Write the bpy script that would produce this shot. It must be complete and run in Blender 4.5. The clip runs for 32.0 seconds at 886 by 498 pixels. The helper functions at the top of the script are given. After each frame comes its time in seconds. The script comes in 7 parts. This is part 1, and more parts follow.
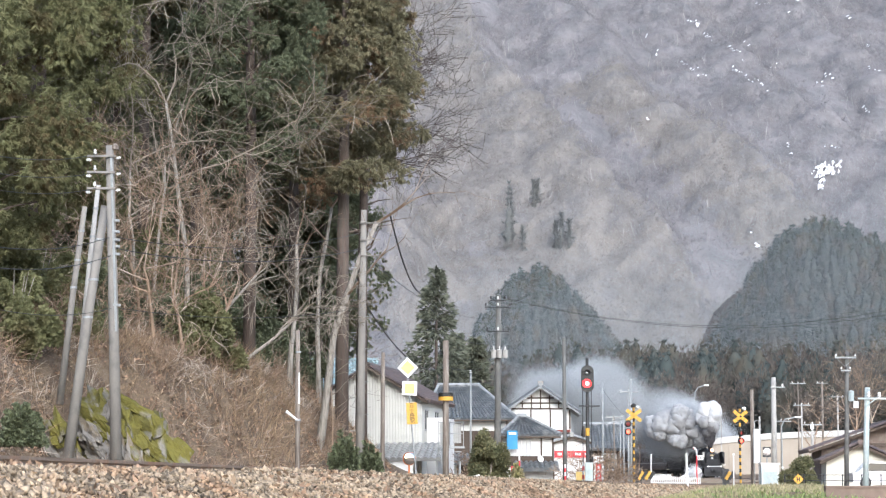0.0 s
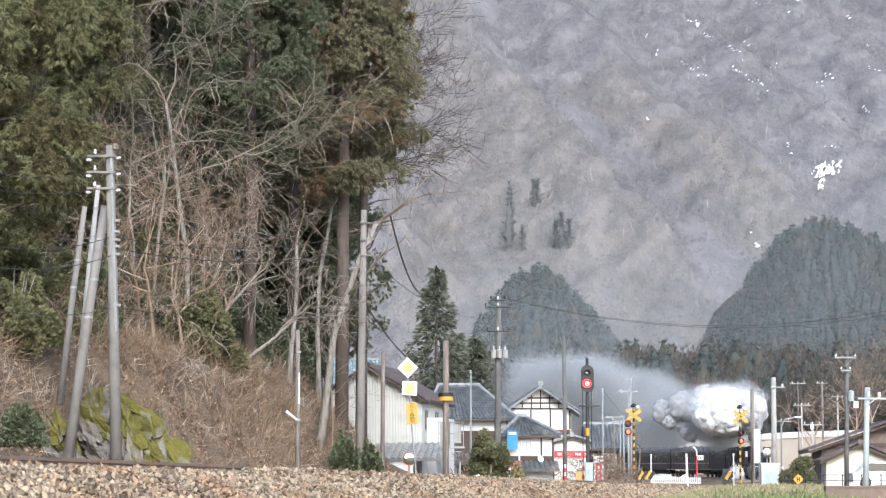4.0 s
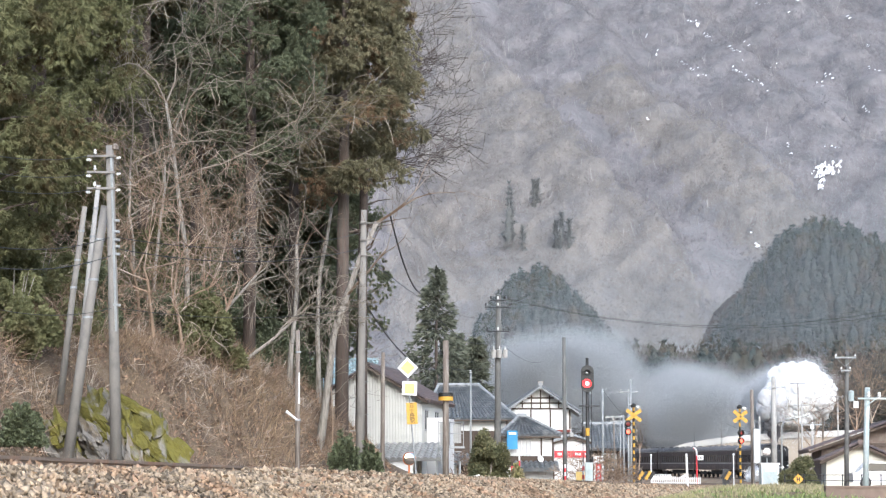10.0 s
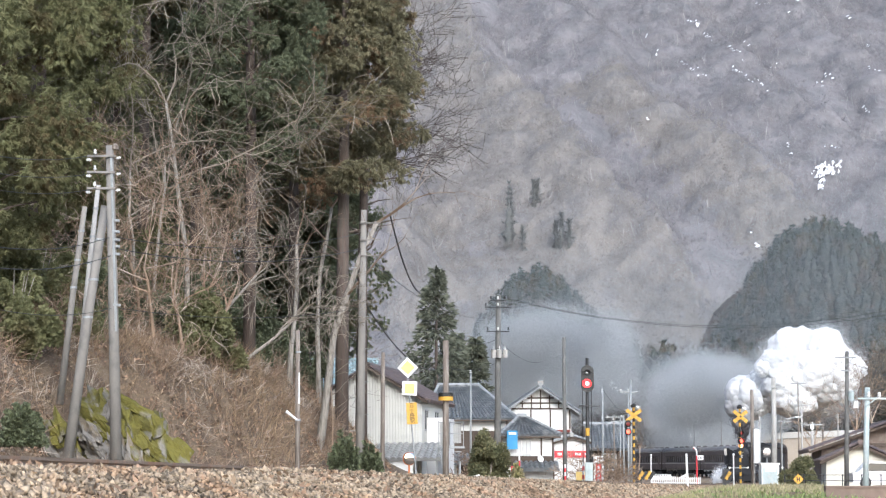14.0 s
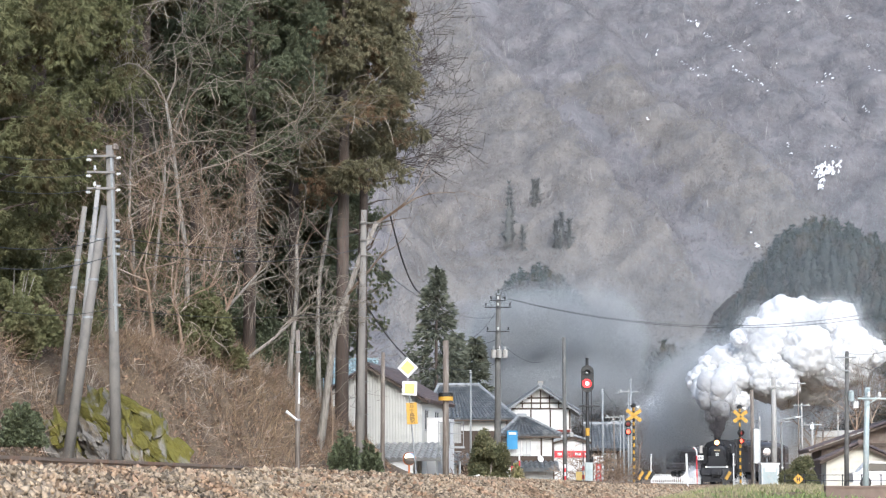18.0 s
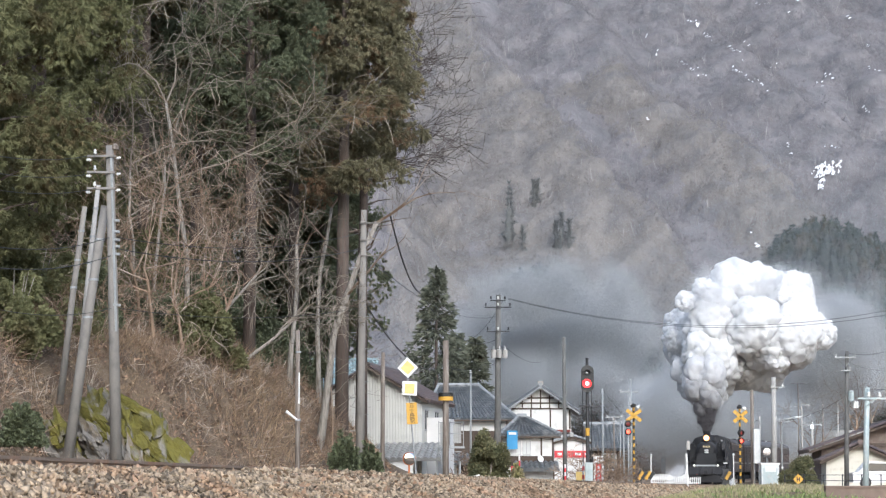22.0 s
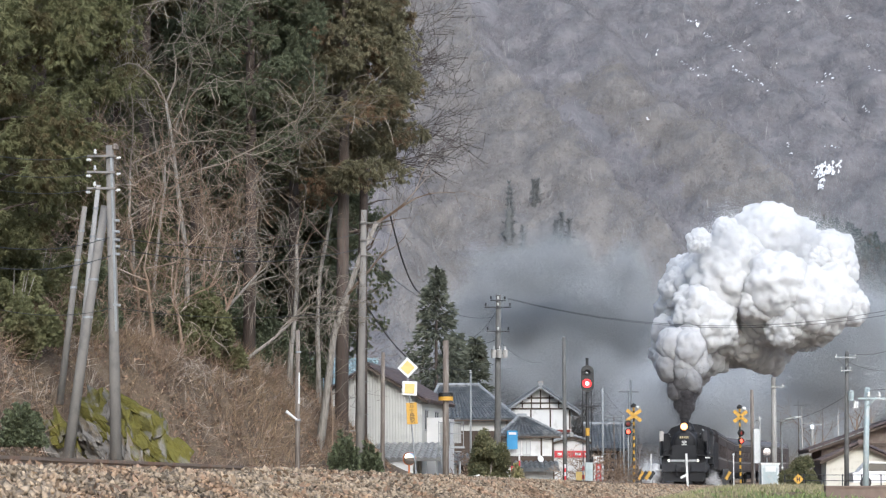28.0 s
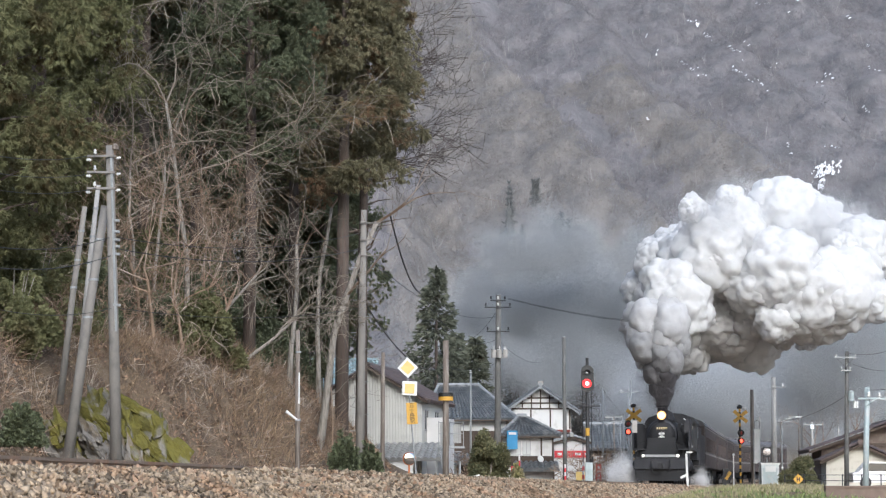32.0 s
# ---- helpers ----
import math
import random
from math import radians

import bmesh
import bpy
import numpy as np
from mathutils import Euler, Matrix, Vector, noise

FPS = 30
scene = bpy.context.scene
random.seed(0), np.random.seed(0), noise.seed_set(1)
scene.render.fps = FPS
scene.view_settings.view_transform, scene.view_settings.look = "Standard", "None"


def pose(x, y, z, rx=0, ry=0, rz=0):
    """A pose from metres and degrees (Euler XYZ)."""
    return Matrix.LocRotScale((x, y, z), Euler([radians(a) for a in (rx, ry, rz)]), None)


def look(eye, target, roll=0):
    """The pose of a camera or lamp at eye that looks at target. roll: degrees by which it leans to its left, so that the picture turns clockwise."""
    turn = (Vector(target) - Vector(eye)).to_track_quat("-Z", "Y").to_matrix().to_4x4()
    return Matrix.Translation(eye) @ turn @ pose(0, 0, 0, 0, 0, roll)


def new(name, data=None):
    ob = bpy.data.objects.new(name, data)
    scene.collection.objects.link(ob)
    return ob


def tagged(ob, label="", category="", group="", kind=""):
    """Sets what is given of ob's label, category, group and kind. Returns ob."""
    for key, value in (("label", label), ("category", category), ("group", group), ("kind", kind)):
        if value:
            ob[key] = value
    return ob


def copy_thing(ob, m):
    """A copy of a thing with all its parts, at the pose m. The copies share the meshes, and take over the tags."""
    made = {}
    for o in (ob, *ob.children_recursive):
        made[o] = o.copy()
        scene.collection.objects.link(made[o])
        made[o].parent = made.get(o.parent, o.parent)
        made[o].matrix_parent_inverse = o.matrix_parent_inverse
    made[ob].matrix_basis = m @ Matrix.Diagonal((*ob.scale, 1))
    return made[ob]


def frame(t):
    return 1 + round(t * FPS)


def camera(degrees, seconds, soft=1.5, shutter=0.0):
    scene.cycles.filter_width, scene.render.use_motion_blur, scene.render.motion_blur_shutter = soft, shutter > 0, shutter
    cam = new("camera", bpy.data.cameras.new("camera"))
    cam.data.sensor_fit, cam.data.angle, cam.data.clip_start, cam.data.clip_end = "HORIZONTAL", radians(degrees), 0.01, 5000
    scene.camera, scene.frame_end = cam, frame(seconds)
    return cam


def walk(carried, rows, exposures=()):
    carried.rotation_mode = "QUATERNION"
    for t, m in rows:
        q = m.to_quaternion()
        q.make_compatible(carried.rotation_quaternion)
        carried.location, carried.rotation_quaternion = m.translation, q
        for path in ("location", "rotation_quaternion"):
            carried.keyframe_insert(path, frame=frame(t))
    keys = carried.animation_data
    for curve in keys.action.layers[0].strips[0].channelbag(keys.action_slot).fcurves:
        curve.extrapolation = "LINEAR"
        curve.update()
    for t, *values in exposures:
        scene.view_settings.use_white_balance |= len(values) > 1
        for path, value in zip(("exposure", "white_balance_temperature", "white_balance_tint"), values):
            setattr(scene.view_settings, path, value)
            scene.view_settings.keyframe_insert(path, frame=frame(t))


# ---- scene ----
cam = camera(22.180, 32.0, soft=1.25)
EYE = pose(0, 0, 1.0, 95.980)
walk(cam, [(0.0, EYE), (32.0, EYE)], exposures=[(0.0, 1.27, 6000, 9), (7.0, 1.25, 6000, 9), (13.0, 1.18, 6000, 9), (19.0, 1.0, 6000, 9), (25.0, 0.78, 6000, 9), (28.0, 0.74, 6000, 9), (32.0, 0.7, 6000, 9)])

# ---- world, sun ----
world = bpy.data.worlds.new("overcast")
scene.world = world
world.use_nodes = True
wn = world.node_tree.nodes
sky = wn.new("ShaderNodeTexSky")
sky.sky_type, sky.sun_disc = "NISHITA", False
sky.sun_elevation, sky.sun_rotation = radians(31), radians(170)
sky.air_density, sky.dust_density, sky.ozone_density = 1.0, 2.0, 1.5
pale = wn.new("ShaderNodeHueSaturation")
pale.inputs["Saturation"].default_value = 0.7
world.node_tree.links.new(sky.outputs[0], pale.inputs["Color"])
world.node_tree.links.new(pale.outputs[0], wn["Background"].inputs["Color"])
wn["Background"].inputs["Strength"].default_value = 0.15
sun = new("sun", bpy.data.lights.new("sun", "SUN"))
sun.data.energy, sun.data.angle, sun.data.color = 1.3, radians(28), (1.0, 0.985, 0.96)
sun.matrix_world = look((9.6, -54, 33), (0, 0, 0))


# ---- mesh and material helpers ----
class Shape:
    """Collects vertices and faces of one mesh."""

    def __init__(self):
        self.v, self.f = [], []

    def add(self, verts, faces):
        n = len(self.v)
        self.v.extend(tuple(map(float, p)) for p in verts)
        self.f.extend(tuple(int(i) + n for i in q) for q in faces)
        return self

    def box(self, c, s, m=None, taper=1.0):
        x, y, z = (k / 2 for k in s)
        pts = [Vector((sx * x * (taper if sz > 0 else 1), sy * y * (taper if sz > 0 else 1), sz * z))
               for sz in (-1, 1) for sy in (-1, 1) for sx in (-1, 1)]
        if m is not None:
            pts = [m @ p for p in pts]
        c = Vector(c)
        return self.add([p + c for p in pts],
                        [(0, 2, 3, 1), (4, 5, 7, 6), (0, 1, 5, 4), (2, 6, 7, 3), (0, 4, 6, 2), (1, 3, 7, 5)])

    def slab(self, x0, x1, y0, y1, z0, z1):
        return self.box(((x0 + x1) / 2, (y0 + y1) / 2, (z0 + z1) / 2), (x1 - x0, y1 - y0, z1 - z0))

    def tube(self, pts, radii, n=8, caps=True):
        pts = [Vector(p) for p in pts]
        if not isinstance(radii, (list, tuple)):
            radii = [radii] * len(pts)
        base = len(self.v)
        side = None
        for i, p in enumerate(pts):
            d = (pts[min(i + 1, len(pts) - 1)] - pts[max(i - 1, 0)]).normalized()
            if side is None:
                side = d.orthogonal().normalized()
            side = (side - d * side.dot(d)).normalized()
            up = d.cross(side)
            for k in range(n):
                a = 2 * math.pi * k / n
                self.v.append(tuple(p + (side * math.cos(a) + up * math.sin(a)) * radii[i]))
        for i in range(len(pts) - 1):
            for k in range(n):
                a, b = base + i * n + k, base + i * n + (k + 1) % n
                self.f.append((a, b, b + n, a + n))
        if caps:
            self.f.append(tuple(base + k for k in reversed(range(n))))
            self.f.append(tuple(base + (len(pts) - 1) * n + k for k in range(n)))
        return self

    def lathe(self, c, axis, prof, n=16):
        """prof: (along, radius) pairs along the axis from c."""
        c, axis = Vector(c), Vector(axis).normalized()
        side = axis.orthogonal().normalized()
        up = axis.cross(side)
        ring = [(side * math.cos(6.28318 * k / n) + up * math.sin(6.28318 * k / n)) for k in range(n)]
        vs = [c + axis * a + q * max(r, 0.0005) for a, r in prof for q in ring]
        m = len(prof)
        fs = [(i * n + k, i * n + (k + 1) % n, (i + 1) * n + (k + 1) % n, (i + 1) * n + k) for i in range(m - 1) for k in range(n)]
        fs += [tuple(reversed(range(n))), tuple((m - 1) * n + k for k in range(n))]
        return self.add(vs, fs)

    def prism(self, outline, y0, y1):
        """An outline in x and z pushed from y0 to y1."""
        n = len(outline)
        vs = [(x, y0, z) for x, z in outline] + [(x, y1, z) for x, z in outline]
        fs = [tuple(range(n)), tuple(reversed(range(n, 2 * n)))]
        fs += [(i, i + n, (i + 1) % n + n, (i + 1) % n) for i in range(n)]
        return self.add(vs, fs)

    def blob(self, c, r, rough=0.2, freq=1.0, sub=2, seed=0.0, squash=(1, 1, 1)):
        vs, fs = ico(sub)
        out = []
        for p in vs:
            q = p * freq + Vector((seed, seed * 1.7, -seed))
            k = 1 + rough * noise.fractal(q, 1.0, 2.0, 3)
            out.append((c[0] + p[0] * r * k * squash[0], c[1] + p[1] * r * k * squash[1], c[2] + p[2] * r * k * squash[2]))
        return self.add(out, fs)

    def mesh(self, name, smooth=False):
        me = bpy.data.meshes.new(name)
        me.from_pydata(self.v, [], self.f)
        if smooth:
            me.polygons.foreach_set("use_smooth", [True] * len(me.polygons))
        me.update()
        return me


ICO = {}


def ico(sub):
    if sub not in ICO:
        bm = bmesh.new()
        bmesh.ops.create_icosphere(bm, subdivisions=sub, radius=1)
        ICO[sub] = ([v.co.copy() for v in bm.verts], [tuple(v.index for v in f.verts) for f in bm.faces])
        bm.free()
    return ICO[sub]


def tri_mesh(name, verts, faces):
    """A mesh straight from arrays, for foliage, stones and the like."""
    me = bpy.data.meshes.new(name)
    verts, faces = np.asarray(verts, np.float32), np.asarray(faces, np.int32)
    k = faces.shape[1]
    me.vertices.add(len(verts))
    me.vertices.foreach_set("co", verts.ravel())
    me.loops.add(faces.size)
    me.loops.foreach_set("vertex_index", faces.ravel())
    me.polygons.add(len(faces))
    me.polygons.foreach_set("loop_start", np.arange(0, faces.size, k, dtype=np.int32))
    me.update(calc_edges=True)
    return me


def part(name, shape, material, parent=None, label="", smooth=False):
    me = shape.mesh(name, smooth) if isinstance(shape, Shape) else shape
    ob = new(name, me)
    if not me.materials:
        me.materials.append(material)
    ob.parent = parent
    if label:
        tagged(ob, label)
    return ob


def thing(name, at, label, category, group="", rz=0.0, kind=""):
    ob = new(name)
    ob.empty_display_size = 0.2
    ob.matrix_basis = pose(*at, 0, 0, rz)
    return tagged(ob, label, category, group, kind)


def material(name, color, rough=0.8, metal=0.0, vary=0.25, scale=1.5, fine=14.0, bump=0.3, second=None, amount=0.45,
             island=0.0, each=0.0, spec=0.4, stretch=(1, 1, 1), wave=None, translucent=0.0, grain=0.05):
    """A surface with two scales of variation, wear in a second colour, and relief."""
    m = bpy.data.materials.new(name)
    m.use_nodes = True
    nt = m.node_tree
    nd, ln = nt.nodes, nt.links.new
    bsdf = nd["Principled BSDF"]
    co = nd.new("ShaderNodeTexCoord")
    mp = nd.new("ShaderNodeMapping")
    mp.inputs["Scale"].default_value = stretch
    ln(co.outputs["Object"], mp.inputs[0])

    def noisy(s, detail):
        t = nd.new("ShaderNodeTexNoise")
        t.inputs["Scale"].default_value, t.inputs["Detail"].default_value = s, detail
        ln(mp.outputs[0], t.inputs["Vector"])
        return t.outputs["Fac"]

    def math_node(op, a, b):
        t = nd.new("ShaderNodeMath")
        t.operation = op
        for i, k in enumerate((a, b)):
            if isinstance(k, (int, float)):
                t.inputs[i].default_value = k
            else:
                ln(k, t.inputs[i])
        return t.outputs[0]

    big, small = noisy(scale, 3), noisy(fine, 4)
    value = math_node("ADD", math_node("MULTIPLY", math_node("SUBTRACT", big, 0.5), 2.4 * vary),
                      math_node("MULTIPLY", math_node("SUBTRACT", small, 0.5), 1.6 * vary))
    if island:
        geo = nd.new("ShaderNodeNewGeometry")
        value = math_node("ADD", value, math_node("MULTIPLY", math_node("SUBTRACT", geo.outputs["Random Per Island"], 0.5), island))
    if each:
        info = nd.new("ShaderNodeObjectInfo")
        value = math_node("ADD", value, math_node("MULTIPLY", math_node("SUBTRACT", info.outputs["Random"], 0.5), each))
    value = math_node("ADD", value, 1.0)
    rgb = nd.new("ShaderNodeRGB")
    rgb.outputs[0].default_value = (*color, 1)
    last = rgb.outputs[0]
    if second is not None:
        mix = nd.new("ShaderNodeMix")
        mix.data_type = "RGBA"
        ramp = nd.new("ShaderNodeValToRGB")
        ramp.color_ramp.elements[0].position, ramp.color_ramp.elements[1].position = 0.72 - amount * 0.5, 0.86 - amount * 0.5
        ln(noisy(scale * 1.7, 6), ramp.inputs[0])
        ln(ramp.outputs[0], mix.inputs[0])
        ln(last, mix.inputs[6])
        mix.inputs[7].default_value = (*second, 1)
        last = mix.outputs[2]
    vm = nd.new("ShaderNodeVectorMath")
    vm.operation = "SCALE"
    ln(last, vm.inputs[0])
    ln(value, vm.inputs["Scale"])
    ln(vm.outputs[0], bsdf.inputs["Base Color"])
    bsdf.inputs["Metallic"].default_value = metal
    bsdf.inputs["Specular IOR Level"].default_value = spec
    ln(math_node("ADD", math_node("MULTIPLY", math_node("SUBTRACT", small, 0.5), 0.3), rough), bsdf.inputs["Roughness"])
    height = small
    if wave:
        w = nd.new("ShaderNodeTexWave")
        w.bands_direction, w.inputs["Scale"].default_value = wave[0], wave[1]
        w.inputs["Distortion"].default_value = 0.3
        ln(co.outputs["Object"], w.inputs["Vector"])
        height = math_node("ADD", small, math_node("MULTIPLY", w.outputs["Fac"], wave[2]))
    if bump:
        b = nd.new("ShaderNodeBump")
        b.inputs["Strength"].default_value, b.inputs["Distance"].default_value = bump, grain
        ln(height, b.inputs["Height"])
        ln(b.outputs[0], bsdf.inputs["Normal"])
    if translucent:
        tr = nd.new("ShaderNodeBsdfTranslucent")
        ln(vm.outputs[0], tr.inputs["Color"])
        ms = nd.new("ShaderNodeMixShader")
        ms.inputs[0].default_value = translucent
        ln(bsdf.outputs[0], ms.inputs[1])
        ln(tr.outputs[0], ms.inputs[2])
        ln(ms.outputs[0], nd["Material Output"].inputs["Surface"])
    return m


def glowing(name, color, strength):
    m = bpy.data.materials.new(name)
    m.use_nodes = True
    b = m.node_tree.nodes["Principled BSDF"]
    b.inputs["Base Color"].default_value = (*color, 1)
    b.inputs["Emission Color"].default_value = (*color, 1)
    b.inputs["Emission Strength"].default_value = strength
    b.inputs["Roughness"].default_value = 0.3
    return m


# ---- materials ----
LITTER = material("leaf_litter", (0.12, 0.084, 0.058), 0.95, second=(0.185, 0.135, 0.09), scale=0.9, fine=11, bump=1.0, amount=0.6, grain=0.12)
STONES = material("ballast_stone", (0.29, 0.226, 0.158), 0.9, vary=0.35, scale=0.5, fine=40, island=1.35, second=(0.265, 0.175, 0.11), amount=0.5)
RAIL = material("rail_steel", (0.2, 0.155, 0.12), 0.75, 0.25, second=(0.24, 0.15, 0.1))
SLEEPER = material("sleeper_wood", (0.11, 0.085, 0.065), 0.9, stretch=(1, 6, 1))
CONCRETE = material("concrete", (0.3, 0.285, 0.27), 0.85, second=(0.24, 0.23, 0.21), scale=1.2, fine=25, amount=0.4)
POLE = material("pole_concrete", (0.215, 0.2, 0.182), 0.85, second=(0.16, 0.15, 0.137), stretch=(1.5, 1.5, 0.8), scale=1.4, fine=22, vary=0.16, amount=0.35)
POLE_LIGHT = material("pole_concrete_pale", (0.36, 0.345, 0.325), 0.85, second=(0.28, 0.27, 0.25), stretch=(1.5, 1.5, 0.8), vary=0.16, scale=1.4, amount=0.4)
WOODPOLE = material("pole_wood", (0.16, 0.13, 0.11), 0.9, second=(0.25, 0.22, 0.19), stretch=(6, 6, 0.4), scale=2.0, amount=0.5)
STEEL = material("galvanised_steel", (0.3, 0.31, 0.31), 0.55, 0.3, scale=3)
DARKSTEEL = material("dark_steel", (0.05, 0.05, 0.052), 0.5, 0.4, scale=3)
PORCELAIN = material("white_porcelain", (0.66, 0.66, 0.64), 0.4, vary=0.1, second=(0.6, 0.6, 0.58))
DARKPOLE = material("pole_concrete_dark", (0.12, 0.118, 0.113), 0.85, second=(0.17, 0.166, 0.158), stretch=(1.5, 1.5, 0.8), vary=0.16, scale=1.4, amount=0.45)
TEAL = material("teal_paint", (0.36, 0.42, 0.42), 0.5, scale=2, second=(0.4, 0.42, 0.41))
WIRE = material("cable_rubber", (0.03, 0.03, 0.032), 0.6)

# ---- land ----
# terrain begin
def wavy(x, y, s, k=0.0):
    """Smooth unevenness of wavelength s."""
    return (np.sin(x / s * 6.28 + 1.3 * np.sin(y / s * 4.1 + k) + k) * np.cos(y / s * 5.3 + 1.7 * np.sin(x / s * 3.7 - k) + 2 * k)
            + 0.5 * np.sin((x * 0.8 + y * 0.6) / s * 12.1 + k) * np.cos((x * 0.6 - y * 0.8) / s * 9.7 + 3 * k))


def track_x(y):
    """The line of the railway across the valley floor."""
    return np.interp(y, TY, TX)


def track_z(y):
    return np.interp(y, TY, TZ)


def smooth_line(ys, xs, win):
    y = np.arange(-60.0, 480.0, 1.0)
    x = np.interp(y, ys, xs)
    pad = np.concatenate([x[0] + (x[1] - x[0]) * np.arange(-win, 0), x, x[-1] + (x[-1] - x[-2]) * np.arange(1, win + 1)])
    ker = np.hanning(2 * win + 3)[1:-1]
    return y, np.convolve(pad, ker / ker.sum(), "valid")


TY, TX = smooth_line([-60, 114, 131, 159, 180, 199, 209, 212, 222, 232, 243, 256, 269, 280, 286, 345, 480],
                     [-16.5, 11.0, 13.7, 18.1, 21.4, 24.4, 27.0, 28.0, 31.4, 33.9, 35.6, 36.8, 36.4, 35.0, 34.1, 25.5, 4.0], 6)
TY, TZ = smooth_line([-60, 20, 45, 114, 170, 199, 212, 286, 340, 480], [1.3, 1.245, 1.18, 1.1, 1.1, 1.2, 1.3, 2.05, 2.5, 2.9], 10)


def smoothstep(a, b, x):
    t = np.clip((x - a) / (b - a), 0, 1)
    return t * t * (3 - 2 * t)


def ground_z(x, y):
    """Height of the ground: flat valley floor, the wooded bank beside the line, the railway's formation."""
    tx = track_x(y)
    off = x - tx
    z = np.interp(y, [0, 14, 24, 40, 60, 130, 200, 300, 340, 420, 700], [0.1, 0.25, 0.45, 0.75, 0.86, 0.9, 0.95, 1.7, 3.0, 14.0, 22.0])
    near = np.where(off > 0, smoothstep(5.2, 3.2, off), smoothstep(9, 3, -off))
    z = z + (track_z(y) - 0.62 - z) * near
    bank = -(off + 9.2 + 3.2 * smoothstep(73, 57, y)) + 0.35 * wavy(x, y, 9.0)
    up = np.where(bank > 0, np.minimum(bank, 2.6) * 1.55 + np.maximum(bank - 2.6, 0) * 0.5, 0)
    up = up * smoothstep(112, 84, y + 0.3 * bank) * smoothstep(5, 30, y)
    z = z + np.minimum(up, 16) + np.where(bank > 0.5, 0.18 * wavy(x, y, 2.3, 1.0), 0)
    verge = smoothstep(3.8, 5.6, off) * smoothstep(66, 55, y) * smoothstep(24, 38, y)
    return z + 0.12 * verge + 0.05 * wavy(x, y, 3.1, 2.0) * smoothstep(3.2, 6, np.abs(off))


SPURS = [(-210, 40), (-120, 46), (-25, 50), (75, 62), (144, 44), (205, 40), (270, 44), (350, 40)]


def spur_line(x, y):
    """Distance across the spurs, which run down the mountainside towards the river's bend."""
    return x + 0.148 * (y - 800) - 9 * np.sin((y - 640) / 95.0) * smoothstep(640, 1000, y) - 4 * np.sin(y / 31.0 + x / 60.0)


def mountain_z(x, y):
    """The big mountainside across the valley: broad spurs with a long near side and a steep far side."""
    z = 6 + 0.4 * (y - 640) + 0.09 * np.maximum(-x, 0)
    c = spur_line(x, y)
    k = np.zeros_like(c)
    for (a, _), (b, h) in zip(SPURS, SPURS[1:]):
        f = np.clip((c - a) / (b - a), 0, 1)
        k = np.where((c >= a) & (c < b), h * 0.45 * (np.where(f < 0.3, 0.85 * (1 - smoothstep(0, 0.3, f)), 0) + smoothstep(0.25, 1, f) * 0.85), k)
    return z + k * smoothstep(660, 860, y) + 3.0 * wavy(x, y, 70.0, 0.7) + 0.7 * wavy(x, y, 23.0, 2.1)


def wooded_z(x, y):
    """The mountainside with the rounded heads of its leafless woods."""
    heads = np.abs(np.sin(x / 2.3 + 1.4 * np.sin(y / 5.3)) * np.sin(y / 3.6 + 1.7 * np.sin(x / 4.1))) + 0.8 * np.abs(np.sin(x / 1.3 + y / 3.1) * np.cos(y / 2.3 - x / 2.1))
    return mountain_z(x, y) + 1.0 * heads
# terrain end


def sheet(name, xs, ys, height):
    gx, gy = np.meshgrid(xs, ys)
    gz = height(gx, gy)
    nx, ny = len(xs), len(ys)
    idx = np.arange(nx * ny).reshape(ny, nx)
    faces = np.stack([idx[:-1, :-1], idx[:-1, 1:], idx[1:, 1:], idx[1:, :-1]], -1).reshape(-1, 4)
    me = tri_mesh(name, np.stack([gx, gy, gz], -1).reshape(-1, 3), faces)
    me.polygons.foreach_set("use_smooth", [True] * len(me.polygons))
    return me


def steps(*runs):
    out = [np.arange(a, b, s) for a, b, s in runs]
    return np.concatenate(out + [[runs[-1][1]]])


ground = part("ground", sheet("ground", steps((-3000, -300, 300), (-300, -60, 20), (-60, -30, 3), (-30, 45, 0.6), (45, 120, 6), (120, 3000, 240)),
                              steps((-800, -60, 74), (-60, 10, 5), (10, 120, 0.7), (120, 420, 6), (420, 4000, 179)), ground_z), LITTER)
tagged(ground, "valley floor and bank of brown leaf litter and dry soil", "ground", kind="structure")

# Grey-mauve base colour: the distance haze is mixed into it.
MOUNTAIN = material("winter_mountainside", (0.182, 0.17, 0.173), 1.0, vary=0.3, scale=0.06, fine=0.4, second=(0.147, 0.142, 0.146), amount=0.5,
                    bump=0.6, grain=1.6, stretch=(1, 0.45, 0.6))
# Warmer tone sets the near spurs apart by colour, in place of shading.
WARMSPUR = material("winter_warm_spur", (0.186, 0.17, 0.157), 1.0, vary=0.3, scale=0.06, fine=0.4, second=(0.16, 0.15, 0.146), amount=0.5,
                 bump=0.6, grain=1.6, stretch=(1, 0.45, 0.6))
SPAN_X, SPAN_Y = np.arange(-120, 330, 1.3), np.arange(640, 1700, 2.3)
slope = sheet("mountain", SPAN_X, SPAN_Y, wooded_z)
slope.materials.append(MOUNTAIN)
slope.materials.append(WARMSPUR)
gx, gy = np.meshgrid((SPAN_X[1:] + SPAN_X[:-1]) / 2, (SPAN_Y[1:] + SPAN_Y[:-1]) / 2)


def warm_side(x, y):
    """Near sides of two spurs, toned warmer by colour in place of shading."""
    c = spur_line(x, y) + 5 * wavy(x, y, 19.0, 0.3) + 3 * wavy(x, y, 6.0, 1.3)
    return ((c > -25) & (c < 76)) | ((c > 112) & (c < 146) & (y < 1100))


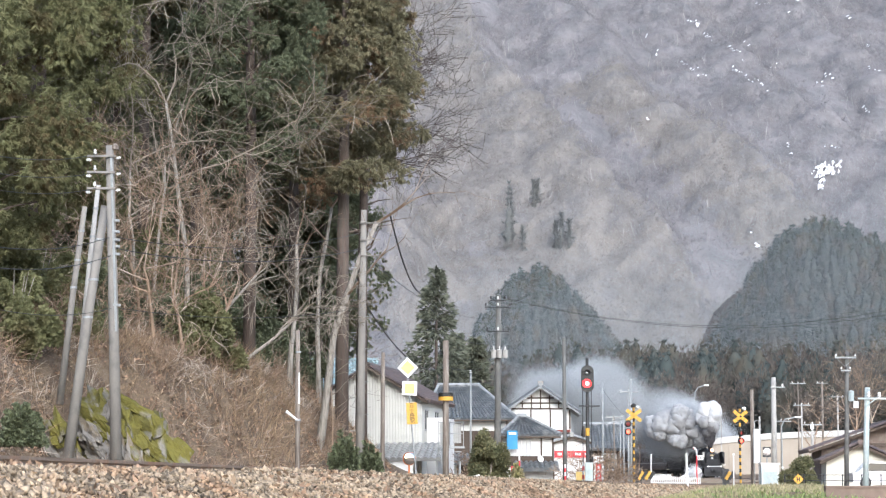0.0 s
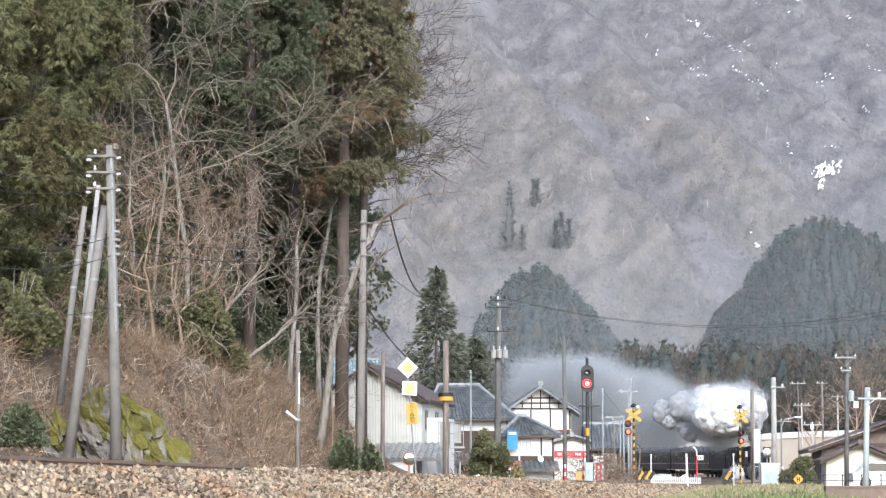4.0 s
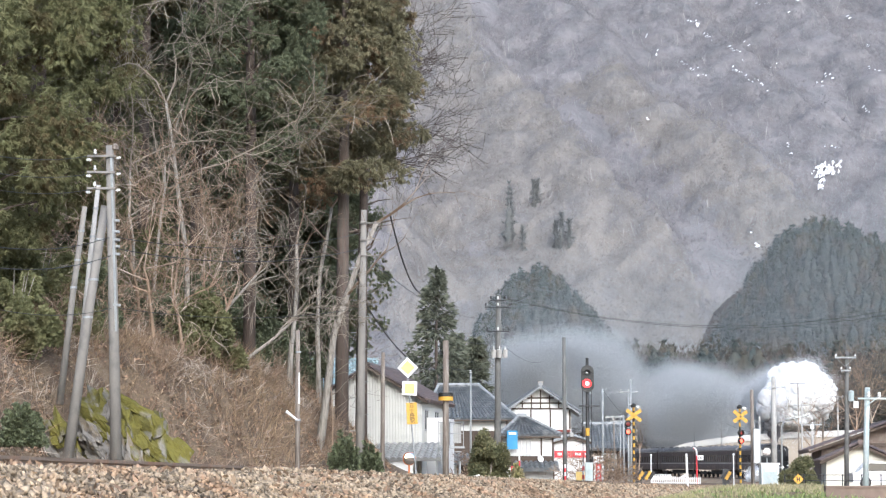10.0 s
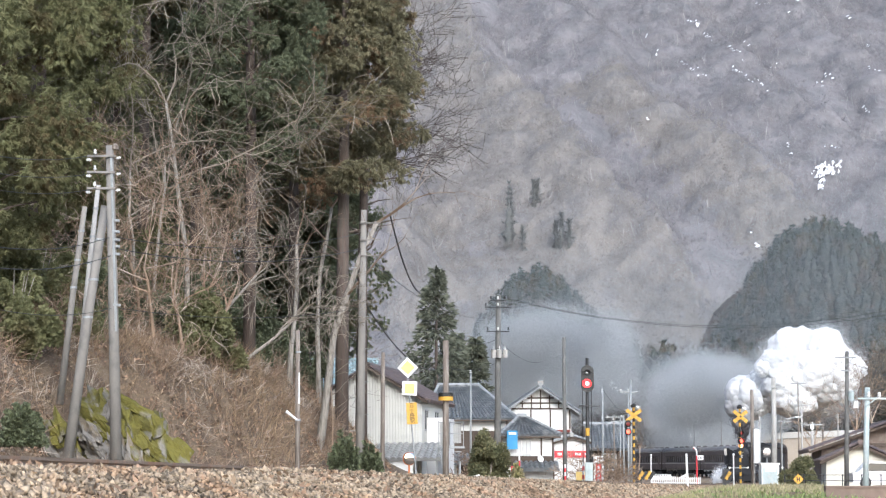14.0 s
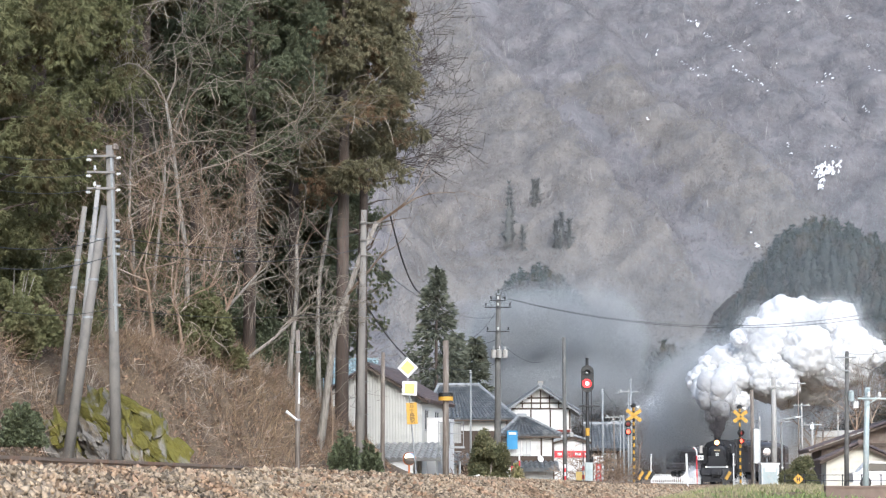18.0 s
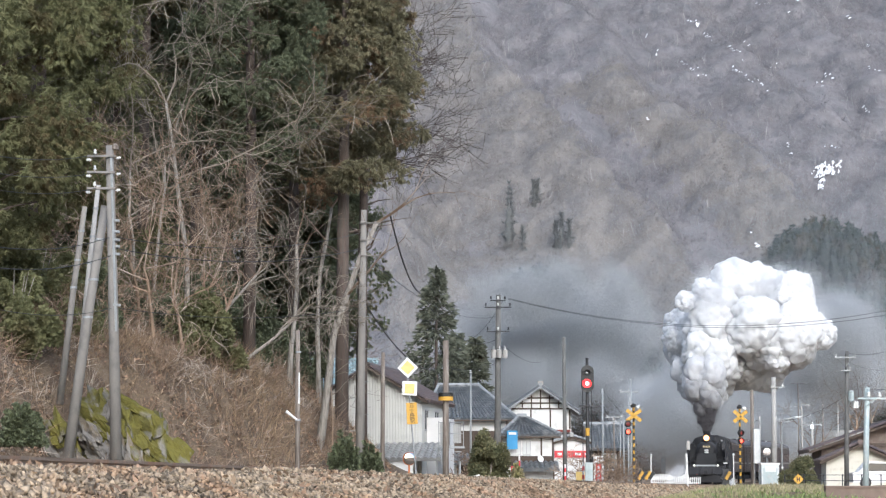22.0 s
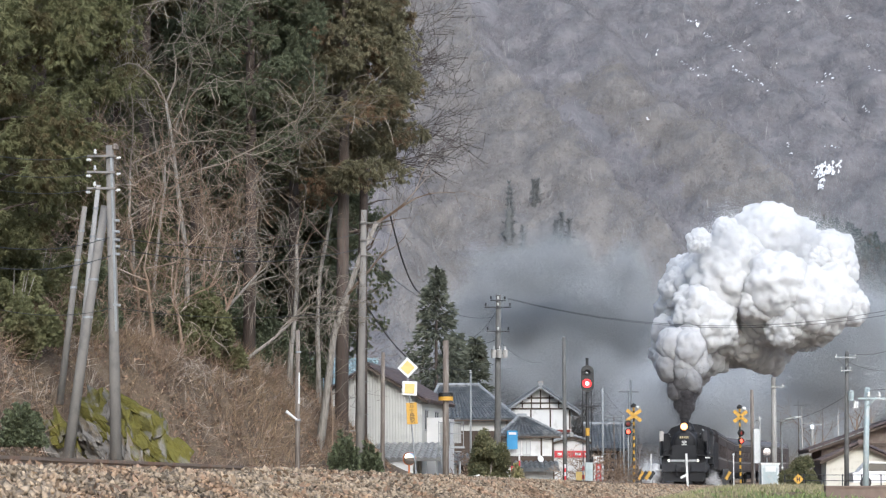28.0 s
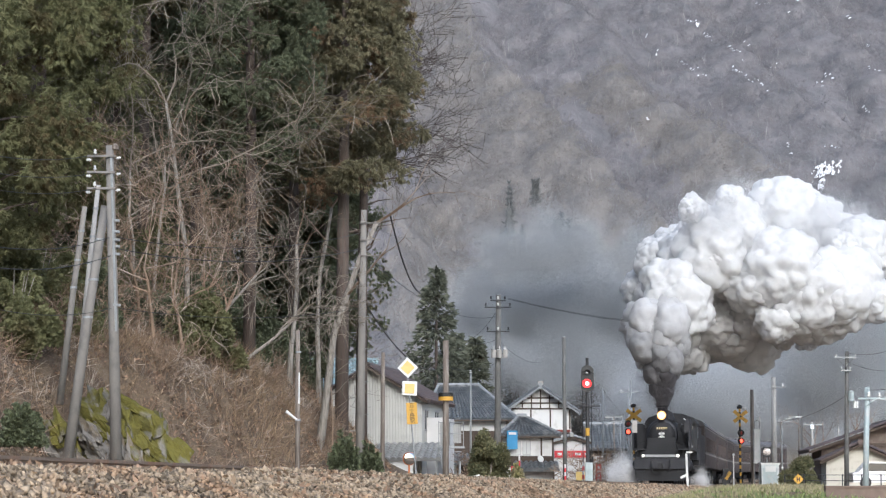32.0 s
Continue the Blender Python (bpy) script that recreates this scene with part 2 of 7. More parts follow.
slope.polygons.foreach_set("material_index", warm_side(gx, gy).ravel().astype(np.int32))
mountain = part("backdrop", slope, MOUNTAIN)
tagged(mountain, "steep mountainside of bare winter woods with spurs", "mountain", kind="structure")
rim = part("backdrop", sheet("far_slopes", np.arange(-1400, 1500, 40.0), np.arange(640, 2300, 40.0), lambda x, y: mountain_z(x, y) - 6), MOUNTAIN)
tagged(rim, "farther wooded slopes closing the valley", "mountain", kind="structure")


# ---- railway ----
def along_track(y, off, dz=0.0):
    """A point beside the line: off metres to its right, looking away from the eye."""
    dx = (track_x(y + 0.5) - track_x(y - 0.5))
    n = math.hypot(dx, 1)
    return (float(track_x(y) + off / n), float(y - off * dx / n), float(track_z(y) + dz))


def ribbon(name, outline, y0, y1, step=1.0):
    """An outline (off, dz) swept along the line."""
    sh = Shape()
    ys = np.arange(y0, y1 + 0.01, step)
    n = len(outline)
    vs, fs = [], []
    for y in ys:
        vs += [along_track(y, o, z) for o, z in outline]
    for i in range(len(ys) - 1):
        fs += [(i * n + k, i * n + (k + 1) % n, (i + 1) * n + (k + 1) % n, (i + 1) * n + k) for k in range(n)]
    fs += [tuple(range(n)), tuple(reversed(range((len(ys) - 1) * n, len(ys) * n)))]
    return sh.add(vs, fs)


rng = np.random.default_rng(7)
line = thing("railway_track", (0, 0, 0), "single railway line on a bed of brown ballast stones", "railway", kind="structure")
BED = [(-2.9, -0.75), (-1.75, -0.12), (0.9, -0.12), (1.2, -0.12), (1.9, -0.15), (3.3, -0.75)]
part("ballast_bed", ribbon("ballast_bed", BED, -40, 470, 2.0), STONES, line, "bed of crushed stone")
HEAD = [(-0.06, -0.15), (-0.06, -0.135), (-0.012, -0.115), (-0.012, -0.04), (-0.033, -0.03), (-0.033, 0.0),
        (0.033, 0.0), (0.033, -0.03), (0.012, -0.04), (0.012, -0.115), (0.06, -0.135), (0.06, -0.15)]
for o in (-0.533, 0.533):
    part("rail", ribbon("rail", [(a + o, b) for a, b in HEAD], -40, 470, 1.5), RAIL, line, "rusty steel rail")
tie = Shape().box((0, 0, -0.09), (2.1, 0.2, 0.14)).mesh("sleeper")
for i, y in enumerate(np.arange(12, 190, 0.62)):
    o = part("sleeper", tie, SLEEPER, line)
    x, yy, z = along_track(y, 0, -0.15)
    o.matrix_basis = pose(x, yy, z, 0, 0, math.degrees(math.atan2(-(track_x(y + 1) - track_x(y - 1)), 2)))


def stones(name, n, y0, y1, o0, o1, size, power=1.0, lift=0.0):
    """Loose angular stones lying on the bed."""
    base = np.array([[1, 0, 0], [-1, 0, 0], [0, 1, 0], [0, -1, 0], [0, 0, 0.6], [0, 0, -0.6]], float)
    tri = np.array([[0, 2, 4], [2, 1, 4], [1, 3, 4], [3, 0, 4], [2, 0, 5], [1, 2, 5], [3, 1, 5], [0, 3, 5]])
    y = y0 + (y1 - y0) * rng.random(n) ** power
    off = o0 + (o1 - o0) * rng.random(n)
    bed = np.interp(off, [-2.9, -1.75, 0.9, 1.2, 1.9, 3.3], [-0.75, -0.12, -0.12, -0.12, -0.15, -0.75])
    c = np.stack([track_x(y) + off, y - off * 0.158, track_z(y) + bed + lift * rng.random(n) + 0.012 * rng.normal(size=n)], -1)
    s = size * (0.55 + rng.random((n, 1, 1)) ** 2 * 1.1)
    a = rng.normal(size=(n, 3, 3))
    q, _ = np.linalg.qr(a)
    v = (base[None] * (0.45 + 0.95 * rng.random((n, 6, 1))) * s) @ q + c[:, None]
    f = tri[None] + (np.arange(n) * 6)[:, None, None]
    return tri_mesh(name, v.reshape(-1, 3), f.reshape(-1, 3))


loose = part("ballast_stones", stones("ballast_stones", 52000, 12, 58, 0.72, 3.4, 0.0265, 1.2), STONES)
tagged(loose, "loose crushed brown and grey ballast stones beside the rail", "ballast", kind="stuff")
loose = part("ballast_stones", stones("ballast_stones", 14000, 55, 150, 0.75, 3.4, 0.05, 1.2), STONES)
tagged(loose, "loose crushed brown and grey ballast stones beside the rail", "ballast", kind="stuff")
loose = part("ballast_stones", stones("ballast_stones", 9000, 26, 60, 0.6, 1.0, 0.03, 1.1, 0.085), STONES)
tagged(loose, "crushed stones heaped against the rail", "ballast", kind="stuff")
# dead leaves blown over the stones
FALLEN = material("fallen_leaves", (0.27, 0.178, 0.12), 0.85, island=1.0, second=(0.33, 0.25, 0.17), scale=0.8, bump=0, spec=0.2)
n = 3000
y = 13 + 45 * rng.random(n)
off = 0.8 + 2.6 * rng.random(n)
ok = rng.random(n) < 0.15 + 0.85 * (wavy(track_x(y) + off, y, 2.9, 0.8) > 0.1)
y, off, n = y[ok], off[ok], int(ok.sum())
bed = np.interp(off, [-2.9, -1.75, 0.9, 1.2, 1.9, 3.3], [-0.75, -0.12, -0.12, -0.12, -0.15, -0.75])
c = np.stack([track_x(y) + off, y - off * 0.158, track_z(y) + bed + 0.03], -1)
q, _ = np.linalg.qr(rng.normal(size=(n, 3, 3)) * np.array([1, 1, 0.5]))
leaf = np.array([[-0.045, 0, 0], [0, 0.022, 0.008], [0.045, 0, 0], [0, -0.022, 0.006]])
v = (leaf[None] * (0.6 + 0.7 * rng.random((n, 1, 1)))) @ q + c[:, None]
litter = part("fallen_leaves", tri_mesh("fallen_leaves", v.reshape(-1, 3), np.arange(n * 4).reshape(-1, 4)), FALLEN)
tagged(litter, "brown dead leaves blown over the ballast", "leaves", kind="stuff")

# ---- vegetation ----
CEDAR = material("cedar_foliage", (0.168, 0.186, 0.118), 0.85, vary=0.3, scale=0.35, fine=2, island=0.25, second=(0.17, 0.14, 0.09), amount=0.38, bump=0, spec=0.1, translucent=0.45)
RUSTY = material("cedar_foliage_rusty", (0.235, 0.218, 0.138), 0.85, vary=0.3, scale=0.35, fine=2, island=0.25, second=(0.27, 0.18, 0.115), amount=0.42, bump=0, spec=0.1, translucent=0.45)
OLIVE = material("cedar_foliage_olive", (0.2, 0.202, 0.105), 0.85, vary=0.34, scale=0.4, fine=2, island=0.25, second=(0.14, 0.112, 0.06), amount=0.4, bump=0, spec=0.1, translucent=0.35)
DEEP = material("spruce_foliage", (0.15, 0.158, 0.115), 0.75, vary=0.3, scale=0.5, fine=3, island=0.6, second=(0.1, 0.085, 0.05), amount=0.3, bump=0, translucent=0.25)
BARK = material("cedar_bark", (0.13, 0.098, 0.082), 0.95, stretch=(5, 5, 0.5), scale=1.5, fine=9, bump=0.9, second=(0.12, 0.1, 0.085), amount=0.5)
GREYBARK = material("grey_bark", (0.33, 0.3, 0.265), 0.9, stretch=(4, 4, 0.6), scale=2.0, second=(0.2, 0.18, 0.15), bump=0.6)
TWIG = material("brown_twigs", (0.24, 0.168, 0.118), 0.9, island=0.8, second=(0.4, 0.34, 0.28), scale=0.5, bump=0)
PALETWIG = material("lichened_twigs", (0.24, 0.21, 0.172), 0.9, island=0.7, second=(0.2, 0.16, 0.125), scale=0.5, bump=0)
DARKTWIG = material("dark_twigs", (0.08, 0.064, 0.056), 0.9, island=0.4, scale=0.5, bump=0)
LEAF = material("evergreen_leaves", (0.115, 0.13, 0.072), 0.55, island=0.9, scale=1.2, bump=0, translucent=0.2)
TAN = material("tan_dry_grass", (0.3, 0.215, 0.135), 0.85, island=0.8, second=(0.2, 0.14, 0.09), scale=0.8, bump=0, translucent=0.2)
PALESTRAW = material("pale_straw", (0.36, 0.31, 0.19), 0.85, island=0.8, second=(0.26, 0.25, 0.11), scale=0.8, bump=0, translucent=0.25)
GARDEN = material("olive_leaves", (0.17, 0.165, 0.085), 0.6, island=0.9, second=(0.12, 0.13, 0.07), scale=1.2, bump=0, translucent=0.25)
GRASS = material("green_grass", (0.31, 0.3, 0.13), 0.7, island=0.8, second=(0.38, 0.33, 0.2), amount=0.72, scale=0.8, bump=0, translucent=0.3)
STRAW = material("dry_grass", (0.225, 0.16, 0.105), 0.85, island=0.9, vary=0.4, second=(0.16, 0.098, 0.066), scale=0.35, bump=0, translucent=0.2)


def unit(n):
    a = rng.normal(size=(n, 3))
    return a / np.linalg.norm(a, axis=1, keepdims=True)


def tufts(centres, outward, length, width, k, spread, droop):
    """k narrow pointed leaves from each centre, fanned round its outward direction."""
    n = len(centres)
    d = outward[:, None] + spread * unit(n * k).reshape(n, k, 3)
    d[..., 2] -= droop
    d /= np.linalg.norm(d, axis=2, keepdims=True)
    side = np.cross(d, unit(n * k).reshape(n, k, 3))
    side /= np.linalg.norm(side, axis=2, keepdims=True) + 1e-6
    ln = length * (0.6 + 0.8 * rng.random((n, k, 1)))
    w = width * (0.6 + 0.8 * rng.random((n, k, 1)))
    c = centres[:, None]
    v = np.stack([c + side * w * 0.25, c + d * ln * 0.5 + side * w, c + d * ln, c + d * ln * 0.5 - side * w], 2)
    return v.reshape(-1, 3)


def needles(centres, outward, length, width, k, spread, droop):
    """k thin pointed sprays from each centre, one triangle each."""
    n = len(centres)
    d = outward[:, None] + spread * unit(n * k).reshape(n, k, 3)
    d[..., 2] -= droop
    d /= np.linalg.norm(d, axis=2, keepdims=True)
    side = np.cross(d, unit(n * k).reshape(n, k, 3))
    side /= np.linalg.norm(side, axis=2, keepdims=True) + 1e-6
    ln = length * (0.5 + rng.random((n, k, 1)))
    c = centres[:, None] + 0.3 * length * unit(n * k).reshape(n, k, 3)
    return np.stack([c + side * width, c - side * width, c + d * ln], 2).reshape(-1, 3)


def sprays(name, v):
    return tri_mesh(name, v, np.arange(len(v)).reshape(-1, 3))


def quads(name, v):
    return tri_mesh(name, v, np.arange(len(v)).reshape(-1, 4))


def cedar_crown(bottom, top, radius, clumps, per, leaf=0.135, ragged=0.5):
    """A tall cedar's crown: rounded drooping clumps round the stem, with gaps between them."""
    t = rng.random(clumps) ** 0.9
    z = bottom + (top - bottom) * t
    reach = radius * (1 - 0.75 * t ** 1.7) * np.minimum(1, 0.45 + 4.5 * t)
    a = rng.random(clumps) * 6.283
    r = reach * (1 - ragged * rng.random(clumps))
    c = np.stack([np.cos(a) * r, np.sin(a) * r, z - 0.12 * r], -1)
    size = (0.28 + 0.36 * rng.random(clumps)) * (0.55 + radius * 0.25)
    n = clumps * per
    u = unit(n)
    u[:, 2] = u[:, 2] * 0.8 + 0.1
    cc = np.repeat(c, per, 0) + u * np.repeat(size, per)[:, None] * (0.35 + 0.75 * rng.random((n, 1)))
    return needles(cc, u, leaf, leaf * 0.2, 18, 0.85, 0.9)


def limbs(sh, zs, radius, count, r0):
    for i in range(count):
        a, z = rng.random() * 6.283, zs[0] + (zs[1] - zs[0]) * rng.random()
        ln = radius * (0.5 + 0.5 * rng.random())
        e = (math.cos(a) * ln, math.sin(a) * ln, z + 0.1 * ln)
        sh.tube([(0, 0, z - 0.2), (e[0] * 0.5, e[1] * 0.5, z + 0.05), e], [r0, r0 * 0.6, r0 * 0.15], 5)


def cedar(px, foot, height, bare, radius, mat, clumps=100, per=60, lean=(0, 0), trunk=0.3):
    x, y = px, foot
    z0 = float(ground_z(x, y)) - 0.2
    t = thing("cedar_tree", (x, y, z0), "tall Japanese cedar with a bare brown trunk and dense green crown", "tree", "cedars on the bank")
    sh = Shape().tube([(0, 0, 0), (0.02, 0, height * 0.3), (lean[0] * 0.6, lean[1] * 0.6, height * 0.7), (lean[0], lean[1], height)],
                      [trunk * 0.9, trunk * 0.75, trunk * 0.45, 0.03], 10)
    part("trunk", sh, BARK, t, "reddish brown fibrous bark", True)
    br = Shape()
    limbs(br, (bare * 0.75, height * 0.9), radius * 0.8, 26, 0.05)
    tagged(part("branchwork", br, BARK, t), kind="stuff")
    part("crown", sprays("crown", cedar_crown(bare, height, radius, clumps, per)), mat, t)
    return t


# across, away, crown starts at, height, crown radius, foliage, clumps, trunk radius
CEDARS = [
    (-3.85, 86, 12.2, 27, 2.9, RUSTY, 120, 0.3),
    (-3.3, 92, 13.7, 26, 2.5, RUSTY, 100, 0.25),
    (-6.70, 78, 12.3, 25, 2.6, CEDAR, 165, 0.25),
    (-6.41, 97, 11.0, 28, 3, CEDAR, 110, 0.3),
    (-9.89, 90, 13.0, 26, 3, CEDAR, 120, 0.3),
    (-11.23, 84, 11.6, 25, 2.9, CEDAR, 110, 0.3),
    (-12.70, 80, 9.6, 25, 2.8, OLIVE, 125, 0.3),
    (-12.69, 70, 8.7, 22, 2.5, OLIVE, 110, 0.28),
    (-12.63, 62, 5.6, 22, 2.4, OLIVE, 100, 0.28),
    (-10.00, 104, 12.4, 27, 3.2, CEDAR, 110, 0.3),
    (-5.92, 108, 12.2, 27, 3, CEDAR, 100, 0.3),
    (-14.62, 100, 12.5, 27, 3.4, CEDAR, 110, 0.3),
    (-16.67, 92, 9.3, 26, 3.2, CEDAR, 110, 0.3),
]
BUILT = []
for i, (x, y, start, height, radius, mat, n, trunk) in enumerate(CEDARS):
    if i in (0, 1, 2, 4, 6):
        BUILT.append(cedar(x, y, height, max(2.0, start - float(ground_z(x, y))), radius, mat, int(n * 1.75), 72, (0.3 * rng.normal(), 0.3 * rng.normal()), trunk))
    else:
        copy_thing(BUILT[4] if mat is OLIVE else BUILT[i % min(len(BUILT), 4)], pose(x, y, float(ground_z(x, y)) - 0.2, 0, 0, 61 * i))


# the dark wood behind: low-branched cedars
BACK = []
for i, (x, y) in enumerate([(-19.46, 96), (-19.203, 108), (-6.805, 112), (-14.36, 106), (-13.456, 114), (-11.382, 116), (-9.149, 110), (-8.345, 118),
                            (-17.559, 113), (-6.198, 122), (-16, 125), (-20.669, 125), (-22.831, 120), (-13.834, 128), (-11.46, 130), (-9.007, 132), (-19.854, 132)]):
    if i < 3:
        BACK.append(cedar(x, y, 27, (5.5, 6.0, 7.5)[i], 3.3, CEDAR, 170, 52))
    else:
        copy_thing(BACK[2 if x > -10.2 else i % 2], pose(x, y, float(ground_z(x, y)) - 0.2, 0, 0, 77 * i))


def grow(sh, p, d, length, r, level, bend, split, rise, thin=0.007):
    """One bough and, from it, smaller ones."""
    pts, rad = [p], [r]
    n = 4 if level > 1 else 3
    for i in range(n):
        d = (d + Vector(rng.normal(size=3)) * bend + Vector((0, 0, rise))).normalized()
        p = p + d * (length / n)
        pts.append(p)
        rad.append(max(r * (1 - 0.6 * (i + 1) / n), thin))
    sh.tube(pts, rad, 5 if level > 2 else 3, False)
    if level == 0:
        return
    for i in range(split):
        k = 1 + int(rng.random() * n) if i else n
        a = (d + Vector(rng.normal(size=3)) * 0.62).normalized()
        grow(sh, pts[k], a, length * (0.55 + 0.25 * rng.random()), rad[k] * 0.72, level - 1, bend, split, rise, thin)


def bare_tree(at, height, label, bark, lean=(0.0, 0.0, 1.0), level=4, split=4, r=0.09, bend=0.16, rise=0.03, first=0.34, side=(0, 0, 0), thin=0.007):
    t = thing("bare_tree", at, label, "tree", "leafless trees on the bank")
    trunk, crown = Shape(), Shape()
    d = Vector(lean).normalized()
    pts, rad, p = [Vector((0, 0, -0.3))], [r * 1.3], Vector((0, 0, 0))
    for i in range(6):
        p = p + d * height * first / 5
        d = (d + Vector(rng.normal(size=3)) * 0.07).normalized()
        pts.append(p.copy())
        rad.append(r * (1 - 0.09 * i))
    trunk.tube(pts, rad, 8)
    part("trunk", trunk, bark[0], t, "", True)
    for i in range(split + 1):
        a = (d + Vector(side) + Vector(rng.normal(size=3)) * 0.5).normalized()
        grow(crown, pts[-1 - (i % 3)], a, height * 0.3, rad[-1] * 0.8, level - 1, bend, split, rise, thin)
    tagged(part("crown", crown, bark[1], t, "tangle of thin leafless twigs"), kind="stuff")
    return t


def on_ground(x, y, dz=0.0):
    return (x, y, float(ground_z(x, y)) + dz)


BROWN = "leafless brown tree with a tangle of thin twigs"
for x, y, h, lean in [(-9.618, 71, 7.6, (0.05, 0, 1)), (-8.799, 73, 8.4, (0.1, 0, 1)), (-8.09, 74, 8.0, (0.2, 0, 1)), (-8.96, 70, 7.4, (-0.1, 0, 1)),
                      (-7.546, 75, 6.0, (0.15, 0, 1)), (-8.204, 71, 6.0, (0.0, 0, 1)), (-12.621, 70, 7.5, (0.1, 0, 1))]:
    bare_tree(on_ground(x, y), h, BROWN, (TWIG, TWIG), lean, 5, 3, 0.06, 0.26, 0.01, 0.26)
for x, y, h, lean in [(-8.068, 75, 5.6, (0.72, 0, 0.75)), (-6.889, 76, 5.0, (0.6, -0.1, 0.55)), (-10.347, 75, 10.5, (0.1, 0, 1)), (-9.76, 76, 10.5, (0.0, 0, 1)), (-13.525, 73, 10.0, (0.25, 0, 1))]:
    bare_tree(on_ground(x, y), h, "pale grey leafless tree leaning over the bank", (GREYBARK, PALETWIG), lean, 4, 4, 0.065, 0.26, -0.03, 0.42, (0.05, 0, -0.1), 0.009)
bare_tree(on_ground(-3.965, 80), 4.6, "thin leafless sapling before the cream house", (TWIG, PALETWIG), (0.05, 0, 1), 3, 3, 0.035, 0.14, 0.0, 0.6, (1.4, 0, 0))
bare_tree(on_ground(-8.7, 76), 11.5, "tall pale leafless tree with curving limbs among the cedars", (GREYBARK, PALETWIG), (0.05, 0, 1), 4, 4, 0.09, 0.26, -0.02, 0.58, (0.3, 0, 0.05), 0.01)
# the big dark-limbed tree behind the cedars, reaching out to their side
def fan_tree(at, height, low, limbs_out, length):
    """A straight dark trunk whose limbs fan out to its open side."""
    t = thing("bare_tree", at, "large dark leafless tree with spreading fine limbs", "tree", "leafless trees on the bank")
    part("trunk", Shape().tube([(0, 0, -0.3), (0.05, 0, height * 0.5), (0, 0, height)], [0.24, 0.18, 0.05], 10), BARK, t, "", True)
    crown = Shape()
    for k in range(limbs_out):
        f = (k + 0.5) / limbs_out
        d = Vector((1.0, 0.25 * rng.normal(), -0.1 + 1.25 * f + 0.12 * rng.normal())).normalized()
        grow(crown, Vector((0, 0, low + (height - low) * f)), d, length * (0.85 + 0.3 * rng.random()), 0.06, 3, 0.1, 4, 0.035, 0.0115)
    tagged(part("crown", crown, DARKTWIG, t, "fan of fine dark leafless limbs"), kind="stuff")


fan_tree(on_ground(-4.1, 112), 20.5, 15.0, 9, 2.9)
fan_tree(on_ground(-4.4, 119), 22.0, 16.5, 6, 2.7)

# slender bare stems standing on the bank
for x, y, h, r, lean in [(-5.69, 84, 4.2, 0.1, 0.02), (-4.843, 88, 6.5, 0.1, 0.0), (-4.423, 80, 7.0, 0.14, 0.17)]:
    bare_tree(on_ground(x, y), h * 1.18, "slender grey bare trunk among the cedars", (GREYBARK, TWIG), (lean, 0, 1), 3, 2, r, 0.12, 0.03, 0.85)


def bush(at, rx, rz, label, mat=LEAF, n=5000, leaf=0.09, wild=0):
    t = thing("bush", at, label, "bush", "bushes")
    u = unit(n)
    u[:, 2] = np.abs(u[:, 2]) * 1.1 - 0.1
    if wild:
        # loose lumps of different size, with gaps between them
        m = unit(wild) * (0.25 + 0.6 * rng.random((wild, 1)))
        m[:, 2] = np.abs(m[:, 2])
        k = rng.integers(0, wild, n)
        c = (m[k] + u * (0.16 + 0.26 * rng.random(wild))[k, None] * (0.5 + 0.6 * rng.random((n, 1)))) * np.array([rx, rx, rz])
    else:
        lump = 1 + 0.16 * np.sin(u[:, 0] * 7 + at[0]) * np.cos(u[:, 2] * 6 + u[:, 1] * 5) + 0.12 * np.sin(u[:, 0] * 15 + u[:, 2] * 13)
        c = u * np.array([rx, rx, rz]) * (lump * (0.66 + 0.36 * rng.random(n)))[:, None]
    part("leaves", quads("leaves", tufts(c, u, leaf, leaf * 0.38, 3, 0.9, 0.1)), mat, t)
    for i in range(5):
        e = unit(1)[0] * (rx * 0.7, rx * 0.7, rz * 0.5)
        part("stem", Shape().tube([(0, 0, -0.2), (e[0] * 0.4, e[1] * 0.4, rz * 0.4), (e[0], e[1], abs(e[2]) + rz * 0.4)], [0.03, 0.02, 0.008], 5), GREYBARK, t)
    return t


bush((-9.82, 53, 2.024), 0.503, 0.768, "round dark green evergreen shrub at the foot of the bank")
bush((1.96, 96, 0.85), 1.032, 2.592, "dense rounded evergreen garden bush beside the line", GARDEN, 15000, 0.085, 26)
bush((-3.084, 72, 0.85), 0.504, 1.53, "dark broad-leaved shrub at the foot of a pole", n=3500, leaf=0.14)
bush((-2.345, 73, 0.85), 0.402, 1.278, "dark broad-leaved shrub at the foot of a pole", n=3000, leaf=0.14)
bush((18.601, 118, 0.9), 1.121, 1.77, "olive evergreen bush by the level crossing", GARDEN, 11000, 0.085, 22)
bush((3.287, 100, 0.85), 0.3, 1, "small yellow-green shrub in a garden", GRASS, n=900, leaf=0.12)
for k in range(34):
    x, y = -12.557 + 7.5 * rng.random(), 62 + 13 * rng.random()
    if x - track_x(y) > -11.6 or float(ground_z(x, y)) < (5.2 if k % 2 else 3.4):
        continue
    if k % 2:
        bush(on_ground(x, y, -0.4), 0.6 + 0.5 * rng.random(), 0.9 + 0.9 * rng.random(), "dark evergreen undergrowth on the bank", (LEAF, OLIVE)[k % 4 > 1], 1500, 0.11, 9)
    else:
        bare_tree(on_ground(x, y), 2.2 + 1.6 * rng.random(), "brown leafless shrub tangled with dry vines", (TWIG, TWIG), (rng.normal() * 0.3, -0.1, 1), 4, 4, 0.03, 0.3, 0.0, 0.15)
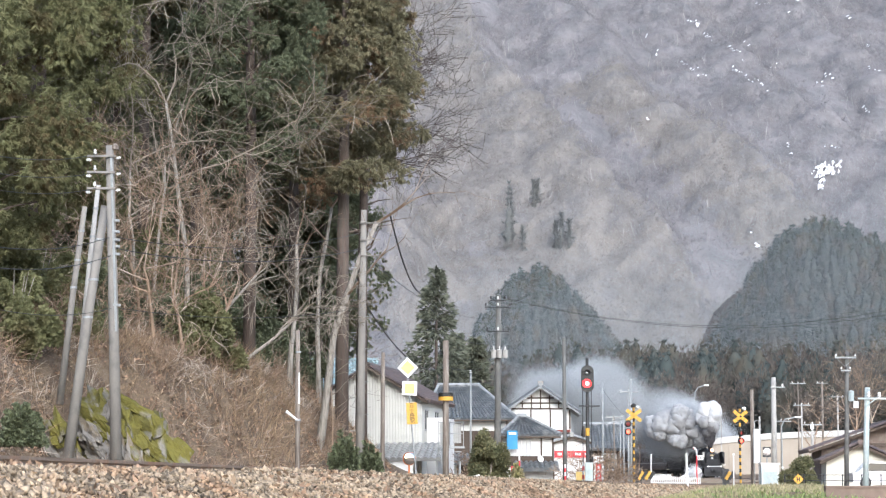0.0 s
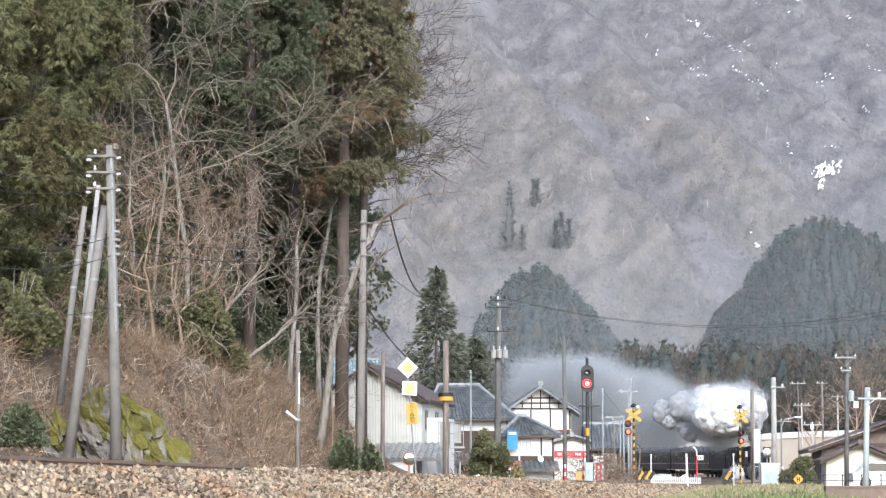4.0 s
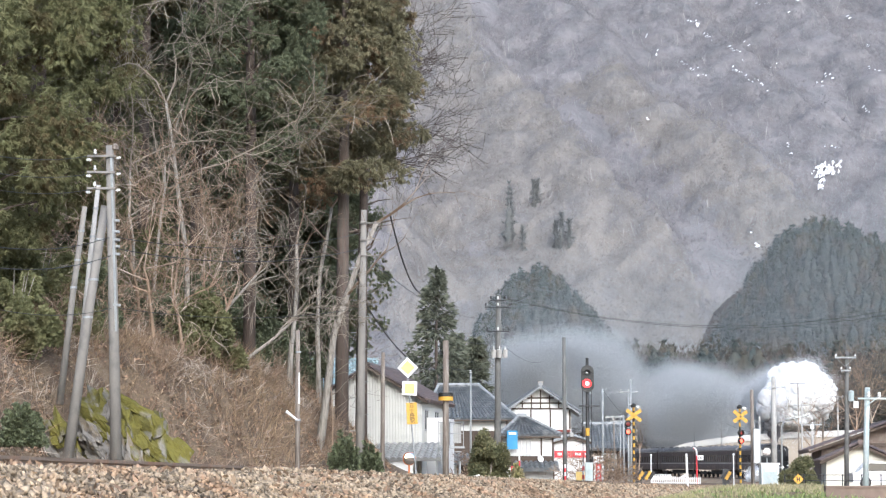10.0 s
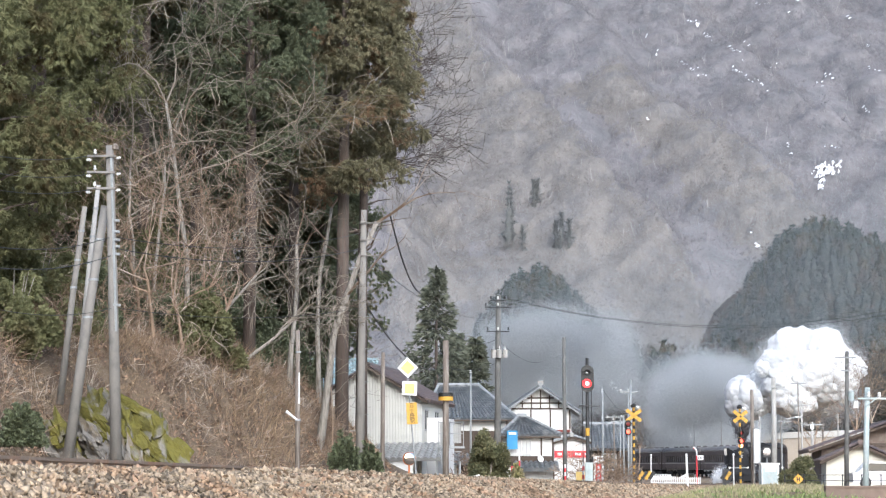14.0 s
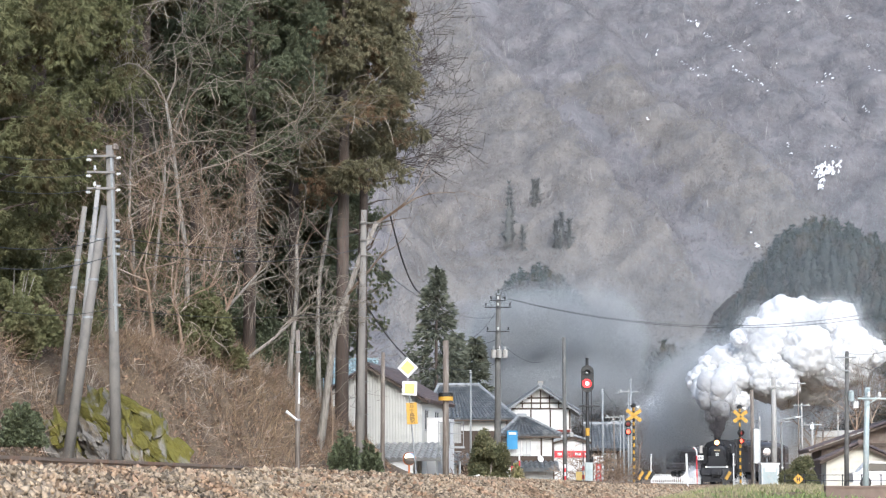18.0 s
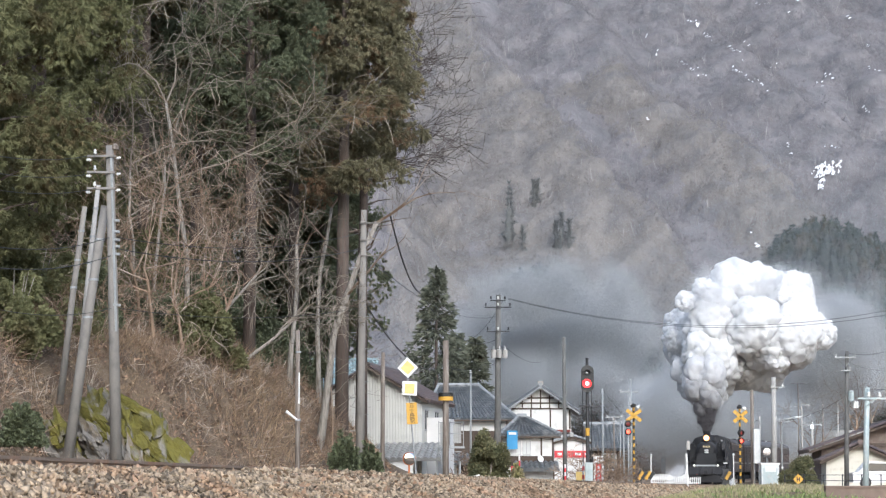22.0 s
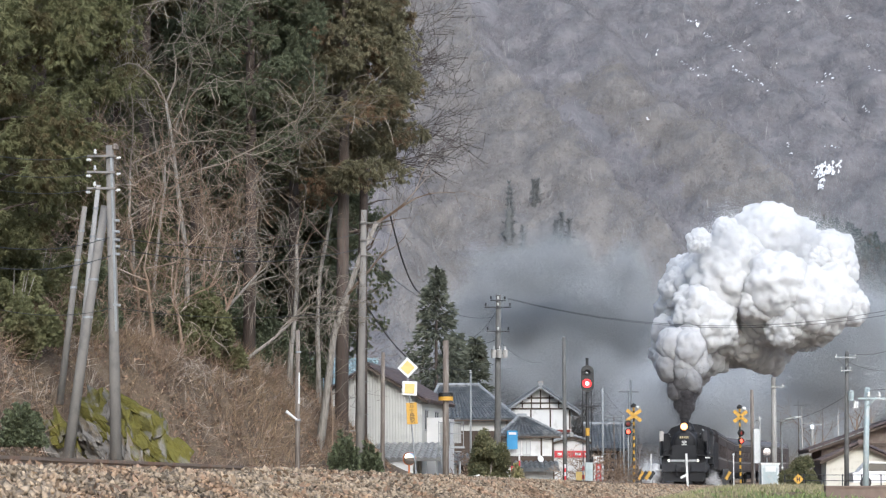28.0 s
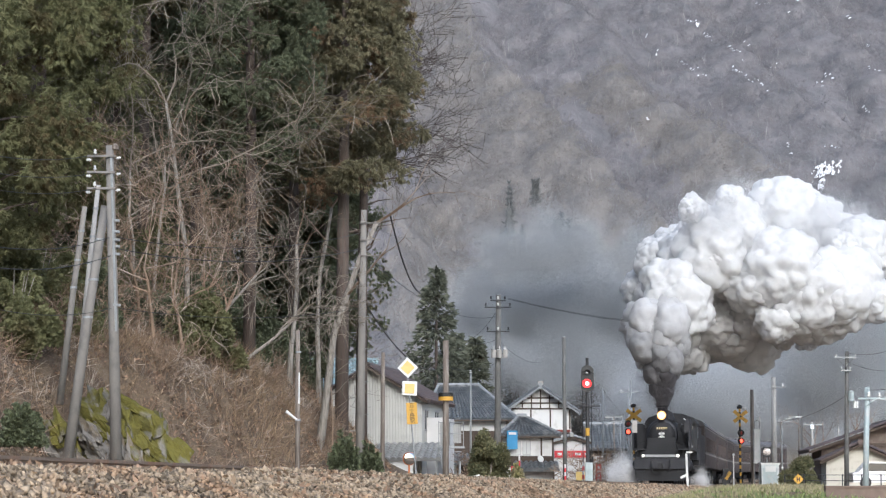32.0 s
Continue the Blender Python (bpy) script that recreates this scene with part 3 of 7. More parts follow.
for x, y, rx, rz, m in [(-7.871, 72, 1.2, 2.4, OLIVE), (-8.799, 73, 1.0, 2.2, CEDAR), (-7.353, 74, 0.9, 2.0, OLIVE), (-9.754, 72, 1.0, 1.8, LEAF), (-11.796, 62, 1.2, 2.8, OLIVE), (-7.052, 80, 1.0, 2.2, LEAF),
                        (-11.052, 78, 1.4, 2.6, CEDAR), (-10.014, 79, 1.4, 3.2, OLIVE), (-8.945, 80, 1.5, 3.4, CEDAR), (-7.841, 82, 1.4, 3.4, CEDAR), (-6.832, 86, 1.3, 3.4, CEDAR), (-5.819, 92, 1.2, 3.0, CEDAR),
                        (-11.65, 86, 1.8, 4.5, CEDAR), (-10.387, 88, 1.8, 4.8, OLIVE), (-9.055, 90, 1.8, 4.8, CEDAR), (-6.955, 95, 1.5, 4.2, OLIVE), (-11.683, 74, 1.3, 2.6, OLIVE), (-12.443, 72, 1.3, 2.8, CEDAR),
                        (-11.413, 68, 1.2, 2.3, OLIVE), (-10.636, 69, 1.1, 1.9, LEAF), (-11.982, 66, 1.2, 2.6, OLIVE), (-10.526, 73, 1.1, 2.2, OLIVE), (-13.144, 70, 1.3, 3.0, OLIVE)]:
    bush(on_ground(x, y, -0.3), rx, rz, "dark evergreen undergrowth on the bank", m, 5500, 0.12, 14)


def meadow(name, n, box, height, mat, label, width=0.012, lean=0.5, where=None):
    """Blades of grass over a stretch of ground."""
    x = box[0] + (box[1] - box[0]) * rng.random(n)
    y = box[2] + (box[3] - box[2]) * rng.random(n)
    if where is not None:
        ok = where(x, y)
        x, y = x[ok], y[ok]
    c = np.stack([x, y, ground_z(x, y) - 0.03], -1)
    u = np.tile(np.array([[0.0, 0.0, 1.0]]), (len(x), 1))
    o = part(name, quads(name, tufts(c, u, height, width, 3, lean, 0.0)), mat)
    return tagged(o, label, "grass", kind="stuff")


meadow("dry_grass", 36000, (-16, -2, 50, 92), 0.34, STRAW, "dry straw-coloured grass and fallen stems on the bank", 0.008, 1.7,
       lambda x, y: (x - track_x(y) < -8.0) & (x - track_x(y) > -16) & ~((np.abs(x + 8.4) < 1.9) & (y < 62.5)) & (rng.random(len(x)) < 0.3 + 0.7 * (wavy(x, y, 3.7, 0.4) > -0.25)))
meadow("verge_grass", 30000, (2, 13, 34, 64), 0.1, GRASS, "short yellow-green grass on the verge", 0.008, 0.6,
       lambda x, y: (x - track_x(y) > 3.9 + 0.5 * np.sin(y * 0.9)) & (rng.random(len(x)) < 0.35 + 0.65 * (wavy(x, y, 2.1) > 0)) & (x < 0.168 * y))
WEED = material("fresh_green_weeds", (0.2, 0.26, 0.1), 0.7, island=0.8, second=(0.3, 0.3, 0.12), scale=0.8, bump=0, translucent=0.3)
meadow("tall_weeds", 2600, (3.9, 6.1, 27, 36), 0.15, WEED, "clump of tall green weeds on the verge", 0.016, 0.8, lambda x, y: (rng.random(len(x)) < np.exp(-((x / y - 0.152) / 0.012) ** 2)) & (x - track_x(y) > 3.3))
meadow("verge_weeds", 5200, (2.5, 7.5, 25, 42), 0.09, WEED, "low fresh green weeds among the verge grass", 0.012, 0.8, lambda x, y: (x - track_x(y) > 3.4) & (x / y > 0.085) & (rng.random(len(x)) < 0.15 + 0.85 * (wavy(x, y, 1.3, 0.2) > 0.2)))
meadow("verge_grass", 9000, (-3, 5, 13, 36), 0.12, PALESTRAW, "short pale dry grass at the foot of the ballast", 0.005, 0.7, lambda x, y: (x - track_x(y) > 2.5) & (rng.random(len(x)) < 0.4 + 0.6 * (wavy(x, y, 1.7) > 0)))
meadow("tall_dry_grass", 800, (-7.4, -4.9, 70, 80), 0.7, TAN, "tall arching dry grass on the bank", 0.01, 0.75, lambda x, y: (x - track_x(y) < -9.0) & (rng.random(len(x)) < 0.3 + 0.7 * (wavy(x, y, 1.9, 0.7) > 0)))
meadow("tall_dry_grass", 500, (-10.2, -8.2, 62, 70), 0.55, TAN, "tall arching dry grass on the bank", 0.009, 0.9, lambda x, y: (x - track_x(y) < -9.4) & (rng.random(len(x)) < 0.3 + 0.7 * (wavy(x, y, 1.9, 0.7) > 0)))
# dead leaves lying on the slope
n = 60000
x, y = -14 + 13 * rng.random(n), 52 + 40 * rng.random(n)
ok = (x - track_x(y) < -8.6) & (x - track_x(y) > -17)
x, y, n = x[ok], y[ok], int(ok.sum())
q, _ = np.linalg.qr(rng.normal(size=(n, 3, 3)))
c = np.stack([x, y, ground_z(x, y) + 0.05 * rng.random(n)], -1)
v = (leaf[None] * (0.9 + 1.0 * rng.random((n, 1, 1)))) @ q + c[:, None]
litter = part("fallen_leaves", tri_mesh("fallen_leaves", v.reshape(-1, 3), np.arange(n * 4).reshape(-1, 4)), FALLEN)
tagged(litter, "brown and tan dead leaves covering the bank", "leaves", kind="stuff")
# dry vines and stems on the slope
n = 6500
x = -13 + 11 * rng.random(n)
y = 52 + 34 * rng.random(n)
ok = (x - track_x(y) < -9.4) & (x - track_x(y) > -15.5)
x, y = x[ok], y[ok]
c = np.stack([x, y, ground_z(x, y)], -1)
vines = part("dry_stems", quads("dry_stems", tufts(c, np.tile([[0.1, -0.1, 0.7]], (len(x), 1)), 0.85, 0.0065, 6, 1.3, 0.15)), TWIG)
tagged(vines, "dry brown vines and bramble stems on the bank", "undergrowth", kind="stuff")


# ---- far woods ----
# Blue-grey cast of distance haze is put into this cedar green.
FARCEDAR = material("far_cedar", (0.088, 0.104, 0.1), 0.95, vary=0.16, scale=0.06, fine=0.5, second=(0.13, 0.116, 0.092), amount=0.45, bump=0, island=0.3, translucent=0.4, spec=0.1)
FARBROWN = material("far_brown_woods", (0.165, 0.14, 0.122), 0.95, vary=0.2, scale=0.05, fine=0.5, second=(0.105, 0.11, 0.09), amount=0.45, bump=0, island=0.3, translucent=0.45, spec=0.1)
# Paled towards grey: the haze before these cedars is in their colour.
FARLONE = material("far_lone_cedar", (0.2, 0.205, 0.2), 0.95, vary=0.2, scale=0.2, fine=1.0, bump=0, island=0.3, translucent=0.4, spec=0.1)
# Twig tones lifted and greyed: missing light and haze are in the colour.
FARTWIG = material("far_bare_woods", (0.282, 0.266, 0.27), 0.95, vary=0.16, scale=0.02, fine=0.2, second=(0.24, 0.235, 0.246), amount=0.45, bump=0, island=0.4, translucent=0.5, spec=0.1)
FARWARM = material("far_warm_woods", (0.285, 0.262, 0.24), 0.95, vary=0.16, scale=0.02, fine=0.2, second=(0.27, 0.252, 0.242), amount=0.45, bump=0, island=0.4, translucent=0.5, spec=0.1)
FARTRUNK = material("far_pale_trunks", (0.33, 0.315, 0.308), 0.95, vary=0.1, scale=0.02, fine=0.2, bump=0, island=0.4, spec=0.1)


def conifers(name, x, y, z, h, mat, label, slim=0.16, loose=False):
    """Full-headed trees: a lumpy tapering body of foliage with drooping sprays standing out of it."""
    n, rings, sides = len(x), 12, 9
    t = np.linspace(0.0, 1.0, rings)
    prof = np.interp(t, [0, 0.12, 0.3, 0.6, 0.85, 1], [0.6, 0.95, 1.0, 0.86, 0.56, 0.12])
    if loose:
        prof = prof * np.where(np.arange(rings) % 2, 0.3, 0.75) * (1.05 - t)
    a = np.arange(sides) * 6.283 / sides
    wide = h * slim * (0.8 + 0.5 * rng.random(n))
    r = wide[:, None, None] * prof[None, :, None] * (0.5 + 0.62 * rng.random((n, rings, sides)))
    a = a[None, None] + 0.35 * rng.random((n, rings, 1))
    v = np.stack([x[:, None, None] + r * np.cos(a), y[:, None, None] + r * np.sin(a), z[:, None, None] + h[:, None, None] * (0.08 + 0.92 * t[None, :, None]) + 0 * r], -1)
    i, k = np.meshgrid(np.arange(rings - 1), np.arange(sides), indexing="ij")
    f = np.stack([i * sides + k, i * sides + (k + 1) % sides, (i + 1) * sides + (k + 1) % sides, (i + 1) * sides + k], -1).reshape(-1, 4)
    body = v.reshape(-1, 3)
    faces = (f[None] + (np.arange(n) * rings * sides)[:, None, None]).reshape(-1, 4)
    pick = rng.integers(0, len(body), n * (420 if loose else 190))
    c = body[pick]
    out = c - np.stack([x, y, z + 0.4 * h], -1)[pick // (rings * sides)]
    out /= np.linalg.norm(out, axis=1, keepdims=True) + 1e-6
    leaf = tufts(c, out, 1.7 if loose else 0.85, 0.13, 1, 0.6, 0.35)
    q = np.arange(len(leaf)).reshape(-1, 4) + len(body)
    me = tri_mesh(name, np.concatenate([body, leaf]), np.concatenate([faces, q]))
    me.polygons.foreach_set("use_smooth", [True] * len(me.polygons))
    return tagged(part(name, me, mat), label, "woods", kind="stuff")


def bare_woods(name, x, y, z, h, mat, label, k=12, width=0.07):
    c = np.stack([x, y, z + 0.15 * h], -1)
    v = tufts(c, np.tile([[0.0, 0.0, 1.0]], (len(x), 1)), 1.0, width, k, 0.42, 0.0).reshape(len(x), -1, 3)
    v = c[:, None] + (v - c[:, None]) * (h * 0.7)[:, None, None]
    return tagged(part(name, quads(name, v.reshape(-1, 3)), mat), label, "woods", kind="stuff")


def fuzzy_woods(name, x, y, z, h, mat, label, crowns=16, k=5, wide=0.05, reach=0.17):
    """Round-headed leafless trees: fine twigs round scattered points of a crown."""
    n = len(x)
    u = unit(n * crowns).reshape(n, crowns, 3)
    u[..., 2] = u[..., 2] * 0.8 + 0.2
    c = np.stack([x, y, z + 0.6 * h], -1)[:, None] + u * (h[:, None, None] * np.array([0.26, 0.26, 0.38])) * (0.4 + 0.6 * rng.random((n, crowns, 1)))
    hh = np.repeat(h, crowns)
    v = tufts(c.reshape(-1, 3), u.reshape(-1, 3) + np.array([0, 0, 0.5]), 1.0, wide, k, 0.8, 0.0).reshape(n * crowns, -1, 3)
    cc = c.reshape(-1, 1, 3)
    v = cc + (v - cc) * (hh * reach)[:, None, None]
    return tagged(part(name, quads(name, v.reshape(-1, 3)), mat), label, "woods", kind="stuff")


def foothill(x, y, cx, rx, y0, y1, top):
    """A rounded wooded knoll of the far valley side."""
    return top * smoothstep(y0, y1, y) * np.exp(-((x - cx) / rx) ** 2)


def scatter(n, x0, x1, y0, y1):
    return x0 + (x1 - x0) * rng.random(n), y0 + (y1 - y0) * rng.random(n)


def knoll(x, y):
    east = smoothstep(450, 600, y) * smoothstep(62, 99, x) * (43 - 6 * smoothstep(100, 122, x))
    return ground_z(x, y) + np.maximum(foothill(x, y, 25, 19, 450, 610, 31), east)


knolls = part("backdrop", sheet("foothills", np.arange(-120, 260, 5.0), np.arange(440, 760, 8.0),
                                lambda x, y: knoll(x, y) - 0.4), FARBROWN)
tagged(knolls, "wooded foothills in front of the mountain", "hills", kind="structure")
x, y = scatter(2600, -10, 150, 490, 635)
z = knoll(x, y)
lift = z - ground_z(x, y)
ok = (lift > 6 + 6 * rng.random(2600)) & ~((x > 104) & (wavy(x, y, 31.0, 0.6) > -0.1)) & ~((x > 80) & (wavy(x, y, 43.0, 2.2) > 0.75))
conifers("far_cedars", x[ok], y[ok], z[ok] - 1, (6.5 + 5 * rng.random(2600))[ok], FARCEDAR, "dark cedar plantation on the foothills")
x, y = scatter(700, -40, 190, 480, 660)
fuzzy_woods("far_bare_trees", x, y, knoll(x, y) - 0.5, 6 + 5 * rng.random(700), FARBROWN, "bare brown trees on the foothills", 24, 6, 0.08, 0.1)
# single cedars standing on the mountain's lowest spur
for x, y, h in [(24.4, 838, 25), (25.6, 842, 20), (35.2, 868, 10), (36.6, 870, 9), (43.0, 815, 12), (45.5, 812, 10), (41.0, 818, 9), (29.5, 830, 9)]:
    conifers("far_cedar", np.array([x]), np.array([float(y)]), mountain_z(np.array([x]), np.array([float(y)])), np.array([float(h)]), FARLONE, "lone cedar on the mountainside, paled by haze in its colour", 0.15, True)
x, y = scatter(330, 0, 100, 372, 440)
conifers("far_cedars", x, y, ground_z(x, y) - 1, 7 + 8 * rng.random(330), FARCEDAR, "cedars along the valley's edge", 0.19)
x, y = scatter(560, 0, 100, 358, 440)
fuzzy_woods("far_bare_trees", x, y, ground_z(x, y) - 0.5, 9 + 6 * rng.random(560), FARBROWN, "bare brown trees along the valley's edge", 60, 7, 0.06, 0.08)
# bare woods all over the mountainside
x, y = scatter(52000, -100, 330, 690, 1650)
ok = (x > -0.045 * y - 10) & (x < 0.2 * y + 12)
x, y = x[ok], y[ok]
pale = warm_side(x, y)
for sel, mat, label in ((~pale, FARTWIG, "grey-brown leafless woods over the mountainside"), (pale, FARWARM, "warm-toned leafless scrub on the mountain's spurs")):
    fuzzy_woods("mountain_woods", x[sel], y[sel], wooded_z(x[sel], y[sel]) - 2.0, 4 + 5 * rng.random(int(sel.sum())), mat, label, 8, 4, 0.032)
x, y = scatter(5200, -100, 330, 760, 1600)
ok = np.abs(x) < 0.2 * y + 30
x, y = x[ok], y[ok]
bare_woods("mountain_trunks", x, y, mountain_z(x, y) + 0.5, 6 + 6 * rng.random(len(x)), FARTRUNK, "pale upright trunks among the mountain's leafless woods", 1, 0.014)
# bare trees at the valley's side
for x, y, h in [(34.587, 190, 11.5), (37.632, 196, 12.0), (32.672, 200, 8.5), (25.849, 300, 10.0)]:
    bare_tree(on_ground(x, y), h, "bare deciduous tree with pale brown twigs behind the houses", (TWIG, TWIG), (0, 0, 1), 4, 4, 0.12, 0.12, 0.03, 0.4)

# conifers behind the houses
def spruce(at, height, radius, layers):
    t = thing("spruce_tree", at, "dark green spruce with drooping layered boughs behind tiled roofs", "tree", "spruces")
    part("trunk", Shape().tube([(0, 0, 0), (0, 0, height)], [0.25, 0.03], 8), BARK, t)
    v = []
    for k in range(layers):
        f = (k / layers) ** 0.9
        r, zz = radius * (1 - f) ** 0.8 * (0.75 + 0.5 * rng.random()) + 0.1, 2.2 + (height - 2.0) * f
        a = rng.random(7) * 6.283
        for q in (0.3, 0.55, 0.8, 1.0):
            c = np.stack([np.cos(a) * r * q, np.sin(a) * r * q, np.full(7, zz - 0.3 * q * r) + 0.12 * rng.normal(size=7)], -1)
            v.append(tufts(c, np.stack([np.cos(a), np.sin(a), -0.1 * np.ones(7)], -1), 0.5, 0.07, 8, 0.6, 0.2))
    part("crown", quads("crown", np.concatenate(v)), DEEP, t)


spruce((-0.514, 172, 0.9), 16.6, 3.5, 40)
spruce((2.571, 178, 0.9), 11.6, 2.2, 40)
spruce((1.088, 182, 0.9), 12.2, 2.0, 40)

# snow left in the gullies
SNOW = material("old_snow", (0.8, 0.81, 0.83), 0.6, vary=0.08, scale=0.2, fine=2, bump=0.2)
def snow_patch(x0, y0, x1, y1, spots, size, seed):
    """Old snow on the slope: ragged spots strung out along a gully."""
    z0 = float(mountain_z(x0, y0))
    t = thing("snow_patch", (x0, y0, z0), "patch of old white snow in a gully", "snow", "snow patches")
    loc = np.random.default_rng(seed)
    sh = Shape()
    for i in range(spots):
        f = (i + loc.random()) / spots
        cx, cy = x0 + (x1 - x0) * f + 0.5 * loc.normal(), y0 + (y1 - y0) * f + 1.6 * loc.normal()
        rx, ry = size * (0.5 + 1.1 * loc.random()), size * (0.5 + 1.5 * loc.random())
        pts, n = [], 11
        for j in range(n):
            k = 0.45 + 0.75 * loc.random()
            x, y = cx + rx * k * math.cos(6.2832 * j / n), cy + ry * k * math.sin(6.2832 * j / n)
            pts.append((x - x0, y - y0, float(mountain_z(x, y)) - z0 + 2.6))
        pts.append((cx - x0, cy - y0, float(mountain_z(cx, cy)) - z0 + 3.0))
        sh.add(pts, [(j, (j + 1) % n, n) for j in range(n)])
    tagged(part("snow", sh, SNOW, t, "", True), kind="stuff")


GULLY = [(154.7, 940, 167.0, 932, 22, 0.5), (157.0, 937, 162.6, 934, 26, 0.75), (156.1, 935, 158.7, 931, 12, 0.6), (156.0, 929, 155.7, 928, 6, 0.7)]
STREAKS = [(133.6, 1212, 138.3, 1200, 9, 0.6), (139.8, 1191, 141.5, 1171, 8, 0.5), (146.4, 1145, 148.6, 1110, 10, 0.5), (124.2, 1166, 128.9, 1120, 11, 0.6), (125.7, 1112, 131.9, 1108, 3, 0.5), (143.1, 1107, 151.4, 1045, 18, 0.5), (183.3, 1306, 187.9, 1278, 5, 0.5), (201.3, 1264, 202.5, 1264, 2, 0.8), (192.6, 1246, 195.1, 1246, 2, 0.6), (235.4, 1290, 236.3, 1288, 2, 0.8), (165.5, 1221, 167.1, 1215, 3, 0.6), (171.6, 1163, 174.0, 1159, 3, 0.5)]
SPECKS = [(190.0, 1112, 192.9, 1103, 4, 0.6), (184.7, 1105, 187.2, 1100, 4, 0.5), (229.8, 1211, 230.7, 1207, 3, 0.5), (208.6, 1097, 210.7, 1068, 5, 0.6), (195.5, 1038, 195.1, 1023, 4, 0.5), (150.9, 983, 150.2, 966, 4, 0.6), (163.7, 962, 168.8, 947, 4, 0.5), (111.3, 1231, 111.2, 1210, 3, 0.7), (112.4, 1184, 114.0, 1182, 2, 0.6), (91.7, 1002, 92.7, 1002, 2, 0.5), (115.7, 830, 115.7, 825, 4, 0.6), (115.1, 841, 115.4, 840, 1, 0.6)]
for i, row in enumerate(GULLY + STREAKS + SPECKS):
    snow_patch(*row, 40 + i)

# thin haze that always hangs in the valley
VAPOUR = material("valley_vapour", (0.42, 0.445, 0.46), 1.0, vary=0.05, bump=0, spec=0.0, translucent=0.4)
loc = np.random.default_rng(77)
c = loc.normal(size=(150000, 3)) * (0.6, 0.2, 0.42)
veil = tri_mesh("vapour", (c[:, None] + loc.normal(size=(150000, 3, 3)) * 0.00112).reshape(-1, 3), np.arange(450000).reshape(-1, 3))
veil.transform(Matrix.Diagonal((26, 26, 26, 1)))
veil.materials.append(VAPOUR)
HANGS = [(6, 32), (22, 36), (38, 30), (20, 20), (82, 44), (98, 54), (96, 30), (78, 28), (60, 26), (44, 22), (90, 44), (16, 26)]
for i, (x, z) in enumerate(HANGS):
    o = new("valley_haze", veil)
    o.matrix_world = pose(x * 0.86, 452 + 3 * (i % 4), z * 0.9 + 2, 0, 0, 180 * (i % 2) + 7 * i % 20)
    tagged(o, "thin grey haze hanging before the wooded foothills", "haze", kind="stuff")

# ---- houses ----
CREAM = material("cream_siding", (0.57, 0.56, 0.515), 0.75, vary=0.1, scale=0.5, wave=("X", 3.2, 1.2), bump=0.5, second=(0.46, 0.45, 0.41), amount=0.3)
WHITE = material("white_plaster", (0.64, 0.63, 0.61), 0.8, vary=0.07, scale=0.7, second=(0.48, 0.465, 0.435), amount=0.3)
TIMBER = material("dark_timber", (0.075, 0.055, 0.042), 0.8, stretch=(1, 1, 5), scale=2)
TILE = material("grey_roof_tile", (0.115, 0.126, 0.136), 0.38, vary=0.3, scale=1.0, second=(0.18, 0.185, 0.19), amount=0.45, wave=("Z", 5.0, 1.0), bump=0.5)
RIDGE = material("pale_ridge_tile", (0.25, 0.26, 0.265), 0.5, vary=0.3, scale=3, second=(0.14, 0.145, 0.15), amount=0.45)
TEALTILE = material("teal_roof_tile", (0.16, 0.225, 0.24), 0.5, vary=0.3, second=(0.32, 0.38, 0.39), amount=0.45)
BROWNROOF = material("brown_metal_roof", (0.1, 0.078, 0.074), 0.55, 0.1, second=(0.17, 0.12, 0.1))
REDROOF = material("red_metal_roof", (0.36, 0.09, 0.07), 0.5)
GREYMETAL = material("grey_sheet_metal", (0.33, 0.33, 0.32), 0.5, 0.3, wave=("X", 4, 1.0))
GLASS = material("window_glass", (0.035, 0.042, 0.048), 0.08, vary=0.1, spec=0.8, bump=0)
CURTAIN = material("frosted_glass", (0.5, 0.51, 0.5), 0.35, vary=0.08, bump=0)
ALU = material("aluminium_frame", (0.4, 0.4, 0.4), 0.4, 0.5)
SHUTTER = material("pale_shutter", (0.6, 0.6, 0.58), 0.6, wave=("Z", 4, 1.0))
RED = material("red_sign_paint", (0.62, 0.05, 0.06), 0.5, vary=0.08)
BLUE = material("blue_sheet", (0.04, 0.24, 0.46), 0.5, vary=0.12)
SIGNFACE = material("pale_yellow_sign_face", (0.75, 0.47, 0.17), 0.5, vary=0.1, scale=4)
YELLOW = material("yellow_sign_paint", (0.55, 0.31, 0.045), 0.5, vary=0.1, scale=4)
ORANGE = material("orange_paint", (0.5, 0.15, 0.04), 0.5)
BLACK = material("black_paint", (0.02, 0.02, 0.02), 0.5)


def weld(sh):
    """Joins touching blocks into one skin: shared corners become one, faces between blocks go."""
    seen, remap, verts = {}, [], []
    for p in sh.v:
        key = tuple(round(c, 4) for c in p)
        if key not in seen:
            seen[key] = len(verts)
            verts.append(p)
        remap.append(seen[key])
    faces = {}
    for q in sh.f:
        r = tuple(remap[i] for i in q)
        faces.setdefault(tuple(sorted(r)), []).append(r)
    out = Shape()
    out.v, out.f = verts, [f[0] for f in faces.values() if len(f) == 1]
    return out


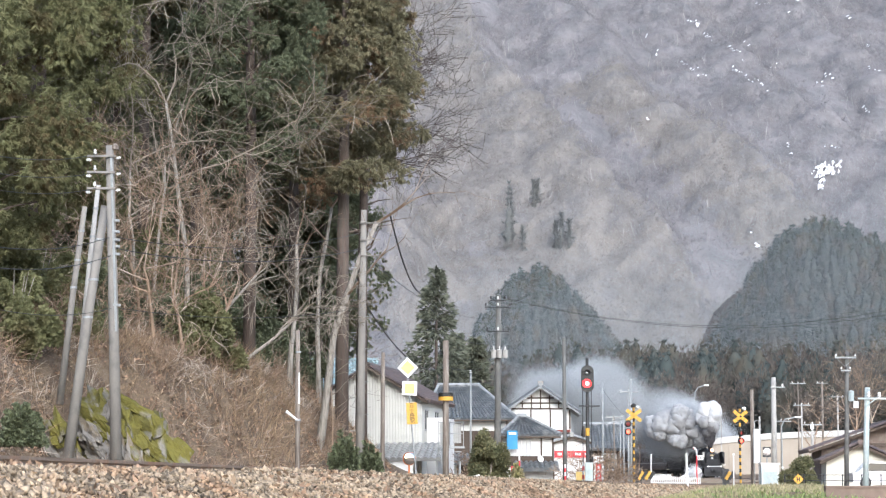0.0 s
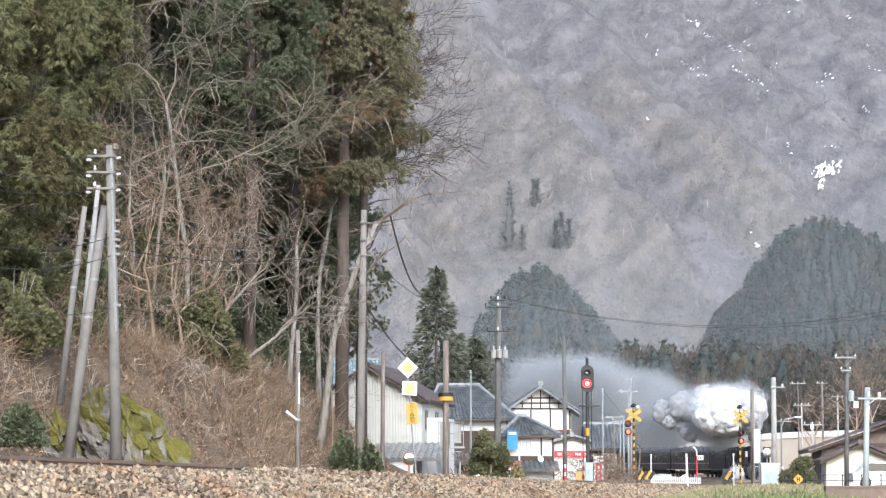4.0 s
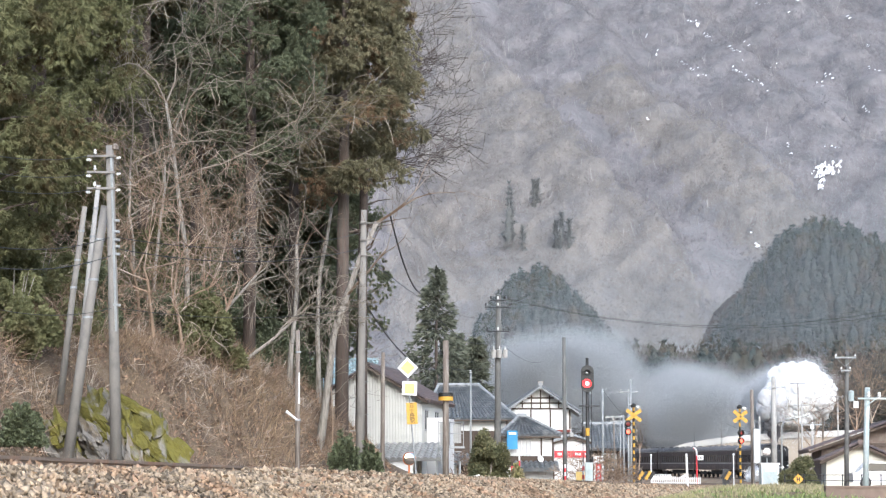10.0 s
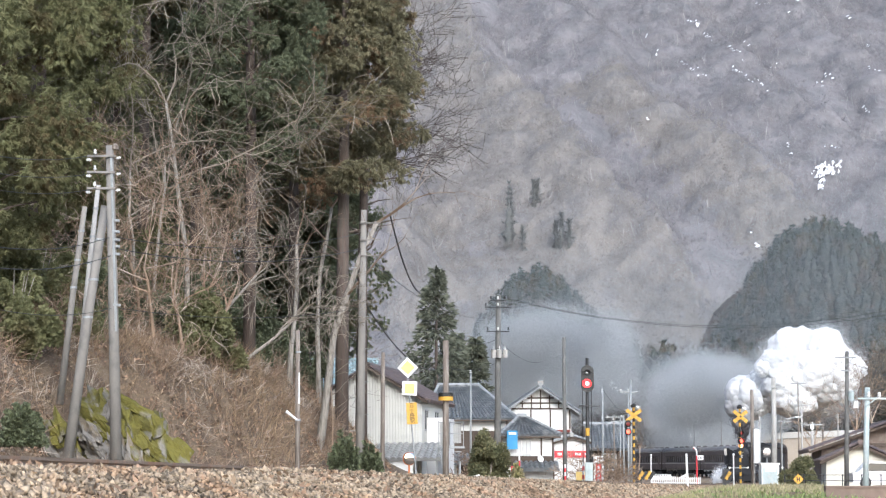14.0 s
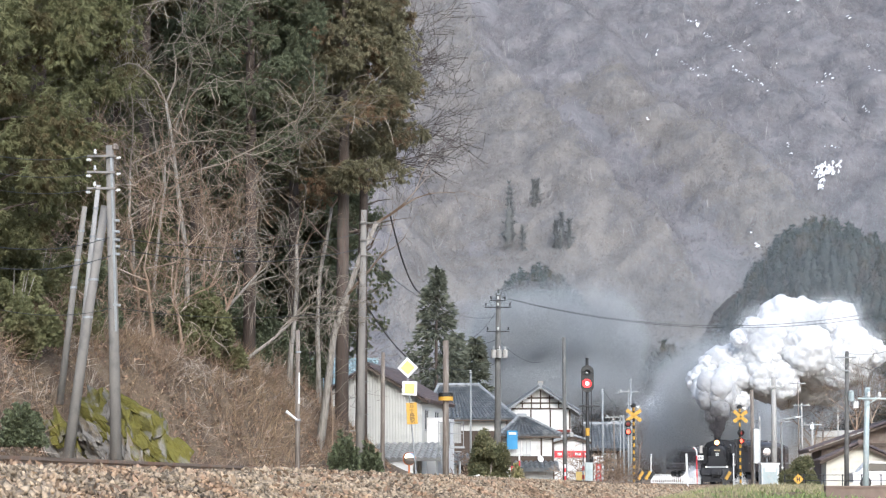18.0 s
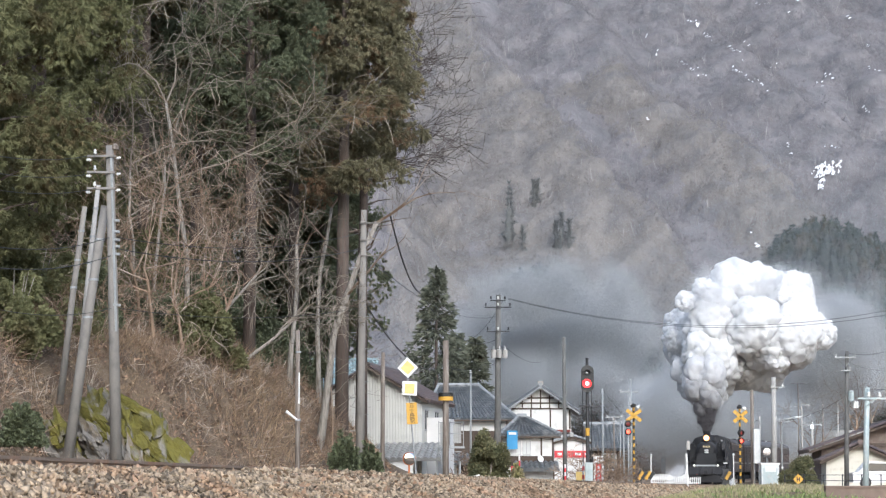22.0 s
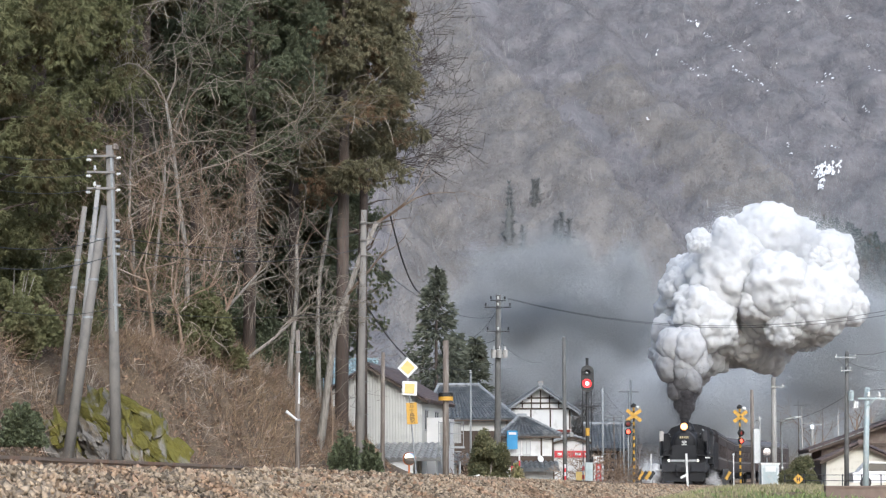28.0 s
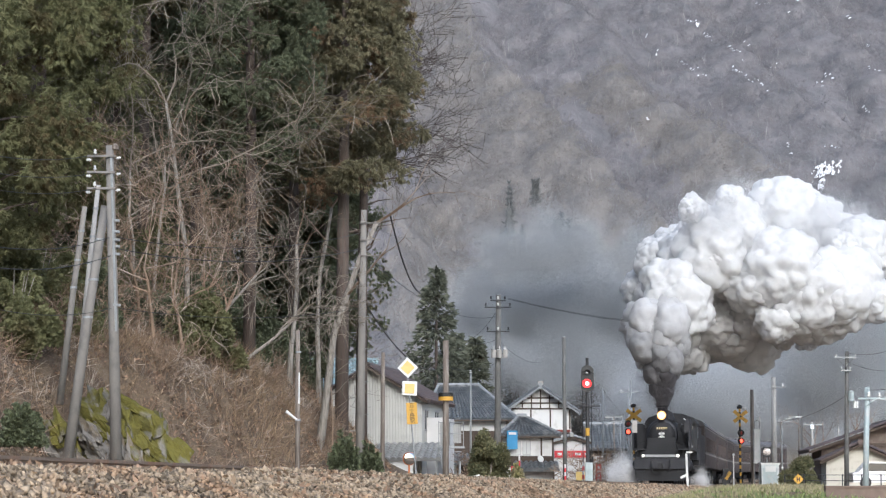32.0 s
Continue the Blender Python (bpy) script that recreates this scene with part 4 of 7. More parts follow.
def wall(length, height, thick, holes, y=0.0):
    """A wall along x with its outer face at y, pierced by holes (x0, x1, z0, z1)."""
    sh = Shape()
    xs = sorted({0.0, length, *[h[0] for h in holes], *[h[1] for h in holes]})
    zs = sorted({0.0, height, *[h[2] for h in holes], *[h[3] for h in holes]})
    for a, b in zip(xs, xs[1:]):
        for c, d in zip(zs, zs[1:]):
            if not any(h[0] <= a and b <= h[1] and h[2] <= c and d <= h[3] for h in holes):
                sh.slab(a, b, y, y + thick, c, d)
    return weld(sh)


def window_in(parent, hole, y, glass=GLASS, bars=1, m=None):
    x0, x1, z0, z1 = hole
    w = Shape()
    for a, b, c, d in ((x0, x1, z0, z0 + 0.06), (x0, x1, z1 - 0.06, z1), (x0, x0 + 0.05, z0 + 0.06, z1 - 0.06), (x1 - 0.05, x1, z0 + 0.06, z1 - 0.06)):
        w.slab(a, b, y + 0.02, y + 0.1, c, d)
    for i in range(bars):
        xm = x0 + (x1 - x0) * (i + 1) / (bars + 1)
        w.slab(xm - 0.025, xm + 0.025, y + 0.03, y + 0.09, z0 + 0.06, z1 - 0.06)
    f = part("window", w, ALU, parent, "aluminium-framed sliding window")
    part("pane", Shape().slab(x0 + 0.05, x1 - 0.05, y + 0.06, y + 0.07, z0 + 0.06, z1 - 0.06), glass, f)
    part("sill", Shape().slab(x0 - 0.05, x1 + 0.05, y - 0.06, y - 0.003, z0 - 0.05, z0), ALU, f)
    if m is not None:
        f.matrix_basis = m
    return f


def roof_sheet(eave, ridge, run, rise, thick=0.12, rib=0.28):
    """One tiled slope as a single rolled skin. eave and ridge are (from, to) along x; the ridge lies at the
    origin's height and the slope falls towards -y. Where the ridge is shorter than the eave it is a hip."""
    n = math.hypot(run, rise)
    ny, nz = -rise / n, run / n
    k = max(2, int((eave[1] - eave[0]) / rib)) * 4
    courses = max(2, int(n / 0.33))
    rows = [(0.0, -thick)]
    for j in range(courses):
        rows += [(n * j / courses, 0.0), (n * (j + 1) / courses, 0.035)]
    rows.append((n, -thick))
    sh = Shape()
    vs = []
    for s, h in rows:
        f = s / n
        a, b = ridge[0] + (eave[0] - ridge[0]) * f, ridge[1] + (eave[1] - ridge[1]) * f
        for i in range(k + 1):
            roll = (0.0, 0.085, 0.12, 0.085)[i % 4] if h >= 0 else 0.0
            x = a + (b - a) * i / k
            vs.append((x, -s * run / n + (h + roll) * ny, -s * rise / n + (h + roll) * nz))
    fs = []
    m = k + 1
    for j in range(len(rows) - 1):
        fs += [(j * m + i, (j + 1) * m + i, (j + 1) * m + i + 1, j * m + i + 1) for i in range(k)]
    e = (len(rows) - 1) * m
    fs += [(i, i + 1, e + i + 1, e + i) for i in range(k)]
    return sh.add(vs, fs)


def roof_slope(along, run, rise, thick=0.12, rib=0.28):
    return roof_sheet((0.0, along), (0.0, along), run, rise, thick, rib)


def hip_roof(t, x0, x1, y0, y1, z, rise, left, right, mat=TILE):
    """A hipped roof over x0..x1, y0..y1 with eaves at z; its ridge stops left and right short of the ends."""
    ym, half = (y0 + y1) / 2, (y1 - y0) / 2
    o = part("roof_slope", roof_sheet((x0, x1), (x0 + left, x1 - right), half, rise), mat, t, "hipped slope of ribbed grey tiles")
    o.matrix_basis = pose(0, ym, z + rise)
    o = part("roof_slope", roof_sheet((-x1, -x0), (-x1 + right, -x0 - left), half, rise), mat, t)
    o.matrix_basis = pose(0, ym, z + rise, 0, 0, 180)
    o = part("roof_end", roof_sheet((-half, half), (-0.02, 0.02), right, rise), mat, t)
    o.matrix_basis = pose(x1 - right, ym, z + rise, 0, 0, 90)
    o = part("roof_end", roof_sheet((-half, half), (-0.02, 0.02), left, rise), mat, t)
    o.matrix_basis = pose(x0 + left, ym, z + rise, 0, 0, -90)
    part("ridge", Shape().tube([(x0 + left - 0.1, ym, z + rise + 0.1), (x1 - right + 0.1, ym, z + rise + 0.1)], 0.17, 8), RIDGE if mat is TILE else mat, t, "pale ridge of capped tiles")
    for ax, bx in ((x0, x0 + left), (x1, x1 - right)):
        part("hip_ridge", Shape().tube([(ax, y0, z + 0.08), (bx, ym, z + rise + 0.1)], 0.12, 6), RIDGE if mat is TILE else mat, t)


def hip_house(at, rz, w, d, h, rise, left, right, label, over=0.6, holes=(), lower=None, clad=None):
    """A house with a hipped roof; its front, w wide, faces -y."""
    t = thing("house", at, label, "house", "houses of the village", rz)
    fw = part("front_wall", wall(w, h, 0.16, [q[:4] for q in holes]), WHITE, t)
    for q in holes:
        window_in(fw, q[:4], 0.0, q[4] if len(q) > 4 else GLASS)
    part("side_wall", Shape().slab(0, 0.16, 0.16, d, 0, h), WHITE, t)
    part("side_wall", Shape().slab(w - 0.16, w, 0.16, d, 0, h), WHITE, t)
    part("rear_wall", Shape().slab(0.16, w - 0.16, d - 0.16, d, 0, h), WHITE, t)
    hip_roof(t, -over, w + over, -over, d + over, h, rise, left, right)
    part("eave_board", Shape().slab(-over, w + over, -over + 0.02, -over + 0.06, h - 0.14, h - 0.02), TIMBER, t)
    if clad:
        part("timber_cladding", Shape().slab(0, w, -0.03, -0.004, *clad), TIMBER, t, "dark weathered boards")
    for i in range(5):
        x = 0.05 + (w - 0.1) * i / 4
        if not any(q[0] - 0.06 < x < q[1] + 0.06 for q in holes):
            part("post", Shape().slab(x - 0.05, x + 0.05, -0.04, -0.004, (clad or (0, 0))[1], h), TIMBER, t)
    if lower:
        o = part("lower_roof", roof_slope(lower[1] - lower[0], lower[3], lower[4]), TILE, t, "lower roof of ribbed tiles")
        o.matrix_basis = pose(lower[0], -0.05, lower[2])
    return t


def house(name, at, rz, w, l, h, rise, label, walls=WHITE, roof=TILE, over=0.5, front=(), right=(), ribs=0.28, band=None, gable_holes=(), trim=TIMBER):
    """A gabled house: its gable w wide faces -y, its ridge runs l deep; h to the eaves."""
    t = thing(name, at, label, "house", "houses of the village", rz)
    th = 0.18
    fw = part("front_wall", wall(w, h, th, [f[:4] for f in front]), walls, t)
    fw.matrix_basis = pose(-w / 2, 0, 0)
    for f in front:
        window_in(fw, f[:4], 0.0, f[4] if len(f) > 4 else GLASS)
    g = Shape().prism([(-w / 2, h), (w / 2, h), (0, h + rise)], 0.0, th)
    part("gable", g, walls, t)
    part("rear_gable", Shape().prism([(-w / 2, h), (w / 2, h), (0, h + rise)], l - th, l), walls, t)
    part("rear_wall", Shape().slab(-w / 2, w / 2, l - th, l, 0, h), walls, t)
    part("side_wall", Shape().slab(-w / 2, -w / 2 + th, th, l - th, 0, h), walls, t)
    rw = part("side_wall", wall(l - 2 * th, h, th, [f[:4] for f in right]), walls, t)
    rw.matrix_basis = Matrix.Translation((w / 2, th, 0)) @ Matrix.Rotation(radians(90), 4, "Z")
    for f in right:
        window_in(rw, f[:4], 0.0, f[4] if len(f) > 4 else GLASS)
    run = w / 2 + over
    drop = rise * run / (w / 2)
    for s in (1, -1):
        o = part("roof_slope", roof_slope(l + 2 * over, run, drop, rib=ribs), roof, t, "roof of ribbed tiles")
        o.matrix_basis = Matrix.Translation((0, -over if s > 0 else l + over, h + rise + 0.14)) @ Matrix.Rotation(radians(90 if s > 0 else -90), 4, "Z")
        b = Shape().tube([(0, -over - 0.03, h + rise + 0.02), (s * run, -over - 0.03, h + rise + 0.02 - drop)], 0.1, 4)
        part("bargeboard", b, trim, t)
    part("ridge", Shape().tube([(0, -over - 0.05, h + rise + 0.2), (0, l + over + 0.05, h + rise + 0.2)], 0.17, 8), RIDGE if roof is TILE else roof, t, "ridge of capped tiles")
    if band:
        part("band", Shape().slab(-w / 2 - 0.02, w / 2 + 0.02, -0.03, -0.004, band[0], band[1]), trim, t)
    return t


def hip_skirt(t, x0, x1, y0, z, run, rise, roof, ribs=0.28, rz=0.0):
    o = part("lower_roof", roof_slope(x1 - x0, run, rise, rib=ribs), roof, t, "lower roof of ribbed tiles")
    o.matrix_basis = pose(x0, y0, z)
    return o


# cream house with its gable to the line
hA = house("house", (-4.602, 141, 0.85), -10, 6.7, 9.0, 5.5, 1.95, "two-storey house with cream corrugated siding and brown roof", CREAM, BROWNROOF, 0.45,
           front=[], right=[(0.8, 2.2, 3.6, 4.9), (4.4, 6.0, 3.6, 4.9)], ribs=0.45)
part("annex", Shape().slab(3.36, 4.35, 1.6, 6, 0, 4.4), WHITE, hA, "white plastered side annex")
hip_skirt(hA, 0.6, 5.0, 0.0, 2.75, 2.4, 1.0, GREYMETAL, 0.4)
part("shed_wall", Shape().slab(0.9, 1.02, -2.2, -0.02, 0, 1.85), GREYMETAL, hA)
part("shed_wall", Shape().slab(4.6, 4.72, -2.2, -0.02, 0, 1.85), GREYMETAL, hA)
part("shed_front", Shape().slab(1.02, 3.2, -2.2, -2.1, 0, 1.6), WHITE, hA, "white boarded shed front")
# teal-tiled house behind it
house("house", (-9.706, 168, 0.9), -88, 6.0, 4.4, 6.6, 2.6, "house with a pale teal tiled roof and grey walls", CONCRETE, TEALTILE, 0.5, right=[(0.6, 1.9, 5.2, 6.2), (2.4, 3.6, 5.2, 6.2)])
# grey tiled houses in the middle of the village
hB = hip_house((-0.638, 160, 0.9), -3, 5.2, 6.0, 4.75, 2.45, 0.9, 2.9, "farmhouse with hipped grey tiled roof and dark timber walls", 0.75,
          [(0.5, 1.9, 2.5, 3.5, CURTAIN), (2.6, 4.4, 2.5, 3.5)], (0.2, 5.6, 2.3, 1.5, 0.65), (0.4, 3.95))
window_in(hB, (1.0, 1.65, 0.25, 1.95), -0.2, CURTAIN, 0)
window_in(hB, (3.9, 4.6, 0.9, 1.9), -0.2, GLASS, 1)
house("house", (-4.448, 190, 0.95), -86, 6.0, 4.0, 5.4, 2.0, "house with dark grey tiled roof behind the cream house", WHITE, TILE, 0.7)
hC = house("house", (7.539, 175, 0.95), -3, 4.7, 8.0, 6.0, 1.6, "old farmhouse with white gable crossed by dark timbers", WHITE, TILE, 0.7, trim=RIDGE)
for z, k in ((5.97, 0.98), (6.4, 0.72), (6.8, 0.46)):
    part("beam", Shape().slab(-2.25 * k, 2.25 * k, -0.05, -0.004, z - 0.06, z + 0.06), TIMBER, hC, "dark timber beam")
for x in (-1.4, -0.7, 0.0, 0.7, 1.4):
    part("beam", Shape().slab(x - 0.05, x + 0.05, -0.042, -0.004, 6.02, 6.02 + 1.4 * (1 - abs(x) / 2.35)), TIMBER, hC)
for x in (-2.25, -0.75, 0.75, 2.25):
    part("post", Shape().slab(x - 0.06, x + 0.06, -0.045, -0.004, 4.4, 5.88), TIMBER, hC)
part("beam", Shape().slab(-2.3, 2.3, -0.1, -0.004, 4.15, 4.36), material("red_timber", (0.2, 0.06, 0.05), 0.8), hC, "reddish timber beam")
# Dark sheet takes the place of the shaded opening below the beam.
part("lower_cladding", Shape().slab(-2.33, 2.33, -0.035, -0.004, 0, 4.13), TIMBER, hC, "dark boards standing in for the shaded opening")
for w in ((-2.1, -0.6, 3.0, 4.0), (0.2, 2.0, 3.0, 4.0)):
    window_in(hC, w, -0.12, CURTAIN)
hip_skirt(hC, -2.9, 2.9, -0.1, 3.0, 1.2, 0.45, TILE)
part("ridge_vent", Shape().slab(-0.2, 0.2, 1.4, 1.8, 7.6, 8.1).slab(-0.28, 0.28, 1.32, 1.88, 8.1, 8.17), CONCRETE, hC, "small ridge vent")
# low two-storey house with tiled skirts
hD = hip_house((3.598, 129, 0.88), 2, 2.7, 3.4, 2.95, 1.05, 1.2, 1.9, "small two-storey wooden house with hipped grey tiled roofs", 0.38,
               [(0.25, 0.85, 1.85, 2.7, CURTAIN), (0.92, 1.4, 1.85, 2.7, CURTAIN)], (0.4, 2.95, 1.45, 0.9, 0.42), (1.15, 1.8))
part("garage_shutter", Shape().slab(0.6, 2.1, -0.1, -0.035, 0, 0.95), SHUTTER, hD, "pale roller shutter")
part("awning_post", Shape().slab(2.6, 2.68, -0.8, -0.72, 0, 1.0), TIMBER, hD)
d = Shape().lathe((1.9, -0.3, 1.62), (0.5, -1, 0.3), [(0, 0.02), (0.03, 0.12), (0.06, 0.2), (0.075, 0.2), (0.04, 0.1)], 16)
part("satellite_dish", d, PORCELAIN, hD, "white satellite dish")
part("dish_arm", Shape().tube([(1.9, -0.03, 1.55), (1.9, -0.3, 1.62)], 0.015, 6), STEEL, hD)
b = thing("blue_tarpaulin", (3.921, 128.4, 3.061), "bright blue sheet hung on a house front", "tarpaulin")
part("sheet", Shape().slab(-0.3, 0.3, -0.03, 0.0, 0, 1.05), BLUE, b)
part("lettering_bar", Shape().slab(-0.2, 0.22, -0.035, -0.031, 0.82, 0.95), PORCELAIN, b)
# shop with a red band
hS = house("shop", (8.517, 150, 0.9), 0, 2.3, 6.0, 2.9, 0.35, "white shop building with a red sign band", WHITE, GREYMETAL, 0.15)
part("sign_band", Shape().slab(-1.15, 1.15, -0.1, -0.004, 1.95, 2.4), RED, hS, "red fascia band")
for x, s in ((-0.95, 0.28), (0.2, 0.4), (0.85, 0.2)):
    part("lettering_bar", Shape().slab(x, x + s, -0.106, -0.102, 2.1, 2.26), PORCELAIN, hS)
# grey tiled roofs near the crossing
house("house", (10.93, 168, 0.95), -88, 4.2, 2.0, 2.9, 1.5, "low dark timber house with blue-grey tiled roof", TIMBER, TILE, 0.5, right=[(0.4, 1.5, 1.2, 2.4)])
# house at the road on the far side
hR = house("house", (26.891, 137, 0.9), -5, 8.0, 8.0, 2.35, 1.4, "low house with brown roof and dark timber gable", material("brown_boards", (0.17, 0.13, 0.11), 0.85, second=(0.22, 0.18, 0.15)), BROWNROOF, 0.8,
           front=[(0.9, 1.4, 0.6, 1.9), (6.2, 6.9, 0.9, 2.1, CURTAIN)], ribs=0.45)
part("rafter", Shape().tube([(-2.6, -0.3, 2.6), (2.6, -0.3, 2.6)], 0.07, 4), TIMBER, hR)
for x in (-2.2, -1.4, 1.4, 2.2):
    part("strut", Shape().tube([(x, -0.02, 2.35), (x, -0.6, 2.75)], 0.05, 4), TIMBER, hR)
house("house", (23.46, 127.6, 0.9), -6, 3.8, 4.5, 1.5, 0.85, "low annex with cream wall and brown roof edge", material("cream_plaster", (0.6, 0.57, 0.49), 0.8, vary=0.1, second=(0.5, 0.46, 0.38), amount=0.3), BROWNROOF, 0.35, front=[(2.7, 3.3, 0.4, 1.3, CURTAIN)], ribs=0.4)
house("house", (31.153, 150, 0.9), -3, 5.0, 6.0, 3.4, 1.2, "house with red metal roof behind the low house", WHITE, REDROOF, 0.5, ribs=0.4)

# ---- the raised road behind the station ----
LIME = material("pale_concrete_parapet", (0.46, 0.445, 0.42), 0.85, vary=0.12, scale=0.3, fine=4)
BEIGE = material("beige_retaining_wall", (0.33, 0.285, 0.235), 0.9, vary=0.18, scale=0.3, second=(0.33, 0.28, 0.23), amount=0.45)
ramp = thing("raised_road", (0, 330, 0), "raised road with pale parapet on a beige retaining wall", "embankment", kind="structure")
wl, cap = Shape(), Shape()
q = [(32.378, 6.149), (34.597, 6.968), (37.474, 7.624), (41.582, 8.116), (46.513, 8.526), (52.266, 8.854), (75.276, 9.51)]
wl.prism([(q[0][0], 1.2)] + [(x, z - 0.9) for x, z in q] + [(q[-1][0], 1.2)], 0, 7)
cap.prism([(x, z - 0.88) for x, z in q] + [(x, z) for x, z in reversed(q)], -0.25, 0.1)
part("retaining_wall", wl, BEIGE, ramp)
part("parapet", cap, LIME, ramp)
for i in range(9):
    x = 38.295 + i * 3.4
    part("wall_rib", Shape().slab(x - 0.12, x + 0.12, -0.2, -0.004, 1.4, 7.952 - 1.0), BEIGE, ramp)

# ---- poles, signals, signs ----
def bands(t, at, zs, r, m=STEEL):
    for z in zs:
        part("band", Shape().lathe((at[0], at[1], z), (0, 0, 1), [(0, r), (0, r + 0.012), (0.06, r + 0.012), (0.06, r)], 12), m, t)


def insulator(t, at, up=(0, 0, 1), s=1.0, mat=None):
    part("insulator", Shape().lathe(at, up, [(0, 0.015 * s), (0.05 * s, 0.02 * s), (0.06 * s, 0.06 * s), (0.1 * s, 0.065 * s), (0.12 * s, 0.035 * s), (0.14 * s, 0.055 * s), (0.19 * s, 0.05 * s), (0.22 * s, 0.015 * s)], 12),
         mat or PORCELAIN, t, "dark insulator" if mat and mat is not PORCELAIN else "white porcelain insulator")


def pole(name, foot, top, r0, r1, label, mat, n=14, category="pole", group="poles", cap=True):
    t = thing(name, foot, label, category, group)
    e = Vector(top) - Vector(foot)
    part("shaft", Shape().tube([(0, 0, -0.4), e * 0.5, e], [r0, (r0 + r1) / 2, r1], n), mat, t, "", True)
    return t


# strutted pole group on the bank
B = (-8.334, 58, 1.603)
g = pole("utility_pole", B, (-8.643, 58, 9.771), 0.155, 0.1, "grey concrete utility pole with steel bands and white insulators", POLE)
part("top_cap", Shape().lathe((-0.17, 0, 8.062), (0, 0, 1), [(0, 0.1), (0.1, 0.1), (0.16, 0.03)], 12), WOODPOLE, g)
for z in (6.18, 5.89, 5.68, 5.51, 5.31, 3.99):
    k = z / 8.12
    bands(g, (-0.19 * k, 0), [z], 0.155 - 0.055 * k)
part("conduit", Shape().tube([(-0.05, -0.13, 3.335), (-0.25, -0.12, 7.83)], 0.035, 6), STEEL, g)
for i in range(3):
    z = 7.873 - i * 0.42
    part("crossarm", Shape().box((-0.5, -0.14, z), (0.72, 0.06, 0.06)), POLE, g, "short steel crossarm")
    insulator(g, (-0.66, -0.14, z + 0.03), s=0.68)
    insulator(g, (-0.74, -0.14, z - 0.1), (-1, 0, 0), s=0.68)
    insulator(g, (-0.12, -0.14, z - 0.06), (1, 0, 0.2), 0.6)
for foot, top, r, mat in [((-9.731, 58.6, 1.725), (-8.826, 58.6, 8.266), 0.15, POLE), ((-9.662, 60, 4.283), (-9.227, 60, 9.004), 0.085, POLE_LIGHT), ((-10.498, 62, 3.618), (-9.9, 62, 8.672), 0.1, POLE)]:
    s = pole("strut_pole", foot, top, r, r * 0.72, "leaning grey concrete strut pole on the bank", mat)
    e = Vector(top) - Vector(foot)
    for k in (0.55, 0.7, 0.86):
        bands(s, (e * k)[:2], [e[2] * k], r * (1 - 0.28 * k))
# street lamp on a slim post
s = pole("street_lamp", (-4.096, 64, 0.9), (-4.119, 64, 5.383), 0.075, 0.06, "slim post with a white tube lamp", WOODPOLE, category="lamp")
part("tube_lamp", Shape().tube([(-0.03, -0.08, 1.952), (-0.33, -0.12, 2.192)], [0.03, 0.045], 8), PORCELAIN, s, "white tube lamp")
part("conduit", Shape().tube([(0.03, -0.08, 2.4), (0.03, -0.08, 3.28)], 0.02, 6), PORCELAIN, s)
part("lamp_bracket", Shape().tube([(0, 0, 1.92), (-0.06, -0.1, 1.984)], 0.02, 6), STEEL, s)
bands(s, (0, 0), [1.92, 3.84], 0.07)
# pole among the cedars
s = pole("utility_pole", (-2.801, 76, 0.9), (-2.679, 76, 10.289), 0.16, 0.1, "tall grey concrete utility pole with climbing steps", POLE)
for i in range(12):
    z = 7.98 - i * 0.55
    part("step_bolt", Shape().tube([(0.06 - 0.16 * (i % 2), 0, z), (0.3 - 0.62 * (i % 2), 0, z)], 0.012, 5), STEEL, s)
for z in (8.93, 8.36, 7.828):
    part("crossarm", Shape().box((0.34, -0.15, z), (0.7, 0.04, 0.04)), POLE, s)
pole("wooden_post", (-2.132, 80, 0.9), (-2.121, 80, 5.697), 0.085, 0.07, "weathered dark wooden post beside the line", WOODPOLE)


# station approach sign
f = (-0.767, 67, 1.232)
t = thing("station_sign", f, "leaning post with yellow marker boards and station name", "sign")
top = Vector((-1.106, 67, 4.8)) - Vector(f)
part("post", Shape().tube([(0, 0, -0.2), top], 0.022, 8), STEEL, t)
def board(name, at, w, h, spin, mat, y=0.0):
    m = Matrix.Translation(Vector(at) - Vector(f)) @ Matrix.Rotation(radians(spin), 4, "Y")
    sh = Shape().box((0, y, 0), (w, 0.02, h))
    o = part(name, sh, mat, t)
    o.matrix_basis = m
    return o
board("diamond_board", (-1.046, 66.95, 4.479), 0.435, 0.435, 43, PORCELAIN)
board("diamond_face", (-1.046, 66.95, 4.479), 0.301, 0.301, 43, SIGNFACE, -0.014)
board("square_board", (-0.987, 66.95, 3.869), 0.435, 0.419, 2, PORCELAIN)
board("square_face", (-0.987, 66.95, 3.86), 0.285, 0.285, 2, SIGNFACE, -0.014)
board("name_board", (-0.919, 66.95, 3.126), 0.318, 0.636, -3, YELLOW)
for i, ch in enumerate("五十島駅"):
    cu = bpy.data.curves.new("name_character", "FONT")
    cu.body, cu.size, cu.align_x, cu.align_y, cu.extrude = ch, 0.16, "CENTER", "CENTER", 0.002
    tmp = bpy.data.objects.new("name_character", cu)
    scene.collection.objects.link(tmp)
    me = bpy.data.meshes.new_from_object(tmp.evaluated_get(bpy.context.evaluated_depsgraph_get()))
    bpy.data.objects.remove(tmp)
    me.materials.clear()
    o = part("name_character", me, BLACK, t)
    o.matrix_basis = Matrix.Translation(Vector((-0.927, 66.93, 3.359)) - Vector(f) + Vector((0.008 * i, 0, -0.153 * i))) @ Matrix.Rotation(radians(90), 4, "X")

